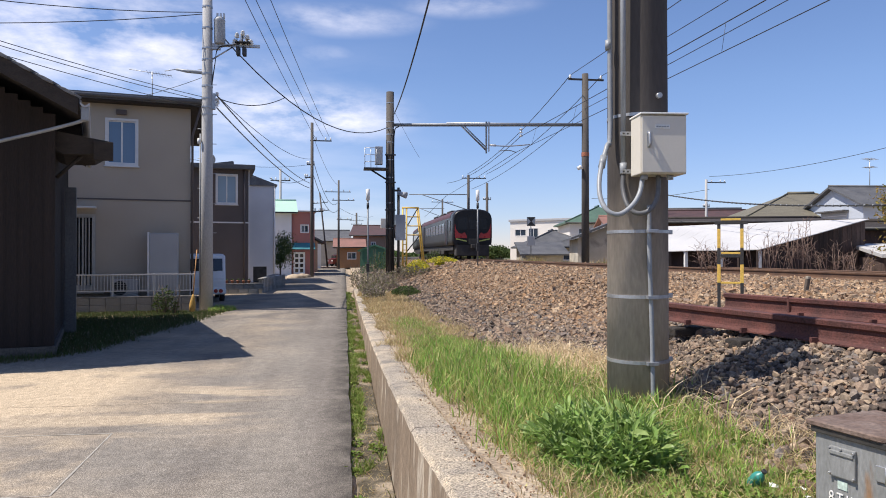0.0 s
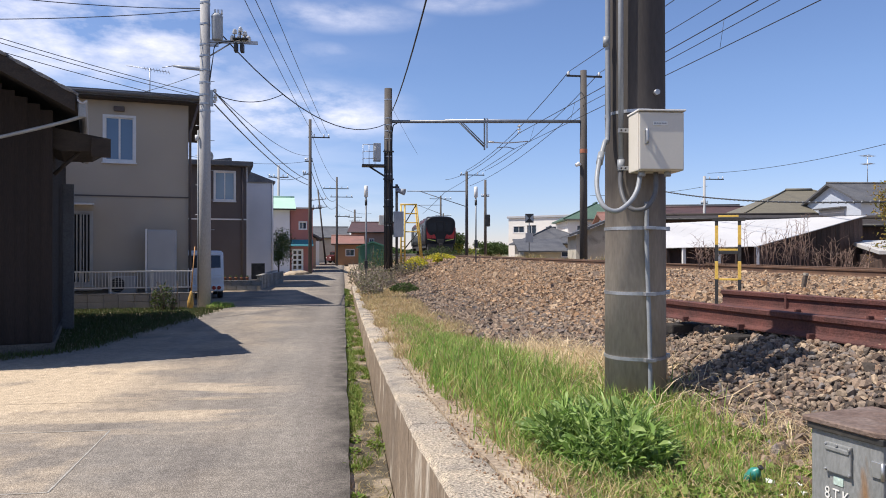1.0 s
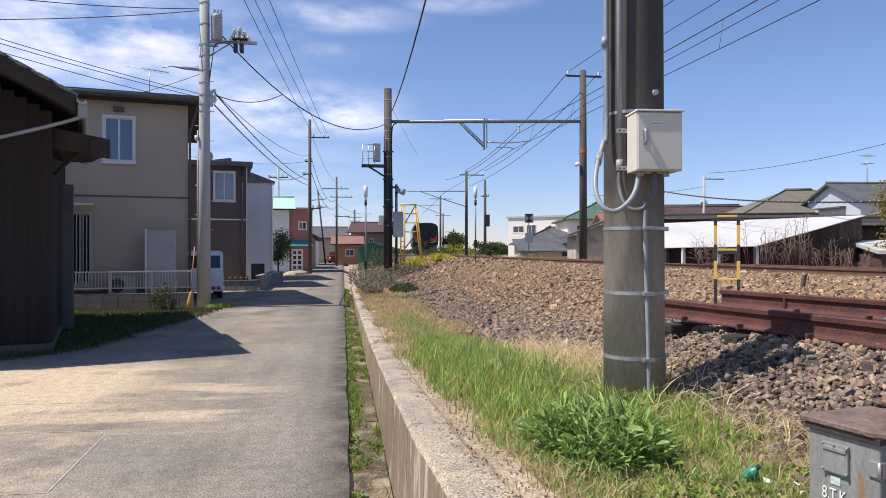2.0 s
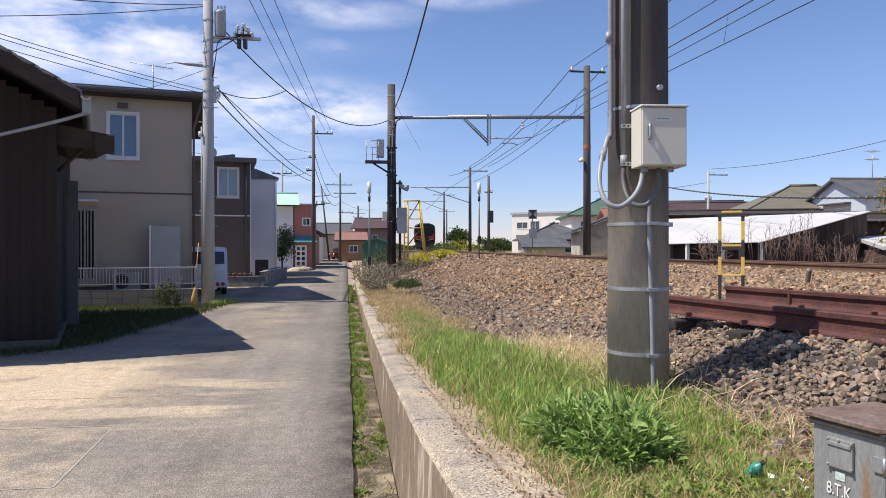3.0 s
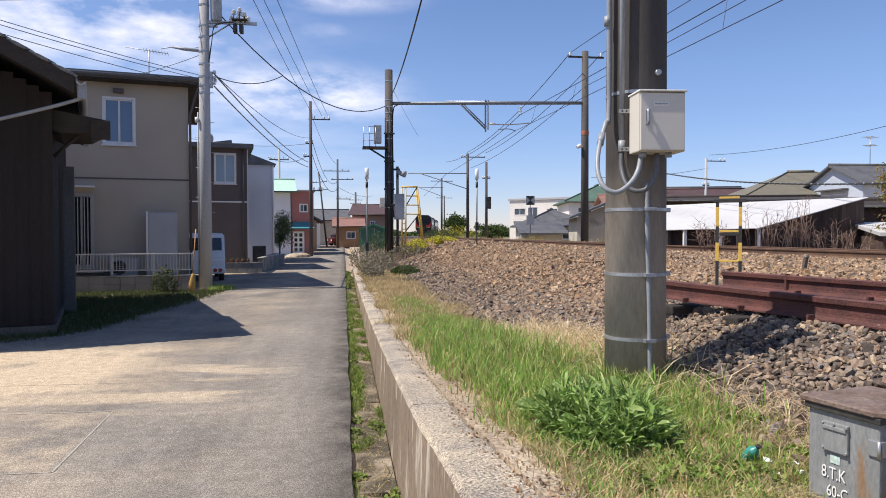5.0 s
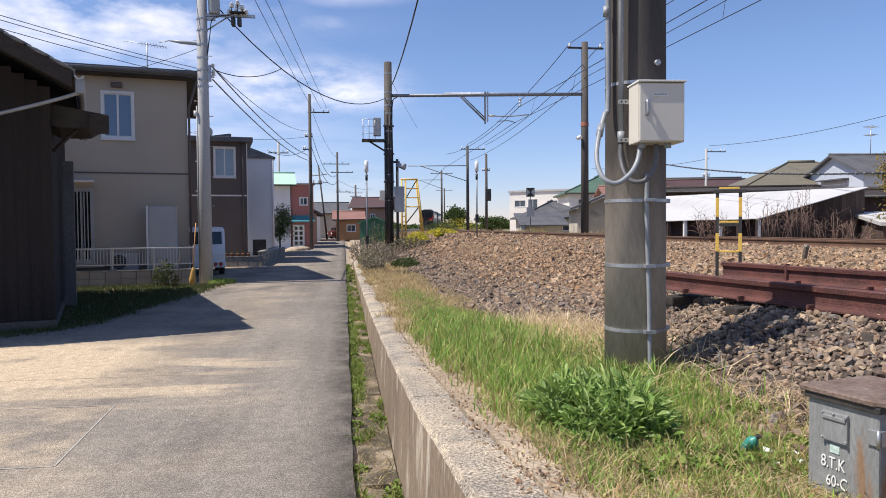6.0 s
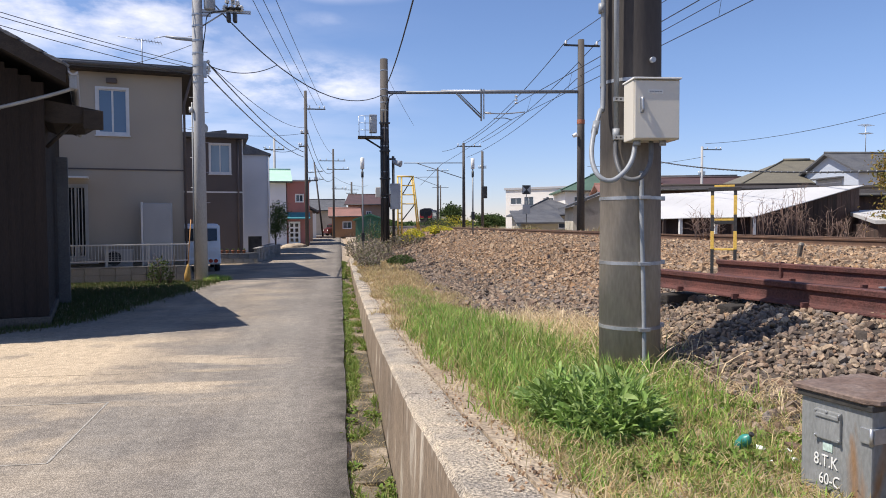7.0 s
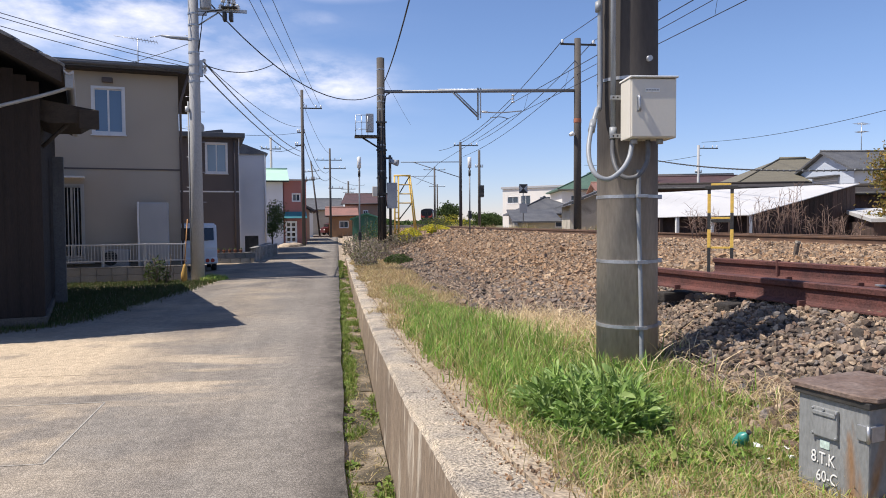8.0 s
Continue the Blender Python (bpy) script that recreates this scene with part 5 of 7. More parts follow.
line_pole(2.0, 120, 8.6, [(7.2, 1.2, 0.0), (6.6, 0.9, 0)], 0.2, "distant street utility pole")
line_pole(-5.2, 58, 8.6, [(7.6, 0.8, 0.0)], 0.12, "slim grey street pole behind the houses", POLE_GREY)
line_pole(30.9, 56.2, 7.6, [(7.3, 0.9, 0.9), (5.2, 0.3, 0)], 0.13, "distant slim street pole", POLE_GREY)
line_pole(16.2, 40.6, 4.6, [(4.2, 0.2, 0.3)], 0.13, "short dark pole beside the track")


def detector_post(x, y, top):
    z = float(land(x, y))
    p = thing("detector_post", pose(x, y, z), "slim steel post with a white cylinder on top", "railway post", "detector posts")
    h = top - z
    part("post", tube([(0, 0, -0.1), (0, 0, h - 0.45)], 0.035, 10), BEAM, p)
    part("head", tube([(0, 0, h - 0.5), (0, 0, h - 0.48), (0, 0, h - 0.02), (0, 0, h)], [0.05, 0.085, 0.085, 0.05], 16), PAINT_WHITE, p)
    part("collar", tube([(0, 0, h - 0.85), (0, 0, h - 0.6)], 0.055, 12), DARK_STEEL, p)
    part("clamp_box", box(-0.07, 0.07, -0.1, 0.05, 0.75, 1.1, bevel=0.01), DARK_STEEL, p)


detector_post(0.99, 30.2, 4.42)
detector_post(6.05, 31.4, 4.55)


def build_yellow_frame():
    f = thing("yellow_gauge_frame", pose(3.42, 41.9, float(land(3.9, 41.9))), "yellow painted steel ladder frame beside the track", "railway frame")
    h = 3.85
    for x in (0.05, 0.28):
        part("leg", tube([(x, 0, -0.2), (x, 0, h - 0.05)], 0.05, 8), YELLOW, f)
    for y in (0.0, 0.9):
        part("leg", tube([(1.42, y, -0.2), (1.18, y, 2.2), (0.98, y, h)], 0.045, 8), YELLOW, f)
    part("top_bar", tube([(0.0, 0, h), (1.02, 0, h)], 0.05, 8), YELLOW, f)
    for z in (2.2, 2.75, 3.3):
        part("rung", tube([(0.3, 0, z), (1.18 - 0.12 * (z - 2.2), 0, z)], 0.035, 8), YELLOW, f)
    for z in np.arange(0.3, 3.2, 0.33):
        part("rung", tube([(0.05, 0, float(z)), (0.28, 0, float(z))], 0.025, 6), YELLOW, f)
    part("brace", tube([(0.3, 0, 1.2), (1.05, 0, 2.15)], 0.035, 8), DARK_STEEL, f)
    part("brace", tube([(0.35, 0, 2.8), (0.95, 0, 3.8)], 0.03, 8), DARK_STEEL, f)


build_yellow_frame()


def build_board():
    s = thing("track_sign", pose(11.95, 43.8, float(land(11.95, 43.8))), "black and white crossed square sign on a post", "sign")
    h = 4.0 - float(land(11.95, 43.8))
    part("post", tube([(0, 0, -0.2), (0, 0, h - 0.05)], 0.035, 8), BEAM, s)
    board = part("board", box(-0.28, 0.28, -0.06, -0.04, h - 0.58, h, bevel=0.01), BLACK, s)
    tri = bmesh.new()
    for sx in (-1, 1):
        bm_prism(tri, [(sx * 0.26, -0.25), (sx * 0.26, 0.25), (sx * 0.03, 0.0)], lambda u, v, w: (u, -0.068 + w, h - 0.29 + v), 0.006)
    part("white_marking", tri, TANK, board)
    part("lower_board", box(-0.26, 0.26, -0.055, -0.04, h - 1.85, h - 1.25), GREY_PANEL, s)


build_board()

# wires
C0 = (8.85, 35.4, 6.92)
NEAR_CONTACT, NEAR_MESSENGER = (11.23, -12, 6.9), (11.14, -12, 7.85)
cable(C0, NEAR_CONTACT, 0.03, 0.010, "copper contact wire over the track")
cable((9.1, 35.4, 7.75), NEAR_MESSENGER, 0.12, 0.012, "messenger wire over the track")
cable(C0, (8.9, 61, 6.75), 0.05, 0.012, "copper contact wire over the track")
cable((9.1, 35.4, 7.75), (9.0, 61, 7.9), 0.5, 0.014, "messenger wire over the track")
cable((8.9, 61, 6.75), (11.3, 99, 6.9), 0.05, 0.016, "copper contact wire over the track")
for k in range(9):
    t = (k + 0.5) / 9
    p = Vector(C0).lerp(Vector(NEAR_CONTACT), t)
    q = Vector((9.1, 35.4, 7.75)).lerp(Vector(NEAR_MESSENGER), t) - Vector((0, 0, 0.48 * t * (1 - t)))
    cable(p, q, 0, 0.005, "thin dropper wire between overhead wires", 2)
for x, near_x in ((11.85, 13.28), (13.55, 14.98)):
    cable((x, 35.5, 11.1), (x - 1.0, 61, 8.75), 0.6, 0.016, "feeder wire between railway poles")
    cable((x, 35.5, 11.1), (near_x, -12, 11.1), 0.25, 0.013, "feeder wire between railway poles")
cable((12.6, 35.5, 9.3), (11.2, 61, 7.4), 0.5, 0.014, "feeder wire between railway poles")
cable((12.6, 35.5, 9.3), (13.9, -12, 9.3), 0.15, 0.012, "feeder wire between railway poles")
cable((2.42, 35.4, 8.6), (1.9, 4.3, 9.2), 0.9, 0.026, "thick black cable between railway poles", m=CABLE)
cable((2.3, 35.4, 9.3), (4.6, 43, 7.6), 0.1, 0.008)
cable((-3.6, 20.4, 7.95), (2.15, 35.4, 8.05), 1.25, 0.02, "black cable across the lane", m=CABLE)
for far_end, near_end in (
    ((-2.10, 49.70, 9.85), (-3.47, 20.40, 10.19)),
    ((-1.50, 49.70, 9.85), (-3.15, 20.40, 10.21)),
    ((-1.10, 49.70, 9.90), (-2.66, 20.40, 10.23))):
    cable(far_end, near_end, 0.12, 0.013, "power line along the lane")
for dz in (0.0, 0.35):
    cable((-3.6, 20.4, 6.1 - dz), (-2.45, 49.7, 6.6 - dz), 0.35, 0.022, "bundled telephone cable along the lane", m=BEAM)
cable((-3.5, 20.4, 6.0), (-2.05, 24.45, 6.99), 0.22, 0.014)
cable((-3.55, 20.3, 6.05), (-2.3, 49.7, 8.3), 0.5, 0.012)
cable((-2.4, 49.7, 7.9), (-9, 36, 6.6), 0.4, 0.012)
cable((-2.4, 49.7, 7.1), (-4.6, 44, 6.3), 0.4, 0.016)
cable((-2.2, 49.7, 7.2), (-0.7, 75.7, 6.4), 1.2, 0.022)
cable((-2.2, 49.7, 9.9), (-0.7, 75.7, 9.0), 0.6, 0.014)
cable((-2.2, 49.7, 8.2), (-0.5, 75.7, 7.5), 1.6, 0.02)
for z0, z1 in ((5.75, 5.65), (5.95, 5.82), (6.05, 5.92)):
    cable((-4.0, 20.4, z0), (-9.6, 13.2, z1 + 0.55), 0.12, 0.009)
cable((-4.0, 20.4, 8.45), (-14, 17, 8.2), 0.35, 0.012)
cable((-4.0, 20.4, 8.40), (-14, 17.6, 7.0), 0.25, 0.012)
cable((-4.0, 20.4, 6.6), (-9, 22.5, 5.95), 0.2, 0.008)
bundle = cable((16.39, 35.40, 4.93), (14.12, 13.00, 2.76), 0.37, 0.026, "black bundled cable strung beside the track", m=CABLE)
for k in range(3, 60):
    t = k / 60
    c = Vector((16.39, 35.40, 4.93)).lerp(Vector((14.12, 13.00, 2.76)), t) - Vector((0, 0, 4 * 0.37 * t * (1 - t)))
    part("cable_hanger", tube([c - Vector((0, 0, 0.035)), c + Vector((0, 0, 0.035))], 0.029, 6), BEAM, bundle)
cable((31.2, 56.2, 8.3), (33, 34, 8.4), 0.5, 0.014)
cable((31.2, 56.2, 7.2), (22, 60, 6.6), 0.3, 0.014)
cable((3.3, 82, 6.0), (-0.6, 75.8, 6.6), 0.4, 0.016)

# ---- train ----
TRAIN_SIDE = mat("dull_stainless_side", (0.055, 0.062, 0.06), (0.045, 0.05, 0.048), 0.4, 0.6, 30, 0.02, 0.3, 0.08)
TRAIN_FACE = mat("dark_train_face", (0.014, 0.014, 0.017), (0.011, 0.011, 0.013), 0.35, 1, 30, 0.0, spec=0.25)
TRAIN_SCREEN = mat("dark_windscreen", (0.012, 0.014, 0.02), (0.009, 0.011, 0.016), 0.2, 1, 30, 0.0, spec=0.25)
TRAIN_RED = mat("red_train_paint", (0.36, 0.022, 0.022), (0.30, 0.018, 0.018), 0.35, 1, 30, 0.0)
TRAIN_LIME = mat("lime_stripe", (0.42, 0.45, 0.12), (0.36, 0.4, 0.1), 0.4, 1, 30, 0.0)
TRAIN_ROOF = mat("train_roof", (0.085, 0.028, 0.032), (0.06, 0.028, 0.03), 0.6, 1, 30, 0.1)
UNDER = mat("underframe_grime", (0.05, 0.046, 0.042), (0.035, 0.032, 0.03), 0.85, 3, 30, 0.2)
# pale bluish base paints the sky's reflection into the side windows
TRAIN_GLASS = glass_mat("sky_painted_side_glass", (0.16, 0.21, 0.25), 0.12)
CAR = 20.4


def section(half, floor, side_top, roof):
    """The outline of the body across the train."""
    pts = [(half * 0.97, floor), (half, floor + 0.35), (half * 0.985, side_top)]
    for k in range(1, 6):
        a = k / 6 * math.pi / 2
        pts.append((half * 0.985 * math.cos(a) ** 0.6, side_top + (roof - side_top) * math.sin(a)))
    pts.append((0, roof))
    return pts + [(-x, z) for x, z in pts[-2::-1]]


def build_car(rear):
    c = thing("train_car", pose(0, 0, 0), "silver diesel train car with dark red-trimmed end", "train car", "train cars")
    half, floor, side_top, roof = 1.46, 1.02, 3.0, 3.62
    bm = bmesh.new()
    tail = [(0.0, 0.92, 0.95), (0.12, 0.97, 0.98), (0.4, 0.99, 0.995), (1.5, 1.0, 1.0)] if rear else [(0.25, 1.0, 1.0)]
    ys = tail + [(CAR - 0.25, 1.0, 1.0)]
    rings = [[bm.verts.new((x * k, y, floor + (z - floor) * kz)) for x, z in section(half, floor, side_top, roof)] for y, k, kz in ys]
    n = len(rings[0])
    for k, (r0, r1) in enumerate(zip(rings, rings[1:])):
        for i in range(n):
            face = bm.faces.new((r0[i], r0[(i + 1) % n], r1[(i + 1) % n], r1[i]))
            face.smooth, face.material_index = True, int(rear and k < 2)
    bm.faces.new(rings[0]).material_index = int(rear)
    bm.faces.new(rings[-1][::-1])
    bmesh.ops.recalc_face_normals(bm, faces=bm.faces)
    part("body", bm, TRAIN_SIDE, c).data.materials.append(TRAIN_FACE)
    cap = bmesh.new()
    bm_prism(cap, [(x * 1.006, z + 0.014) for x, z in section(half, floor, side_top, roof)[2:-2]], lambda u, v, w: (u, 1.2 + w, v), CAR - 1.6)
    part("roof", cap, TRAIN_ROOF, c, "dark red roof")
    for y in (5.0, 9.0, 13.5):
        part("roof_unit", box(-0.8, 0.8, y, y + 2.2, roof, roof + 0.16, bevel=0.06), UNDER, c)
    part("underframe", box(-1.3, 1.3, 0.9, CAR - 0.5, 0.62, floor - 0.01, bevel=0.03), UNDER, c)
    for k in range(5):
        part("equipment_case", box(-1.32, 1.32, 5.4 + k * 2.0, 6.9 + k * 2.0, 0.34, 0.66, bevel=0.04), UNDER, c)
    for s in (-1, 1):
        for k in range(7):
            y = 4.2 + k * 1.75
            part("side_window", box(s * half - 0.008, s * half + 0.012, y, y + 1.3, 1.95, 2.72, bevel=0.004), TRAIN_GLASS, c)
        for y in (2.4, 17.4):
            part("side_door", box(s * half - 0.008, s * half + 0.014, y, y + 0.85, 1.05, 2.9, bevel=0.004), TRAIN_FACE, c)
    for y in (3.2, CAR - 3.2):
        b = part("bogie", box(-1.05, 1.05, y - 1.5, y + 1.5, 0.35, 0.62, bevel=0.05), UNDER, c)
        for yy in (y - 1.05, y + 1.05):
            for s in (-1, 1):
                part("wheel", tube([(s * 0.50, yy, 0.43), (s * 0.62, yy, 0.43)], 0.43, 20), DARK_STEEL, b)
    if rear:
        face = bmesh.new()
        mask = [(-1.28, 1.5), (1.28, 1.5), (1.31, 2.0), (1.30, 2.88), (1.18, 3.14), (0.55, 3.38), (-0.55, 3.38), (-1.18, 3.14), (-1.30, 2.88), (-1.31, 2.0)]
        bm_prism(face, mask, lambda u, v, w: (u, -0.035 + w, v), 0.03)
        f = part("end_face", face, TRAIN_FACE, c, "black glossy end with a gangway door")
        for s in (-1, 1):
            part("windscreen", box(s * 0.72 - 0.33, s * 0.72 + 0.33, -0.05, -0.036, 2.1, 2.95, bevel=0.004), TRAIN_SCREEN, f)
            wing = bmesh.new()
            bm_prism(wing, [(s * 0.42, 1.50), (s * 1.27, 1.50), (s * 1.30, 2.02), (s * 1.29, 2.55), (s * 1.22, 2.15), (s * 1.02, 1.86), (s * 0.78, 1.80), (s * 0.60, 1.92), (s * 0.46, 1.70)], lambda u, v, w: (u, -0.047 + w, v), 0.011)
            part("red_wing", wing, TRAIN_RED, f)
            lime = bmesh.new()
            bm_prism(lime, [(s * 0.45, 1.24), (s * 1.22, 1.41), (s * 1.22, 1.49), (s * 0.45, 1.32)], lambda u, v, w: (u, -0.05 + w, v), 0.014)
            part("lime_stripe", lime, TRAIN_LIME, f)
            part("tail_light", tube([(s * 0.85, -0.06, 1.6), (s * 0.85, -0.04, 1.6)], 0.07, 12), RED_LENS, f)
            part("side_band", box(s * 1.40 - 0.02, s * 1.40 + 0.066, 0.30, 0.95, 1.5, 2.5, bevel=0.01), TRAIN_RED, c)
            part("cab_window", box(s * 1.46 - 0.008, s * 1.46 + 0.012, 1.05, 1.6, 2.0, 2.75, bevel=0.004), TRAIN_SCREEN, c)
            part("door_line", box(s * 1.46 - 0.008, s * 1.46 + 0.016, 3.3, 3.42, 1.05, 2.9, bevel=0.004), TRAIN_ROOF, c)
        door = part("gangway_door", box(-0.40, 0.40, -0.075, -0.036, 1.3, 3.08, bevel=0.015), TRAIN_FACE, f)
        part("door_window", box(-0.24, 0.24, -0.082, -0.075, 2.15, 2.85), TRAIN_SCREEN, door)
        part("skirt", box(-1.2, 1.2, 0.0, 0.9, 0.22, 1.24, bevel=0.08), UNDER, c)
        part("coupler", box(-0.16, 0.16, -0.35, 0.1, 0.78, 1.06, bevel=0.03), UNDER, c)
        part("coupler_box", box(-0.3, 0.3, -0.10, -0.03, 1.05, 1.45, bevel=0.02), UNDER, f)
    return c


cars = [build_car(True), build_car(False)]

# ---- far side of the track ----
WHITE_WALL = mat("white_render", (0.74, 0.71, 0.66), (0.66, 0.63, 0.58), 0.85, 0.4, 30, 0.1, contrast=0.06)
CREAM_WALL = mat("stained_cream_wall", (0.52, 0.48, 0.40), (0.40, 0.37, 0.30), 0.9, 0.8, 30, 0.2, contrast=0.15, stain=(0.22, 0.20, 0.17), stain_at=(0.55, 0.75), stain_scale=1.2)
# white siding toned down to blue: bluish shade painted into the wall colour
SHADED_SIDING = mat("shade_tinted_siding", (0.46, 0.50, 0.56), (0.40, 0.44, 0.50), 0.8, 0.6, 40, 0.1, contrast=0.08, stretch=(1, 1, 6))
OLIVE_TILE = mat("olive_roof_tile", (0.16, 0.145, 0.105), (0.125, 0.112, 0.083), 0.75, 1.5, 20, 0.3, stretch=(1, 6, 6))
BROWN_TILE = mat("red_brown_roof_tile", (0.085, 0.042, 0.04), (0.06, 0.034, 0.033), 0.7, 1.5, 20, 0.3)
GREY_TILE = mat("blue_grey_roof_tile", (0.075, 0.076, 0.08), (0.11, 0.11, 0.112), 0.65, 1.5, 20, 0.3)
GREEN_TILE = mat("green_roof_tile", (0.075, 0.135, 0.095), (0.06, 0.11, 0.08), 0.7, 1.5, 20, 0.3)
WHITE_SHEET = mat("white_metal_sheet", (0.56, 0.55, 0.535), (0.49, 0.48, 0.465), 0.5, 0.7, 30, 0.05, contrast=0.06, stain=(0.5, 0.46, 0.40), stain_at=(0.62, 0.8), stain_scale=0.8)
OLD_PLANK = mat("weathered_plank", (0.075, 0.045, 0.036), (0.04, 0.027, 0.022), 0.9, 1.5, 20, 0.4, stretch=(5, 5, 0.5), vary=0.5)
PINK = mat("dusty_pink_wall", (0.42, 0.17, 0.14), (0.36, 0.15, 0.13), 0.85, 0.6, 30, 0.1, contrast=0.1)
MINT = mat("mint_roof", (0.45, 0.66, 0.52), (0.40, 0.60, 0.47), 0.5, 0.7, 30, 0.05, contrast=0.06)
TEAL_AWNING = mat("teal_awning", (0.05, 0.24, 0.27), (0.04, 0.2, 0.23), 0.7, 1, 30, 0.1)
ORANGE_WALL = mat("orange_wall", (0.40, 0.21, 0.10), (0.34, 0.18, 0.085), 0.85, 0.6, 30, 0.1)
RED_ROOF = mat("faded_red_roof", (0.27, 0.13, 0.10), (0.21, 0.11, 0.085), 0.7, 0.8, 30, 0.2)
GREEN_SHEET = mat("green_sheet", (0.05, 0.17, 0.10), (0.04, 0.14, 0.085), 0.55, 0.7, 30, 0.05)
TAN_WALL = mat("tan_wall", (0.36, 0.23, 0.16), (0.30, 0.19, 0.13), 0.85, 0.6, 30, 0.1)
CAR_RED = mat("red_car_paint", (0.09, 0.009, 0.01), (0.07, 0.007, 0.008), 0.3, 1, 20, 0.0)


def house(name, m, wide, deep, eave, rise, wall_m, roof_m, label, roof="gable_x", windows=(), base=0.0, over=0.45, flat_z=0.25):
    """A house whose front faces -y. roof: gable_x (ridge along x), gable_y (ridge along y), hip, flat or shed (falls to the front)."""
    h = thing(name, m, label, "house")
    holes = [(x, x + w, z, z + t) for x, z, w, t in windows]
    part("wall", walled(bmesh.new(), 0, wide, base, eave, 0, 0.15, holes), wall_m, h)
    part("wall", box(0, 0.15, 0.15, deep - 0.15, base, eave), wall_m, h)
    part("wall", box(wide - 0.15, wide, 0.15, deep - 0.15, base, eave), wall_m, h)
    part("wall", box(0, wide, deep - 0.15, deep, base, eave), wall_m, h)
    for hole in holes:
        window(h, *hole, 0, WHITE_FRAME, GLASS, sill=False)
    bm, o = bmesh.new(), over
    if roof == "gable_x":
        bm_prism(bm, [(-o, eave - 0.1), (-o, eave + 0.02), (deep / 2, eave + rise), (deep + o, eave + 0.02), (deep + o, eave - 0.1), (deep / 2, eave + rise - 0.14)], lambda u, v, w: (-o + w, u, v), wide + 2 * o)
        for gx in (0, wide - 0.15):
            g = bmesh.new()
            bm_prism(g, [(0, eave), (deep, eave), (deep / 2, eave + rise - 0.15)], lambda u, v, w: (gx + w, u, v), 0.15)
            part("gable", g, wall_m, h)
        part("ridge", tube([(-o, deep / 2, eave + rise + 0.02), (wide + o, deep / 2, eave + rise + 0.02)], 0.09, 8), roof_m, h)
    elif roof == "gable_y":
        bm_prism(bm, [(-o, eave - 0.1), (-o, eave + 0.02), (wide / 2, eave + rise), (wide + o, eave + 0.02), (wide + o, eave - 0.1), (wide / 2, eave + rise - 0.14)], lambda u, v, w: (u, -o + w, v), deep + 2 * o)
        g = bmesh.new()
        bm_prism(g, [(0, eave), (wide, eave), (wide / 2, eave + rise - 0.15)], lambda u, v, w: (u, w, v), 0.15)
        part("gable", g, wall_m, h)
    elif roof == "hip":
        k = min(wide, deep) / 2
        pts = [(-o, -o), (wide + o, -o), (wide + o, deep + o), (-o, deep + o)]
        lo, hi = [bm.verts.new((x, y, eave - 0.08)) for x, y in pts], [bm.verts.new((x, y, eave + 0.05)) for x, y in pts]
        a, b = (bm.verts.new((k, deep / 2, eave + rise)), bm.verts.new((wide - k, deep / 2, eave + rise))) if wide > deep else (bm.verts.new((wide / 2, k, eave + rise)), bm.verts.new((wide / 2, deep - k + 0.01, eave + rise)))
        for i in range(4):
            bm.faces.new((lo[i], lo[(i + 1) % 4], hi[(i + 1) % 4], hi[i]))
        bm.faces.new(lo[::-1])
        if wide > deep:
            bm.faces.new((hi[0], hi[1], b, a)), bm.faces.new((hi[1], hi[2], b)), bm.faces.new((hi[2], hi[3], a, b)), bm.faces.new((hi[3], hi[0], a))
        else:
            bm.faces.new((hi[0], hi[1], a)), bm.faces.new((hi[1], hi[2], b, a)), bm.faces.new((hi[2], hi[3], b)), bm.faces.new((hi[3], hi[0], a, b))
        part("ridge", tube([a.co + Vector((0, 0, 0.05)), b.co + Vector((0, 0, 0.05))], 0.12, 8), roof_m, h)
        for corner, apex in ((0, a), (1, b)):
            part("hip_ridge", tube([Vector((*pts[corner], eave + 0.08)), apex.co + Vector((0, 0, 0.04))], 0.06, 6), roof_m, h)
    elif roof == "flat":
        bm_box(bm, -0.15, wide + 0.15, -0.15, deep + 0.15, eave, eave + flat_z, bevel=0.03)
    else:
        bm_prism(bm, [(-o, eave), (-o, eave + 0.1), (deep + o, eave + rise + 0.1), (deep + o, eave + rise)], lambda u, v, w: (-o + w, u, v), wide + 2 * o)
    bmesh.ops.recalc_face_normals(bm, faces=bm.faces)
    part("roof", bm, roof_m, h)
    if roof in ("gable_x", "hip"):
        part("eave_gutter", tube([(-o, -o - 0.05, eave - 0.03), (wide + o, -o - 0.05, eave - 0.03)], 0.055, 8), DARK_STEEL, h)
    return h


house("white_building", pose(18.6, 77.0, 0, 0, 0, -42), 7.6, 8, 5.25, 0, WHITE_WALL, GREY_PANEL, "white two-storey flat-roofed building", "flat",
      [(0.6, 3.6, 1.4, 0.8), (2.3, 3.2, 1.2, 1.3), (4.6, 3.4, 1.3, 0.9)])
house("white_building_wing", pose(23.0, 70.5, 0, 0, 0, -8), 3.5, 8, 4.6, 0.9, WHITE_WALL, GREY_TILE, "white plastered house with dark tiled roof", "gable_y", [(1.2, 2.6, 1.2, 1.3)])
house("green_roofed_house", pose(20.6, 62.0, 0, 0, 0, -10), 6.5, 8, 4.5, 1.7, WHITE_WALL, GREEN_TILE, "white house with a green tiled roof", "hip", [(0.8, 2.7, 1.3, 1.3), (3.2, 2.7, 1.3, 1.3)])
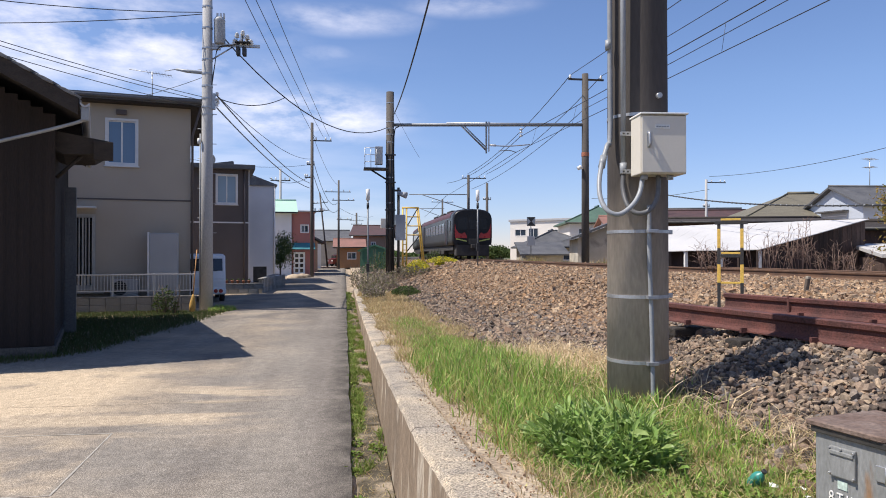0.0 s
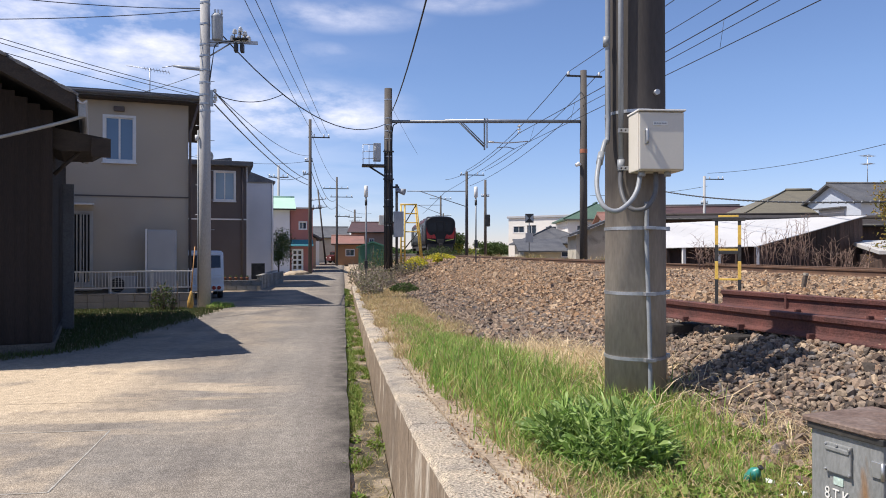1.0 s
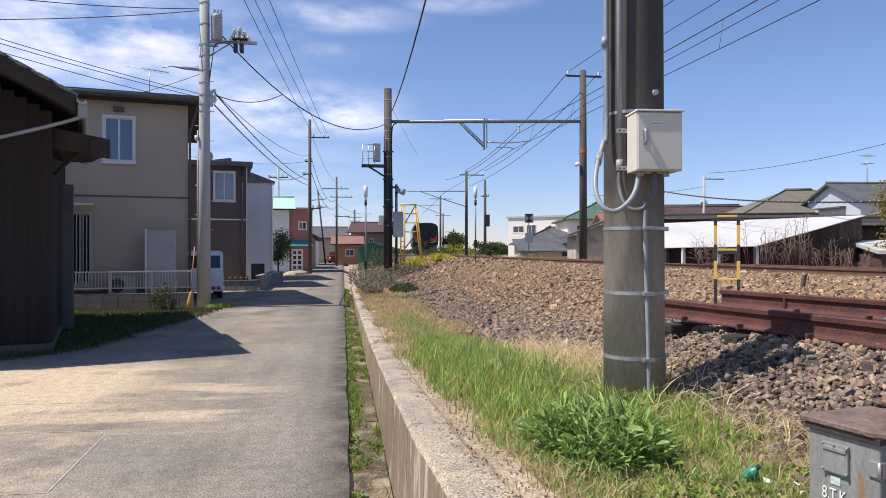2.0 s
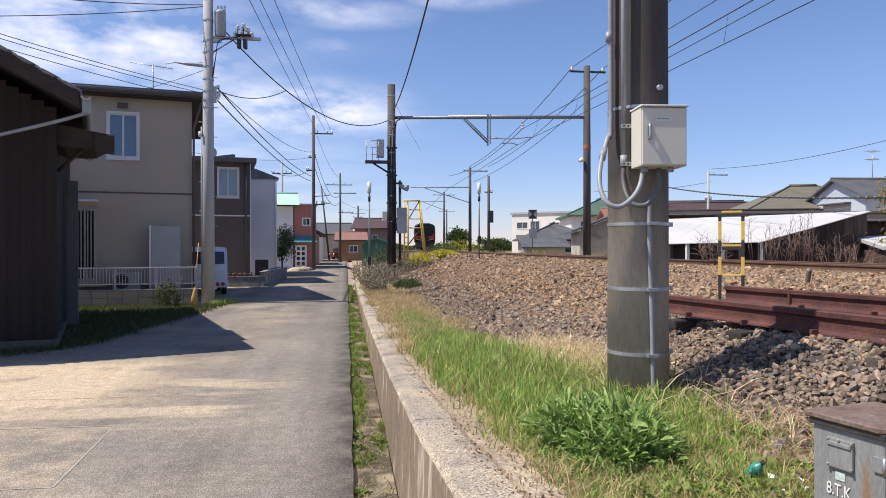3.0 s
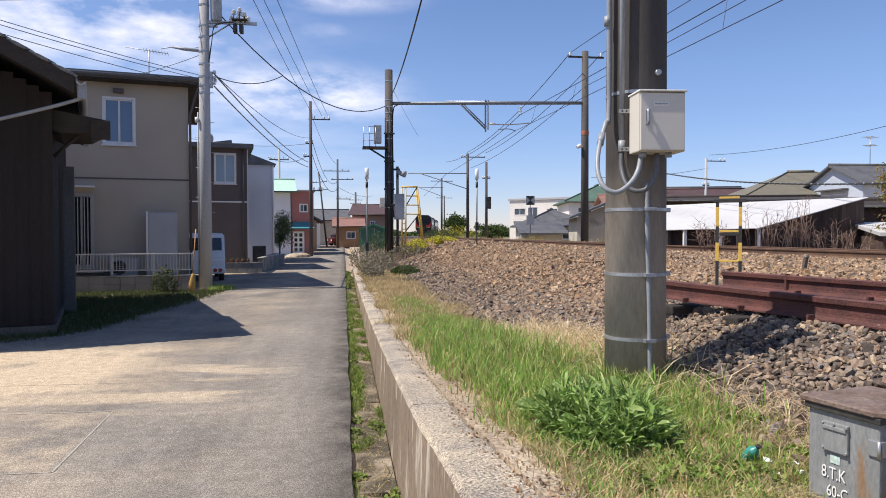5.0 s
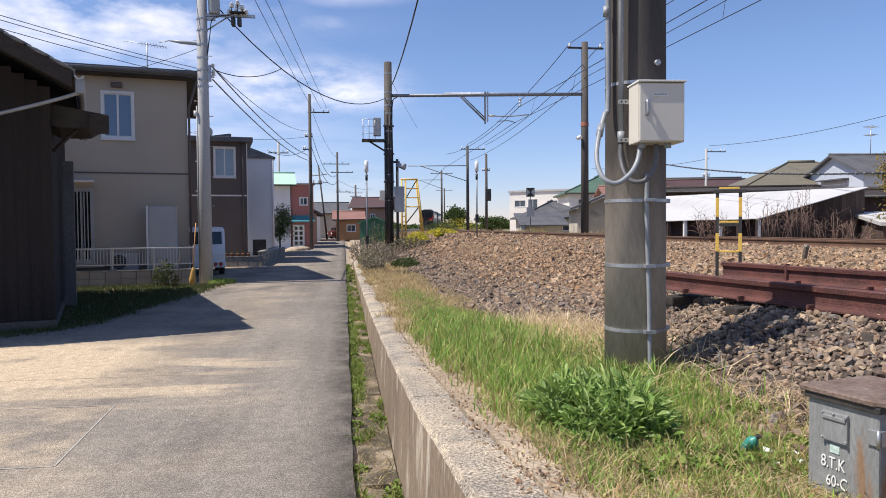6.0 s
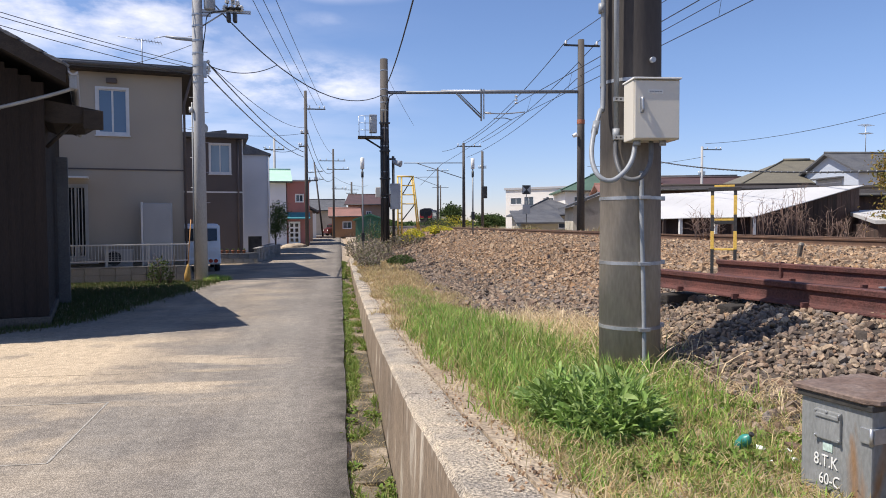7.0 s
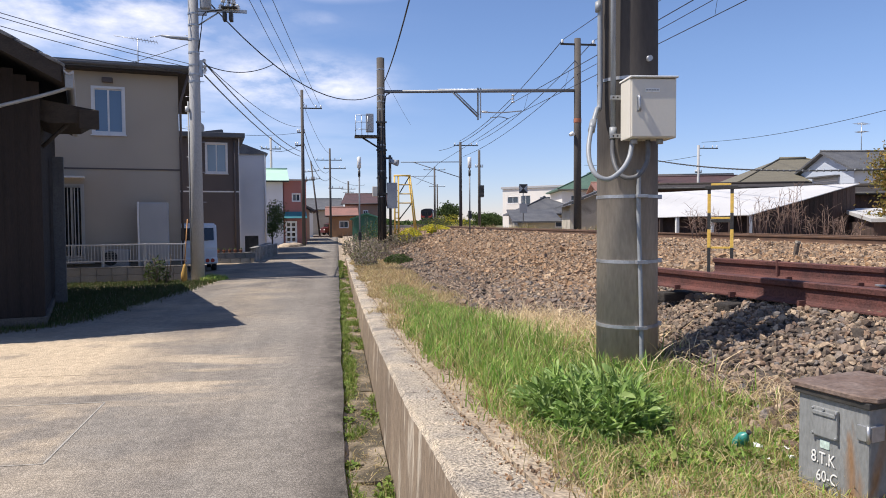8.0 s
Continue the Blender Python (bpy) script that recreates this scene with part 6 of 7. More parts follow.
house("red_roofed_annex", pose(22.0, 56, 0, 0, 0, -10), 5, 4, 4.0, 0.9, WHITE_WALL, RED_ROOF, "small white annex with a faded red roof", "gable_x", [(0.6, 2.6, 0.9, 1.0)])
house("grey_tiled_house", pose(13.8, 52.6, 0, 0, 0, -8), 5.2, 5.5, 2.15, 1.35, CREAM_WALL, GREY_TILE, "low house with a blue-grey tiled hipped roof", "hip", [(3.0, 1.1, 1.2, 0.7)])
house("lean_to_shed", pose(12.6, 47.5, 0, 0, 0, -8), 2.6, 3.2, 1.5, 0.9, CREAM_WALL, GREY_TILE, "lean-to shed with a grey tiled roof", "shed")
house("cream_storehouse", pose(13.9, 40.3, 0, 0, 0, -14), 4.8, 6.5, 2.55, 1.15, CREAM_WALL, GREY_TILE, "stained cream storehouse with a tiled gable roof", "gable_y")
house("brown_roofed_house", pose(26.6, 57.5, 0, 0, 0, -14), 8.5, 7, 4.4, 1.2, TAN_WALL, BROWN_TILE, "house with a red-brown tiled roof", "gable_x")
house("long_storehouse", pose(15.4, 34.4, 0, 0, 0, -16), 9.0, 5.0, 3.25, 0.3, OLD_PLANK, DARK_WOOD, "long dark storehouse with a low dark roof", "gable_x")
house("olive_roofed_house", pose(28.7, 46.0, 0, 0, 0, -14), 9.9, 8.0, 4.2, 2.0, TAN_WALL, OLIVE_TILE, "house with an olive tiled hipped roof", "hip", [(1.0, 2.6, 1.6, 1.2), (4.6, 2.6, 1.8, 1.3)])
wh = house("blue_white_house", pose(32.66, 40.0, 0, 0, 0, -4), 9.0, 6.0, 4.73, 1.45, SHADED_SIDING, GREY_TILE, "white house, walls tinted blue for shade, with a grey tiled gable roof", "gable_x", [(0.9, 2.9, 1.8, 1.1), (4.0, 2.9, 1.6, 1.1)], over=0.35)
end = part("end_window", box(-0.03, 0.0, 1.6, 4.2, 3.35, 4.35, bevel=0.01), GREY_PANEL, wh, "grey shuttered window in the gable end")
for k in range(4):
    part("shutter_rib", box(-0.045, -0.031, 1.62, 4.18, 3.48 + k * 0.22, 3.52 + k * 0.22), WHITE_FRAME, end)
part("end_hood", box(-0.45, 0.0, 1.4, 4.4, 4.42, 4.52, bevel=0.02), GREY_TILE, wh)
house("dark_roofed_house", pose(30.0, 62.5, 0, 0, 0, -14), 7.5, 5, 5.3, 0.75, TAN_WALL, GREY_TILE, "far house with a dark tiled roof", "gable_x")


def roof_antenna(x, y, z, h, rz):
    """A mast with two booms of thin rods."""
    a = thing("roof_antenna", pose(x, y, z, 0, 0, rz), "thin steel television antenna on a roof", "antenna", "roof antennas")
    part("mast", tube([(0, 0, -0.3), (0, 0, h)], 0.025, 6), STEEL, a)
    for level, half in ((h, 0.7), (h - 0.55, 0.45)):
        boom = part("boom", tube([(-half, 0, level), (half, 0, level)], 0.016, 6), STEEL, a)
        for k in range(6):
            u = -half + 2 * half * (k + 0.5) / 6
            part("element", tube([(u, -0.35, level), (u, 0.35, level)], 0.01, 5), STEEL, boom)


roof_antenna(35.6, 43.0, 6.1, 2.0, 30)
roof_antenna(27.5, 59.0, 5.4, 2.2, 10)


def build_metal_roof_shed():
    s = thing("metal_roofed_shed", pose(0, 0, 0), "low plank shed with a broad white sheet-metal roof", "shed")
    a, b, d, c = (8.9, 21.4, 1.68), (11.24, 17.6, 1.73), (15.75, 19.05, 2.67), (11.0, 24.6, 2.60)
    def on(u, v, lift=0.0):
        p = (1 - u) * (1 - v) * Vector(a) + u * (1 - v) * Vector(b) + u * v * Vector(d) + (1 - u) * v * Vector(c)
        return p + Vector((0, 0, lift))
    n = 14
    for k in range(n):  # one sheet beside the other, each with raised edges
        u0, u1 = k / n, (k + 1) / n
        bm = bmesh.new()
        prof = [(0.0, 0.0), (0.04, 0.003), (0.10, 0.0), (0.5, 0.002), (0.9, 0.0), (0.997, 0.0)]
        rows = [[bm.verts.new(on(u0 + (u1 - u0) * q, v, z + 0.004 * math.sin(9 * v + k))) for q, z in prof] for v in np.linspace(0, 1, 6)]
        low = [[bm.verts.new(on(u0 + (u1 - u0) * q, v, z - 0.02 + 0.004 * math.sin(9 * v + k))) for q, z in prof] for v in np.linspace(0, 1, 6)]
        for r0, r1 in zip(rows, rows[1:]):
            for i in range(len(prof) - 1):
                bm.faces.new((r0[i], r0[i + 1], r1[i + 1], r1[i]))
        for r0, r1 in zip(low, low[1:]):
            for i in range(len(prof) - 1):
                bm.faces.new((r0[i], r1[i], r1[i + 1], r0[i + 1]))
        for i in range(len(prof) - 1):
            bm.faces.new((rows[0][i], low[0][i], low[0][i + 1], rows[0][i + 1])), bm.faces.new((rows[-1][i], rows[-1][i + 1], low[-1][i + 1], low[-1][i]))
        for i in (0, -1):
            for k2 in range(5):
                bm.faces.new((rows[k2][i], rows[k2 + 1][i], low[k2 + 1][i], low[k2][i]))
        bmesh.ops.recalc_face_normals(bm, faces=bm.faces)
        part("roof_sheet", bm, WHITE_SHEET, s)
    # plank wall under the rising edge, and the open front under the low eave
    for k in range(22):
        v0, v1 = k / 22, (k + 0.94) / 22
        p0, p1 = on(0.985, v0), on(0.985, v1)
        bm = bmesh.new()
        q = [Vector((p0.x, p0.y, 0.35)), Vector((p1.x, p1.y, 0.35)), p1 - Vector((0, 0, 0.05)), p0 - Vector((0, 0, 0.05))]
        w = Vector((-0.02, 0.03, 0)) * (1 + (k % 3) * 0.6)
        lo, hi = [bm.verts.new(x) for x in q], [bm.verts.new(x + w) for x in q]
        bm.faces.new(lo), bm.faces.new(hi[::-1])
        for i in range(4):
            bm.faces.new((lo[i], hi[i], hi[(i + 1) % 4], lo[(i + 1) % 4]))
        bmesh.ops.recalc_face_normals(bm, faces=bm.faces)
        part("plank", bm, OLD_PLANK, s)
    for k in range(9):
        p = on(k / 8 * 0.98, 0.02)
        part("post", box(p.x - 0.045, p.x + 0.045, p.y - 0.045, p.y + 0.045, 0.35, p.z - 0.03), (PAINT_WHITE, OLD_PLANK)[k % 2], s)
    p0, p1 = on(0.0, 0.10), on(1.0, 0.10)
    bm = bmesh.new()
    q = [Vector((p0.x, p0.y, 0.35)), Vector((p1.x, p1.y, 0.35)), p1 - Vector((0, 0, 0.06)), p0 - Vector((0, 0, 0.06))]
    lo, hi = [bm.verts.new(x) for x in q], [bm.verts.new(x + Vector((0.05, 0.04, 0))) for x in q]
    bm.faces.new(lo), bm.faces.new(hi[::-1])
    for i in range(4):
        bm.faces.new((lo[i], hi[i], hi[(i + 1) % 4], lo[(i + 1) % 4]))
    bmesh.ops.recalc_face_normals(bm, faces=bm.faces)
    part("front_wall", bm, OLD_PLANK, s)


build_metal_roof_shed()
house("small_white_roof_shed", pose(14.75, 17.3, 0, 0, 0, -20), 3.5, 2.2, 1.5, 0.32, OLD_PLANK, WHITE_SHEET, "small plank shed with a white sheet-metal roof", "shed", over=0.1)

# ---- up the lane ----
pk = house("pink_house", pose(-3.89, 53.0, 0, 0, 0, 6), 1.65, 7, 4.75, 0, PINK, GREY_PANEL, "narrow dusty pink two-storey house", "flat", [(0.62, 3.2, 0.6, 0.6)], flat_z=0.12)
aw = bmesh.new()
bm_prism(aw, [(-0.9, 2.0), (0.0, 2.45), (0.0, 2.38), (-0.9, 1.93)], lambda u, v, w: (w, u, v), 1.65)
part("awning", aw, TEAL_AWNING, pk, "teal shop awning")
shop = part("lattice_door", box(0.1, 0.95, -0.08, -0.02, 0.1, 1.75), PAINT_WHITE, pk)
for i in range(4):
    for j in range(2):
        part("pane", box(0.22 + j * 0.36, 0.44 + j * 0.36, -0.095, -0.082, 0.25 + i * 0.37, 0.5 + i * 0.37), DARK_GLASS, shop)
mh = house("mint_roofed_house", pose(-8.0, 52.4, 0, 0, 0, 6), 4.1, 6, 4.7, 1.1, WHITE_SIDING, MINT, "white house with a mint green roof", "gable_x")
house("lane_house", pose(-7.0, 63, 0, 0, 0, 4), 4.6, 9, 2.7, 1.6, TAN_WALL, GREY_TILE, "old low house with a grey tiled roof", "gable_y", [(2.0, 0.9, 1.2, 1.0)])
house("lane_house", pose(-7.2, 78, 0, 0, 0, 4), 4.6, 10, 2.9, 1.5, WHITE_WALL, BROWN_TILE, "low white house with a brown tiled roof", "gable_y")
house("lane_house", pose(-8, 96, 0, 0, 0, 2), 8.5, 9, 3.4, 1.6, CREAM_WALL, GREY_TILE, "distant cream house with a grey roof", "gable_x")
house("orange_house", pose(-0.9, 80, 0, 0, 0, 0), 2.9, 6, 2.4, 1.0, ORANGE_WALL, RED_ROOF, "orange-walled house with a faded red roof", "gable_x", [(1.2, 1.0, 1.0, 0.8)])
house("tan_hall", pose(1.0, 86, 0, 0, 0, -6), 4.6, 10, 3.9, 1.4, TAN_WALL, BROWN_TILE, "long tan hall with a low brown roof", "gable_x", [(2.2, 2.2, 0.6, 0.9)])
house("green_shed", pose(1.25, 57, 0, 0, 0, -5), 2.3, 4, 1.9, 0.5, GREEN_SHEET, GREEN_SHEET, "dark green sheet-metal shed", "gable_y", over=0.2)


def build_red_car(x, y, rz, label):
    c = thing("red_car", pose(x, y, 0, 0, 0, rz), label, "car", "red cars")
    bm = bmesh.new()
    bm_prism(bm, [(0, 0.3), (0.0, 0.9), (0.5, 1.0), (0.8, 1.5), (2.4, 1.52), (2.9, 1.0), (3.3, 0.9), (3.35, 0.3)], lambda u, v, w: (-0.72 + w, u, v), 1.44)
    bmesh.ops.bevel(bm, geom=bm.edges[:], offset=0.05, segments=2, affect="EDGES")
    part("body", bm, CAR_RED, c)
    part("windscreen", box(-0.6, 0.6, 0.55, 0.66, 1.05, 1.42), DARK_GLASS, c)
    for s in (-1, 1):
        part("lamp", box(s * 0.55 - 0.12, s * 0.55 + 0.12, -0.02, 0.02, 0.65, 0.8), PAINT_WHITE, c)
        for yy in (0.65, 2.65):
            part("wheel", tube([(s * 0.66 - 0.08, yy, 0.28), (s * 0.66 + 0.08, yy, 0.28)], 0.28, 18), TYRE, c)


build_red_car(0.9, 112, 25, "small red car parked at the lane's bend")
build_red_car(-1.9, 92, -60, "dark red car parked across the lane")
for x, y in ((-3.2, 47.6), (-2.9, 48.6)):
    r = np.random.RandomState(int(y * 10))
    heap = bmesh.new()
    bmesh.ops.create_icosphere(heap, subdivisions=2, radius=0.5)
    for v in heap.verts:
        v.co = Vector((v.co.x * 1.3, v.co.y * 1.1, max(v.co.z, -0.1) * 0.5)) * r.uniform(0.9, 1.1)
    ob = tagged(part("sand_heap", heap, SOIL), "pale heap of sand beside the lane", "sand heap")
    ob.location = (x, y, 0.02)

house("dark_plank_shed", pose(16.15, 20.7, 0, 0, 0, -20), 6.0, 2.5, 2.45, 0.25, OLD_PLANK, DARK_WOOD, "dark weathered plank shed beside the white-roofed one", "gable_x", over=0.2)

# ---- trees and shrubs ----
BARK = mat("bark", (0.14, 0.105, 0.075), (0.09, 0.07, 0.055), 0.95, 4, 30, 0.6)
SHRUB_BROWN = island_mat("brown_twigs", [(0.248, 0.205, 0.174), (0.298, 0.248, 0.198), (0.198, 0.167, 0.136), (0.161, 0.167, 0.074), (0.298, 0.248, 0.186), (0.136, 0.167, 0.056)], 0.9, 10, 0.15)
SHRUB_GREEN = island_mat("shrub_leaves", [(0.043, 0.072, 0.022), (0.072, 0.108, 0.029), (0.058, 0.094, 0.022), (0.101, 0.137, 0.043)], 0.7, 10, 0.25)
RAPE = island_mat("yellow_blossom", [(0.72, 0.58, 0.03), (0.60, 0.52, 0.05), (0.30, 0.36, 0.06), (0.78, 0.66, 0.06)], 0.7, 10, 0.25)
AUTUMN = island_mat("orange_green_leaves", [(0.32, 0.20, 0.05), (0.22, 0.20, 0.05), (0.40, 0.25, 0.07), (0.14, 0.16, 0.04), (0.28, 0.15, 0.05)], 0.7, 10, 0.3)


def leaf_cards(centres, size, r):
    """Small pointed leaves (two triangles, folded) about given centres."""
    n = len(centres)
    d, e = r.normal(size=(n, 3)), r.normal(size=(n, 3))
    d /= np.linalg.norm(d, axis=1, keepdims=True)
    e = np.cross(d, e)
    e /= np.linalg.norm(e, axis=1, keepdims=True)
    s = size * r.uniform(0.6, 1.4, (n, 1))
    fold = np.cross(d, e) * s * 0.25
    v = np.stack([centres - d * s, centres + e * s * 0.45 + fold, centres + d * s, centres - e * s * 0.45 + fold], 1)
    f = np.array([(0, 1, 2), (0, 2, 3)])[None] + 4 * np.arange(n)[:, None, None]
    return v.reshape(-1, 3), f.reshape(-1, 3)


def tree(x, y, height, spread, seed, material, label, leaves=2600, size=0.10, trunk=0.12, low=0.3, name="tree"):
    r = np.random.RandomState(seed)
    z = float(land(x, y))
    t = thing(name, pose(x, y, z), label, "tree" if name == "tree" else "shrub")
    bm = bmesh.new()
    bm_tube(bm, [(0, 0, -0.1), (0.03, 0.02, height * low), (0.0, 0.05, height * 0.7)], [trunk, trunk * 0.75, trunk * 0.3], 8)
    tips = []
    for k in range(9):
        a, h0 = r.uniform(0, math.tau), height * r.uniform(low * 0.7, 0.65)
        tip = np.array([math.cos(a) * spread * r.uniform(0.45, 0.9), math.sin(a) * spread * r.uniform(0.45, 0.9), h0 + height * r.uniform(0.12, 0.35)])
        bm_tube(bm, [(0, 0, h0), tuple(tip * [0.5, 0.5, 1] + [0, 0, -0.1 * height * 0.3]), tuple(tip)], [trunk * 0.4, trunk * 0.25, trunk * 0.1], 6)
        tips += [tip, tip * [0.55, 0.55, 1.0]]
    part("trunk", bm, BARK, t)
    tips.append(np.array([0, 0, height * 0.88]))
    tips = np.array(tips)
    pick = tips[r.randint(0, len(tips), leaves)]
    c = pick + r.normal(size=(leaves, 3)) * np.array([spread * 0.24, spread * 0.24, height * 0.09])
    v, f = leaf_cards(c, size, r)
    raw_mesh("crown", v, f, material, kind="", parent=t)
    return t


def shrub(x, y, rx, ry, h, seed, material, label, leaves=1500, size=0.06, name="shrub"):
    """A low thicket: thin stems and small leaves."""
    r = np.random.RandomState(seed)
    z = float(land(x, y))
    s = thing(name, pose(x, y, z), label, "shrub")
    bm = bmesh.new()
    for k in range(26):
        a, q = r.uniform(0, math.tau), math.sqrt(r.rand())
        p = Vector((math.cos(a) * rx * q, math.sin(a) * ry * q, 0))
        bm_tube(bm, [p * 0.8 + Vector((0, 0, -0.05)), p + Vector((r.normal(0, 0.05), 0, h * 0.5)), p * 1.1 + Vector((r.normal(0, 0.12), r.normal(0, 0.1), h * r.uniform(0.7, 1.15)))], [0.012, 0.008, 0.004], 4)
    part("brushwood", bm, BARK, s, kind="stuff")
    a, q = r.uniform(0, math.tau, leaves), np.sqrt(r.rand(leaves))
    c = np.stack([np.cos(a) * rx * q, np.sin(a) * ry * q, h * r.rand(leaves) ** 0.8 * (1.05 - 0.55 * q ** 2)], -1)
    v, f = leaf_cards(c, size, r)
    raw_mesh("foliage", v, f, material, kind="", parent=s)
    return s


for i, (x, y, rx, ry, h, m, lab) in enumerate([
        (1.2, 27.5, 0.7, 1.6, 0.62, SHRUB_BROWN, "brown leafless thicket beside the wall"), (1.6, 30.5, 0.7, 1.8, 0.78, SHRUB_BROWN, "brown thicket at the pole's foot"),
        (1.1, 32.5, 0.9, 2.0, 1.0, SHRUB_BROWN, "brown leafless thicket beside the lane"), (2.1, 24.0, 0.5, 0.9, 0.34, SHRUB_GREEN, "low green shrub on the bank"),
        (2.3, 40.0, 1.4, 3, 1.6, SHRUB_GREEN, "tall green weeds beside the pole"), (0.95, 23.5, 0.4, 1.5, 0.5, SHRUB_BROWN, "dry thicket on the wall"),
        (3.4, 35.0, 1.2, 1.0, 0.6, SHRUB_BROWN, "dry brown weeds on the bank"),
        (-4.75, 19.5, 0.35, 0.25, 0.75, SHRUB_GREEN, "dark green weed by the block wall")]):
    shrub(x, y, rx, ry, h, 200 + i, m, lab, 1100 if rx > 0.37 else 240, 0.05)
for i, (x, y, rx, ry, h) in enumerate([(3.95, 37.6, 0.65, 0.6, 0.72), (5.2, 38.2, 0.28, 0.4, 0.55), (6.3, 45, 1.0, 0.9, 0.45), (8.0, 57, 1.5, 1.2, 0.95), (10.8, 66, 2.2, 1.2, 1.3)]):
    shrub(x, y, rx, ry, h, 300 + i, RAPE if i < 3 else (RAPE, SHRUB_GREEN)[i % 2], "yellow-flowering rape plants beside the track", 1300, 0.05, "rape_plants")
tree(12.8, 80, 3.1, 1.2, 401, SHRUB_GREEN, "bushy green tree beside the track", 3200, 0.16)
tree(19.0, 90, 2.0, 1.5, 402, SHRUB_GREEN, "dense green tree beside houses", 3200, 0.16, low=0.1)
tree(21.0, 92, 2.2, 1.6, 403, SHRUB_GREEN, "dense green tree beside houses", 3200, 0.16, low=0.1)
tree(15.35, 17.0, 3.0, 0.8, 404, AUTUMN, "small tree with orange-green leaves", 5200, 0.055, 0.07)
tree(-4.0, 44.5, 2.9, 0.95, 405, SHRUB_GREEN, "small garden tree in front of a house", 2000, 0.07, 0.06)
TWIG = mat("red_brown_twigs", (0.20, 0.12, 0.09), (0.30, 0.21, 0.16), 0.9, 6, 40, 0.2)


def twig_bush(x, y, wide, h, seed):
    """A leafless bush: upright stems, each forking into thin twigs."""
    r = np.random.RandomState(seed)
    b = thing("bare_bush", pose(x, y, float(land(x, y))), "leafless red-brown bush in front of the shed", "shrub", "bare bushes")
    for k in range(16):
        bm = bmesh.new()
        foot = Vector((r.uniform(-wide, wide), r.uniform(-0.25, 0.25), 0))
        tip = foot * 1.25 + Vector((r.normal(0, 0.12), r.normal(0, 0.1), h * r.uniform(0.5, 1.1)))
        mid = foot.lerp(tip, 0.5) + Vector((r.normal(0, 0.05), 0, 0))
        bm_tube(bm, [foot - Vector((0, 0, 0.05)), mid, tip], [0.009, 0.006, 0.003], 5)
        for q in range(9):
            t = r.uniform(0.3, 1.0)
            p = foot.lerp(mid, t * 2) if t < 0.5 else mid.lerp(tip, t * 2 - 1)
            w = Vector((r.normal(0, 0.13), r.normal(0, 0.1), r.uniform(0.02, 0.22)))
            bm_tube(bm, [p, p + w * 0.5 + Vector((0, 0, 0.02)), p + w], [0.0045, 0.0035, 0.002], 4)
        part("stem", bm, TWIG, b)


for i, (x, y, wide, h) in enumerate([(10.9, 16.6, 0.45, 1.25), (11.6, 16.4, 0.4, 1.35), (12.6, 16.3, 0.45, 0.95), (13.6, 16.8, 0.5, 1.05), (9.6, 16.9, 0.4, 0.8)]):
    twig_bush(x, y, wide, h, 410 + i)


def far_woods():
    """Low wooded hills along the horizon and the roofs' far rim."""
    r = np.random.RandomState(77)
    n = 26000
    a = r.uniform(-1.2, 1.3, n)
    d = r.uniform(260, 330, n)
    x, y = np.sin(a) * d, np.cos(a) * d
    top = 1.6 + 1.2 * np.sin(a * 9) + 1.0 * np.sin(a * 23 + 1) + 0.8 * np.sin(a * 51)
    z = r.rand(n) * np.maximum(top, 1.0)
    v, f = leaf_cards(np.stack([x, y, z], -1), 1.1, r)
    raw_mesh("far_woods", v, f, SHRUB_GREEN, "distant dark green belt of trees", "woods", "stuff")


far_woods()


def left_verge():
    r = np.random.RandomState(31)
    n = 52000
    xs, ys = r.uniform(-7.6, -2.9, n), r.uniform(10.9, 20.2, n)
    edge = np.interp(ys, [10.9, 11.1, 12.2, 14.8, 17.4, 20.2], [-5.0, -4.65, -4.1, -3.8, -3.45, -3.35])
    k = xs < edge + r.normal(0, 0.1, n)
    xs, ys = xs[k], ys[k]
    return xs, ys, r

# ---- ballast, grass and weeds ----


def scatter(n, x0, x1, y0, y1, seed):
    r = np.random.RandomState(seed)
    return r.uniform(x0, x1, n), r.uniform(y0, y1, n), r


ICO = bmesh.new()
bmesh.ops.create_icosphere(ICO, subdivisions=1, radius=0.5)
ICO_VERTS = np.array([v.co[:] for v in ICO.verts])
ICO_FACES = np.array([[v.index for v in f.verts] for f in ICO.faces])
ICO.free()
CUBE_VERTS = np.array([(x, y, z) for x in (-1, 1) for y in (-1, 1) for z in (-1, 1)], float) * 0.42
CUBE_FACES = np.array([(0, 1, 3, 2), (4, 6, 7, 5), (0, 4, 5, 1), (2, 3, 7, 6), (0, 2, 6, 4), (1, 5, 7, 3)])


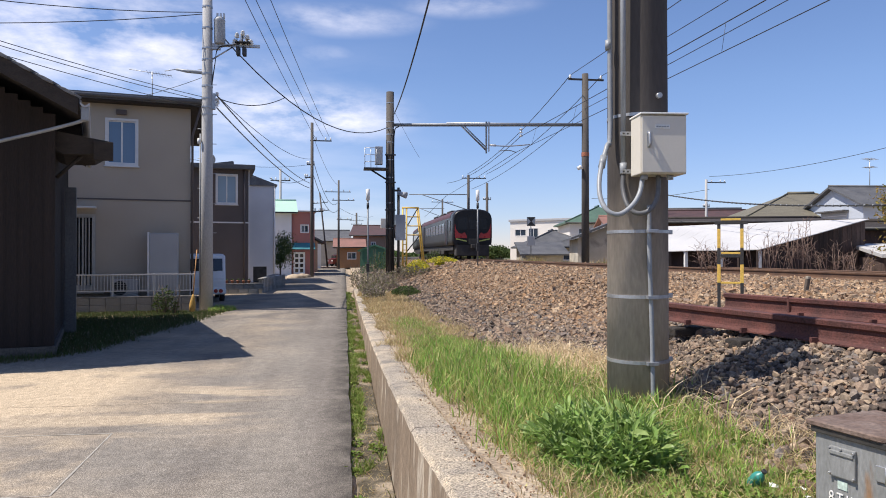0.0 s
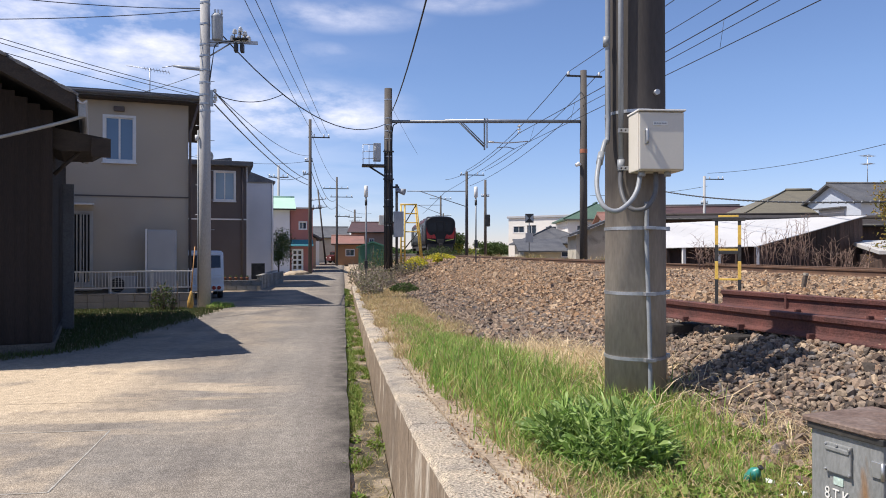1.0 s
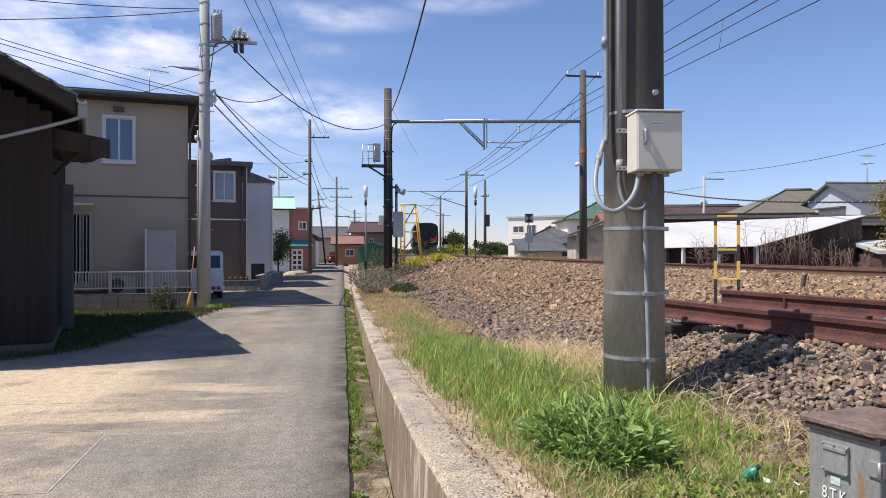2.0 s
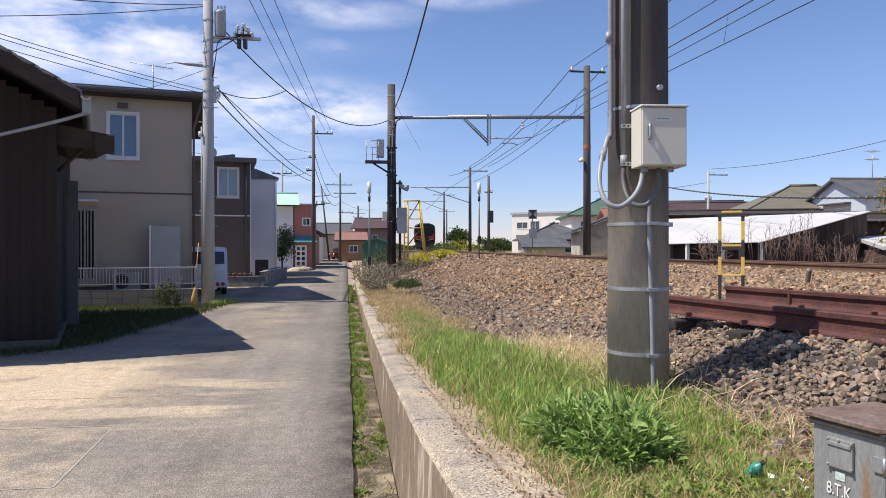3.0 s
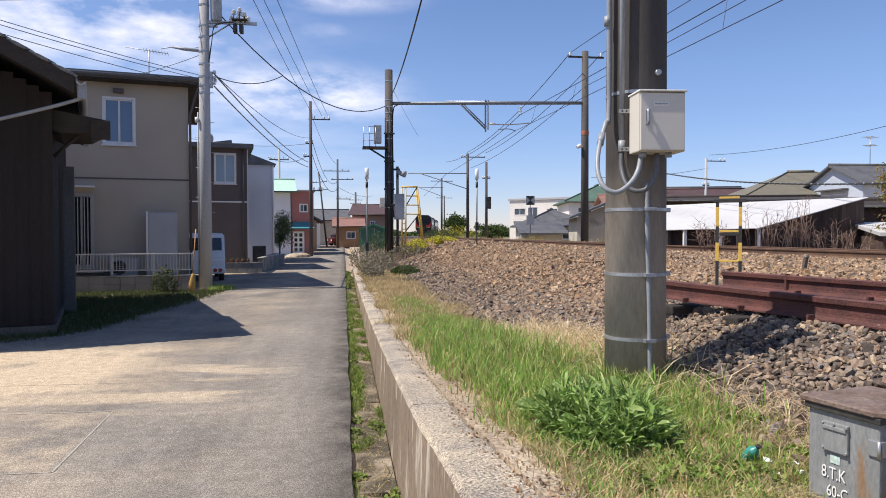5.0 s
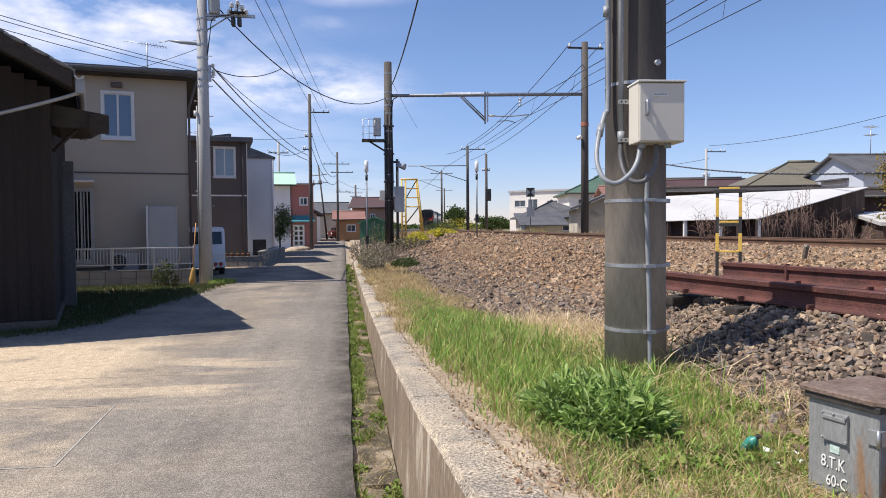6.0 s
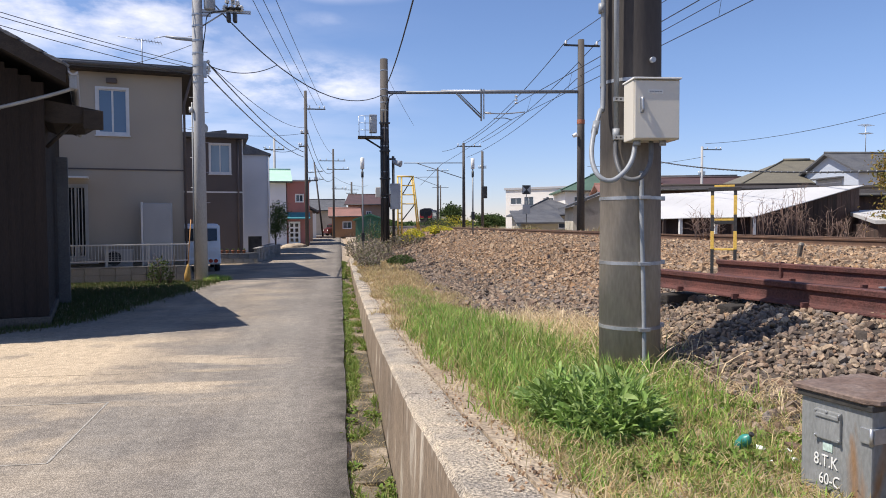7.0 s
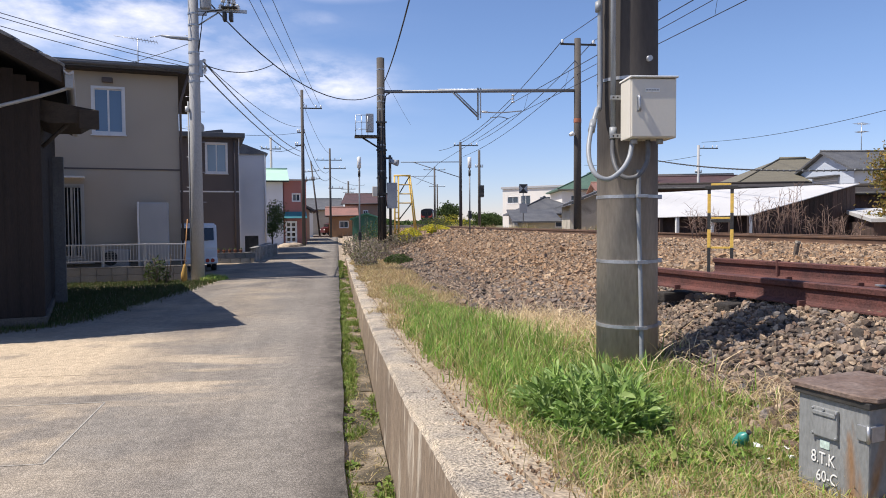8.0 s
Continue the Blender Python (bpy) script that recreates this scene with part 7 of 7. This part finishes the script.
def stones(name, xs, ys, sizes, r, material, label, lift=0.2, at=None, shape="cube"):
    """Broken stones: each a small lump with its corners pushed about and turned at random."""
    n = len(xs)
    body, faces = (ICO_VERTS, ICO_FACES) if shape == "lump" else (CUBE_VERTS, CUBE_FACES)
    k = len(body)
    v = body[None] * r.uniform(0.72, 1.25, (n, k, 1)) + r.uniform(-0.09, 0.09, (n, k, 3))
    v *= np.stack([sizes * r.uniform(0.9, 1.5, n), sizes * r.uniform(0.75, 1.1, n), sizes * r.uniform(0.5, 0.85, n)], -1)[:, None]
    q = r.normal(size=(n, 4)) * np.array([1, 0.55, 0.55, 1])
    q /= np.linalg.norm(q, axis=1, keepdims=True)
    w, a, b, c = q.T
    rot = np.stack([1 - 2 * (b * b + c * c), 2 * (a * b - c * w), 2 * (a * c + b * w), 2 * (a * b + c * w), 1 - 2 * (a * a + c * c), 2 * (b * c - a * w),
                    2 * (a * c - b * w), 2 * (b * c + a * w), 1 - 2 * (a * a + b * b)], -1).reshape(n, 3, 3)
    v = np.einsum("nij,nkj->nki", rot, v)
    v += np.stack([xs, ys, (land(xs, ys) if at is None else at) + sizes * r.uniform(-0.15, lift + 0.3, n)], -1)[:, None]
    f = (faces[None] + k * np.arange(n)[:, None, None]).reshape(-1, faces.shape[1])
    return raw_mesh(name, v.reshape(-1, 3), f, material, label, "gravel", "stuff")


STONES_GREY = island_mat("grey_brown_stones", [(0.081, 0.063, 0.052), (0.223, 0.156, 0.111), (0.303, 0.223, 0.160), (0.125, 0.098, 0.081), (0.409, 0.312, 0.214), (0.205, 0.129, 0.085), (0.152, 0.138, 0.129), (0.259, 0.196, 0.142), (0.063, 0.051, 0.042)], 0.9, 60)
STONES_TAN = island_mat("tan_stones", [(0.121, 0.078, 0.052), (0.389, 0.256, 0.152), (0.268, 0.173, 0.109), (0.484, 0.346, 0.221), (0.086, 0.062, 0.046), (0.363, 0.213, 0.112), (0.208, 0.155, 0.117), (0.311, 0.234, 0.165), (0.173, 0.109, 0.069)], 0.9, 40)


def build_ballast():
    spans = [(-9, 1.4, 1.7, 14.5, 150, 0.07), (1.4, 7.5, 1.7, 7.2, 1500, 0.033), (7.5, 13, 1.6, 11.0, 950, 0.036), (13, 28, 1.7, 12.5, 500, 0.042), (28, 62, 1.8, 12.3, 130, 0.07), (-5, 1.4, 1.7, 7.0, 380, 0.055)]
    for i, (y0, y1, x0, x1, density, size) in enumerate(spans):
        n = int((y1 - y0) * (x1 - x0) * density)
        xs, ys, r = scatter(n, x0, x1, y0, y1, 10 + i)
        edge = ballast_toe(ys) + r.normal(0, 0.10, n) + 0.15 * np.sin(ys * 2.3)
        off = np.abs(xs - track_x(ys))
        keep = (xs > edge - 0.35 * np.clip((4.6 - ys) / 0.8, 0, 1)) & ~((off < 1.3) & (ys > 12) & (r.rand(n) < 0.5)) & ~((np.abs(off - 0.5665) < 0.06) & (r.rand(n) < 0.95)) & (xs < track_x(ys) + 2.6)
        xs, ys = xs[keep], ys[keep]
        if i == 1:
            k = (xs < ys + 1.2) | (r.rand(len(xs)) < 0.35)  # the near strip is seen closest and lies thickest
            xs, ys = xs[k], ys[k]
        if y0 < 7:  # the siding's sleepers lie bare
            for q, yy in enumerate(np.arange(-5.3, 5.8, 0.78)):
                t = math.radians(16 + 4 * math.sin(q * 1.7))
                dx, dy = xs - (3.52 - 0.21 * (yy - 4.35) + 0.05 * math.sin(q * 2.3)), ys - yy
                u, w = dx * math.cos(t) + dy * math.sin(t), -dx * math.sin(t) + dy * math.cos(t)
                k = ~((u > -0.58) & (u < 0.82) & (np.abs(w) < 0.062))
                xs, ys = xs[k], ys[k]
        # the lower bank carries darker stones than the upper ballast
        low = (xs - ballast_toe(ys)) + r.normal(0, 0.45, len(xs)) < np.where(ys < 7.5, 1.9, 1.3)
        s = size * r.lognormal(0, 0.3, len(xs))
        for pick, m, word in ((low, STONES_GREY, "grey-brown crushed stone ballast on the bank"), (~low, STONES_TAN, "tan crushed stone track ballast")):
            if pick.sum():
                stones("ballast", xs[pick], ys[pick], s[pick], np.random.RandomState(50 + i), m, word, shape="lump" if i == 1 else "cube")


build_ballast()

GREEN = island_mat("green_grass", [(0.10, 0.22, 0.035), (0.24, 0.41, 0.07), (0.16, 0.31, 0.05), (0.38, 0.52, 0.13), (0.26, 0.42, 0.07), (0.18, 0.34, 0.055), (0.50, 0.46, 0.18), (0.20, 0.36, 0.06), (0.40, 0.46, 0.13), (0.56, 0.45, 0.23), (0.30, 0.38, 0.10), (0.44, 0.28, 0.13)], 0.55, 8, 0.35)
DRY = island_mat("dry_grass", [(0.465, 0.363, 0.195), (0.595, 0.474, 0.279), (0.391, 0.288, 0.149), (0.521, 0.400, 0.233), (0.335, 0.307, 0.112), (0.428, 0.251, 0.130)], 0.75, 8, 0.25)
GUTTER_GREEN = island_mat("gutter_weed_leaf", [(0.102, 0.170, 0.025), (0.170, 0.255, 0.043), (0.238, 0.289, 0.068), (0.136, 0.212, 0.034), (0.306, 0.272, 0.102)], 0.6, 8, 0.25)
STRAW = island_mat("pale_straw", [(0.70, 0.55, 0.33), (0.58, 0.44, 0.25), (0.76, 0.62, 0.40), (0.50, 0.36, 0.19)], 0.75, 8, 0.25)
# greens darkened so the lawn carries the shed's shadow in its colour
SHADE_GRASS = island_mat("shaded_lawn_grass", [(0.04, 0.07, 0.016), (0.06, 0.10, 0.022), (0.09, 0.09, 0.035), (0.045, 0.08, 0.018), (0.13, 0.10, 0.05)], 0.6, 8, 0.25)
LEAF = island_mat("broad_weed_leaf", [(0.109, 0.201, 0.039), (0.224, 0.332, 0.077), (0.155, 0.263, 0.054), (0.340, 0.432, 0.155), (0.263, 0.363, 0.093), (0.093, 0.170, 0.035)], 0.5, 8, 0.3, spec=0.4)


def blades(name, xs, ys, zs, heights, widths, r, material, label, lean=0.5, category="grass", parent=None):
    """Bent, tapering blades of three joints."""
    n = len(xs)
    a, b = r.uniform(0, math.tau, n), r.uniform(0, math.tau, n)
    dirx, diry = np.cos(a), np.sin(a)
    sx, sy = np.cos(b) * widths / 2, np.sin(b) * widths / 2
    bend = r.uniform(0.1, 1.0, n) * lean
    v = np.zeros((n, 7, 3))
    for j, (t, wd) in enumerate(((0, 1.0), (0.4, 0.9), (0.75, 0.6), (1.0, 0))):
        cx, cy, cz = xs + dirx * bend * heights * t * t, ys + diry * bend * heights * t * t, zs + heights * (t - 0.35 * bend * t * t) - 0.01
        if wd:
            v[:, 2 * j] = np.stack([cx - sx * wd, cy - sy * wd, cz], -1)
            v[:, 2 * j + 1] = np.stack([cx + sx * wd, cy + sy * wd, cz], -1)
        else:
            v[:, 6] = np.stack([cx, cy, cz], -1)
    base = 7 * np.arange(n)[:, None, None]
    tri = np.array([(0, 1, 3), (0, 3, 2), (2, 3, 5), (2, 5, 4), (4, 5, 6)])
    return raw_mesh(name, v.reshape(-1, 3), (tri[None] + base).reshape(-1, 3), material, label, category, "stuff", parent)


def build_verge():
    # green grass on the bank, in clumps
    n = 84000
    xs, ys, r = scatter(n, 0.66, 2.3, 1.7, 14.5, 3)
    clump = np.array([0.65 * noise.noise((x * 2.2, y * 1.6, 3.0)) + 0.6 * noise.noise((x * 7.5, y * 6.0, 5.0)) for x, y in zip(xs, ys)])
    centre = np.interp(ys, [1.7, 3, 5, 7, 10], [1.35, 1.42, 1.42, 1.33, 1.25])
    half = np.interp(ys, [1.7, 3, 5, 7, 8.5, 10.5, 13, 14.5], [0.55, 0.58, 0.56, 0.50, 0.38, 0.30, 0.34, 0.1])
    keep = (np.abs(xs - centre) + 0.45 * clump + r.normal(0, 0.09, n) < half) & (clump > -0.34 - 0.12 * (ys < 6) + 0.30 * (ys < 2.9) + 0.25 * ((xs > 1.5) & (ys < 4.2)))
    xs, ys, clump = xs[keep], ys[keep], clump[keep]
    hh = np.interp(ys, [1.7, 2.8, 3.6, 5.5, 8, 10], [0.05, 0.08, 0.16, 0.21, 0.16, 0.09]) * r.uniform(0.35, 1.25, len(xs)) * (1 + 0.9 * clump)
    blades("verge_grass", xs, ys, land(xs, ys), hh, r.uniform(0.004, 0.009, len(xs)) * np.interp(ys, [2, 8], [1, 1.5]), r, GREEN, "fresh green grass growing on the bank", 0.8)
    # dry straw along the wall and the ballast's toe, and further off
    n = 42000
    xs, ys, r = scatter(n, 0.62, 2.5, 1.7, 26, 4)
    clump = np.array([noise.noise((x * 3, y * 1.3, 8.0)) for x, y in zip(xs, ys)])
    toe = ballast_toe(ys)
    keep = (clump > -0.25) & (xs < toe + 0.12) & ((ys > 6.5) | (xs < 0.98) | (xs > toe - 0.3) | ((ys < 3.1) & (r.rand(n) < 0.8)) | (r.rand(n) < 0.28)) & ((xs > 0.78) | (r.rand(n) < 0.25))
    xs, ys = xs[keep], ys[keep]
    hh = np.interp(ys, [1.7, 4, 8, 15, 26], [0.07, 0.09, 0.12, 0.14, 0.18]) * r.uniform(0.4, 1.3, len(xs))
    blades("straw", xs, ys, land(xs, ys), hh, r.uniform(0.002, 0.006, len(xs)) * np.interp(ys, [2, 10, 26], [1, 1.6, 3]), r, DRY, "dry straw-coloured grass along the wall", 1.1)
    # dry grass and earth that creep over the wall's crown further off
    n = 14000
    xs, ys, r = scatter(n, 0.42, 0.9, 7.5, 27, 14)
    patchy = np.array([noise.noise((x * 4, y * 0.9, 2.0)) for x, y in zip(xs, ys)])
    k = patchy + (xs - 0.72) * 1.8 + (ys - 12) * 0.02 > 0.0
    xs, ys = xs[k], ys[k]
    q = len(xs)
    blades("straw", xs, ys, np.where(xs < 0.64, crown_height(ys), land(xs, ys)), r.uniform(0.04, 0.15, q), r.uniform(0.004, 0.009, q) * np.interp(ys, [8, 27], [1, 2.2]), r, DRY, "dry grass hanging over the wall's crown", 1.6)
    # litter lying flat among the grass and on the soil behind the wall
    n = 16000
    r = np.random.RandomState(8)
    xs, ys = r.uniform(0.6, 2.2, n), 1.7 + 12 * r.rand(n) ** 1.5
    k = (xs > 0.66 + 0.12 * r.rand(n)) & (xs < ballast_toe(ys) + 0.25)
    xs, ys = xs[k], ys[k]
    blades("grass_litter", xs, ys, land(xs, ys) + 0.005, r.uniform(0.03, 0.12, len(xs)), r.uniform(0.002, 0.005, len(xs)), r, DRY, "dry plant litter on the bank's soil", 2.4)
    # grit on the wall's crown and the soil behind it
    n = 2200
    xs, ys = r.uniform(0.52, 1.1, n), 2.0 + 16 * r.rand(n) ** 1.6
    stones("grit", xs, ys, r.uniform(0.004, 0.013, n), r, STONES_TAN, "loose grit along the wall's crown", at=np.where(xs < 0.63, crown_height(ys), land(xs, ys)))
    # a heap of fallen straw by the pole's foot
    n = 4200
    r = np.random.RandomState(6)
    xs, ys = r.normal(1.92, 0.2, n), r.normal(5.9, 0.8, n)
    blades("straw_litter", xs, ys, land(xs, ys) + r.uniform(0, 0.06, n), r.uniform(0.12, 0.30, n), r.uniform(0.004, 0.009, n), r, STRAW, "fallen straw lying at the ballast's foot", 2.6)
    n = 260
    xs, ys = r.normal(2.06, 0.1, n), r.normal(3.05, 0.4, n)
    blades("straw_litter", xs, ys, land(xs, ys) + r.uniform(0, 0.04, n), r.uniform(0.06, 0.2, n), r.uniform(0.003, 0.006, n), r, STRAW, "fallen straw lying beside the trackside box", 2.6)


build_verge()


def leaf_cluster(name, x, y, z, spread, height, count, length, width, seed, material, label, category, rise=0.6):
    """Broad leaves: each a folded, pointed blade of three cross-sections."""
    r = np.random.RandomState(seed)
    a, ro = r.uniform(0, math.tau, count), spread * np.sqrt(r.rand(count))
    bx, by = x + np.cos(a) * ro, y + np.sin(a) * ro
    bz = z + height * (1 - (ro / spread) ** 2 * 0.8) * r.uniform(0.15, 1.0, count)
    d = a + r.normal(0, 0.9, count)
    ln, wd, up = length * r.uniform(0.5, 1.3, count), width * r.uniform(0.6, 1.3, count), r.uniform(-0.1, 1.0, count) * rise
    v = np.zeros((count, 8, 3))
    tw = r.normal(0, 0.35, count)
    for j, (t, k) in enumerate(((0.0, 0.25), (0.35, 1.0), (0.75, 0.75))):
        cx, cy, cz = bx + np.cos(d) * ln * t, by + np.sin(d) * ln * t, bz + ln * (up * t - 0.42 * t * t)
        ox, oy = -np.sin(d) * wd * k / 2, np.cos(d) * wd * k / 2
        v[:, 2 * j] = np.stack([cx - ox, cy - oy, cz + wd * 0.2 * k + tw * wd * k], -1)
        v[:, 2 * j + 1] = np.stack([cx + ox, cy + oy, cz + wd * 0.2 * k - tw * wd * k], -1)
    v[:, 6] = np.stack([bx + np.cos(d) * ln, by + np.sin(d) * ln, bz + ln * (up - 0.42)], -1)
    v[:, 7] = np.stack([bx + np.cos(d) * ln * 0.4, by + np.sin(d) * ln * 0.4, bz + ln * (up * 0.4 - 0.09) - 0.003], -1)
    tri = np.array([(0, 1, 7), (0, 7, 2), (1, 3, 7), (2, 7, 4), (3, 5, 7), (7, 5, 4), (4, 5, 6)])
    return raw_mesh(name, v.reshape(-1, 3), (tri[None] + 8 * np.arange(count)[:, None, None]).reshape(-1, 3), material, label, category, "stuff")


def build_weeds():
    # one domed clump of many rosettes: long arching blades from each root, small pointed leaves between them
    r = np.random.RandomState(77)
    for i in range(34):
        a, q = r.uniform(0, math.tau), math.sqrt(r.rand())
        x, y = 1.19 + 0.27 * q * math.cos(a), 3.10 + 0.42 * q * math.sin(a)
        tall = 0.30 - 0.17 * q * q + r.normal(0, 0.02)
        z, n = float(land(x, y)), 44
        xs, ys = x + r.normal(0, 0.025, n), y + r.normal(0, 0.025, n)
        blades("weed_blades", xs, ys, np.full(n, z), tall * r.uniform(0.4, 1.2, n), r.uniform(0.009, 0.021, n), r, LEAF, "arching green leaves of a weed on the bank", 1.25, "weed")
        leaf_cluster("weed_clump", x, y, z, 0.10, tall * 0.9, 64, 0.07, 0.016, 15 + i, LEAF, "green clump of pointed weed leaves on the bank", "weed", 1.3)
    # low, paler leafy weeds in the turf around
    for i in range(60):
        x, y = r.uniform(0.85, 2.0), r.uniform(2.2, 4.0)
        leaf_cluster("low_weed", x, y, float(land(x, y)), r.uniform(0.04, 0.10), r.uniform(0.02, 0.06), 60, 0.032, 0.013, 700 + i, GUTTER_GREEN, "low pale green weed in the turf", "weed", 0.9)


build_weeds()


GUTTER_STONE = mat("mossy_gutter_concrete", (0.36, 0.295, 0.215), (0.23, 0.185, 0.13), 0.95, 3.0, 60, 0.6, contrast=0.4, stain=(0.075, 0.062, 0.04), stain_at=(0.38, 0.52), stain_scale=2.6)


def build_gutter():
    g = thing("gutter", pose(0, 0, 0), "shallow concrete roadside gutter with weeds", "gutter", kind="structure")
    for i in range(13):
        y = -10 + 2.4 * i
        bm = box(0.058, 0.343, y, y + 2.38 - random.uniform(0, 0.03), -0.14, -0.06 + random.uniform(-0.006, 0.006), bevel=0.008)
        part("gutter_slab", bm, GUTTER_STONE, g)
    n = 42000
    xs, ys, r = scatter(n, 0.035, 0.34, 2.2, 30, 21)
    clump = np.array([noise.noise((x * 4, y * 1.9, 1.0)) for x, y in zip(xs, ys)])
    edge = np.minimum(np.abs(xs - 0.085), np.abs(xs - 0.31) + 0.05 + 0.06 * (ys > 4.3))  # weeds root in the joints along both edges
    keep = clump - 4.5 * edge > -0.33 - 0.15 * (ys > 9)
    xs, ys, clump = xs[keep], ys[keep], clump[keep]
    blades("gutter_weeds", xs, ys, np.full(len(xs), -0.07), r.uniform(0.03, 0.10, len(xs)) * (1 + 0.7 * clump), r.uniform(0.004, 0.012, len(xs)), r, GUTTER_GREEN, "green weeds growing in the gutter", 1.1)
    for k in range(46):
        x, y = r.choice([0.09, 0.11, 0.30]) + r.normal(0, 0.02), 2.6 + 16 * r.rand() ** 1.4
        leaf_cluster("gutter_weed", x, y, -0.06, r.uniform(0.03, 0.06), r.uniform(0.03, 0.07), 45, 0.045, 0.018, 600 + k, GUTTER_GREEN, "small leafy weed rooted in the gutter's joint", "weed", 0.9)
    n = 9000
    xs, ys, r = scatter(n, 0.05, 0.33, 2.2, 26, 22)
    blades("gutter_straw", xs, ys, np.full(len(xs), -0.062), r.uniform(0.02, 0.07, n), r.uniform(0.003, 0.008, n), r, DRY, "dry plant litter in the gutter", 2.4)


build_gutter()


def build_left_grass():
    xs, ys, r = left_verge()
    n = len(xs)
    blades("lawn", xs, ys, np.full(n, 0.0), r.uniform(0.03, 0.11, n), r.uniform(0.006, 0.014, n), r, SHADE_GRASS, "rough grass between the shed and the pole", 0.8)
    n = 1500
    xs, ys = r.uniform(-3.75, -3.05, n), r.uniform(19.9, 21.3, n)
    k = (xs + 3.75) / 0.7 + np.abs(ys - 20.6) / 0.9 < 1.0 + r.normal(0, 0.12, n)
    xs, ys = xs[k], ys[k]
    blades("pole_tuft", xs, ys, np.full(len(xs), 0.0), r.uniform(0.06, 0.2, len(xs)), r.uniform(0.008, 0.018, len(xs)), r, GREEN, "sunlit green tuft of grass at the utility pole's foot", 0.9)


build_left_grass()


def build_low_growth():
    # short mixed turf at the camera's feet and the weeds on the far side of the track
    r = np.random.RandomState(91)
    n = 15000
    xs, ys = r.uniform(0.74, 2.1, n), r.uniform(1.8, 3.9, n)
    k = xs < ballast_toe(ys) + 0.02 * r.normal(size=n)
    xs, ys = xs[k], ys[k]
    half = int(len(xs) * 0.5)
    for sl, m, word in ((slice(0, half), GREEN, "short green turf on the bank"), (slice(half, None), DRY, "short dry turf on the bank")):
        q = len(xs[sl])
        blades("turf", xs[sl], ys[sl], land(xs[sl], ys[sl]), r.uniform(0.02, 0.085, q), r.uniform(0.003, 0.007, q), r, m, word, 1.2)
    # sparse turf on the bank's shoulder behind the camera
    n = 9000
    xs, ys = r.uniform(0.75, 2.0, n), r.uniform(-6, 1.8, n)
    for sl, m, word in ((slice(0, n // 2), GREEN, "short green turf on the bank"), (slice(n // 2, None), DRY, "short dry turf on the bank")):
        q = len(xs[sl])
        blades("turf", xs[sl], ys[sl], land(xs[sl], ys[sl]), r.uniform(0.03, 0.10, q), r.uniform(0.005, 0.011, q), r, m, word, 1.2)
    n = 16000
    ys = r.uniform(18, 75, n)
    xs = track_x(ys) + r.uniform(2.3, 4.2, n)
    lump = np.array([noise.noise((x * 0.5, y * 0.25, 4.0)) for x, y in zip(xs, ys)])
    k = lump > -0.2
    xs, ys, lump = xs[k], ys[k], lump[k]
    q = len(xs)
    blades("trackside_weeds", xs, ys, land(xs, ys), (0.45 + 0.5 * lump) * r.uniform(0.5, 1.3, q), r.uniform(0.015, 0.04, q), r, DRY, "dry tall weeds beyond the track", 0.6)
    blades("trackside_weeds", xs[::2] + 0.1, ys[::2], land(xs[::2], ys[::2]), (0.35 + 0.4 * lump[::2]) * r.uniform(0.5, 1.3, len(xs[::2])), r.uniform(0.015, 0.04, len(xs[::2])), r, GUTTER_GREEN, "green tall weeds beyond the track", 0.6)


build_low_growth()


def motions():
    """The train runs away from the camera at a steady 15 m/s; each car follows the curve."""
    ys = np.arange(40, 400, 0.5)
    along = np.concatenate([[0], np.cumsum(np.hypot(np.diff(ys), np.diff(track_x(ys))))])
    start = float(np.interp(48.8, ys, along))

    def on_track(s):
        y = float(np.interp(s, along, ys))
        return Vector((float(track_x(y)), y, RAIL_Z))
    for i, car in enumerate(cars):
        rows = []
        for k in range(17):
            s = start + 15.1 * k * 0.5 + i * (CAR + 0.35)
            a, b = on_track(s), on_track(s + CAR)
            rows.append((k * 0.5, pose(a.x, a.y, a.z, 0, 0, -math.degrees(math.atan2(b.x - a.x, b.y - a.y)))))
        walk(car, rows)


motions()
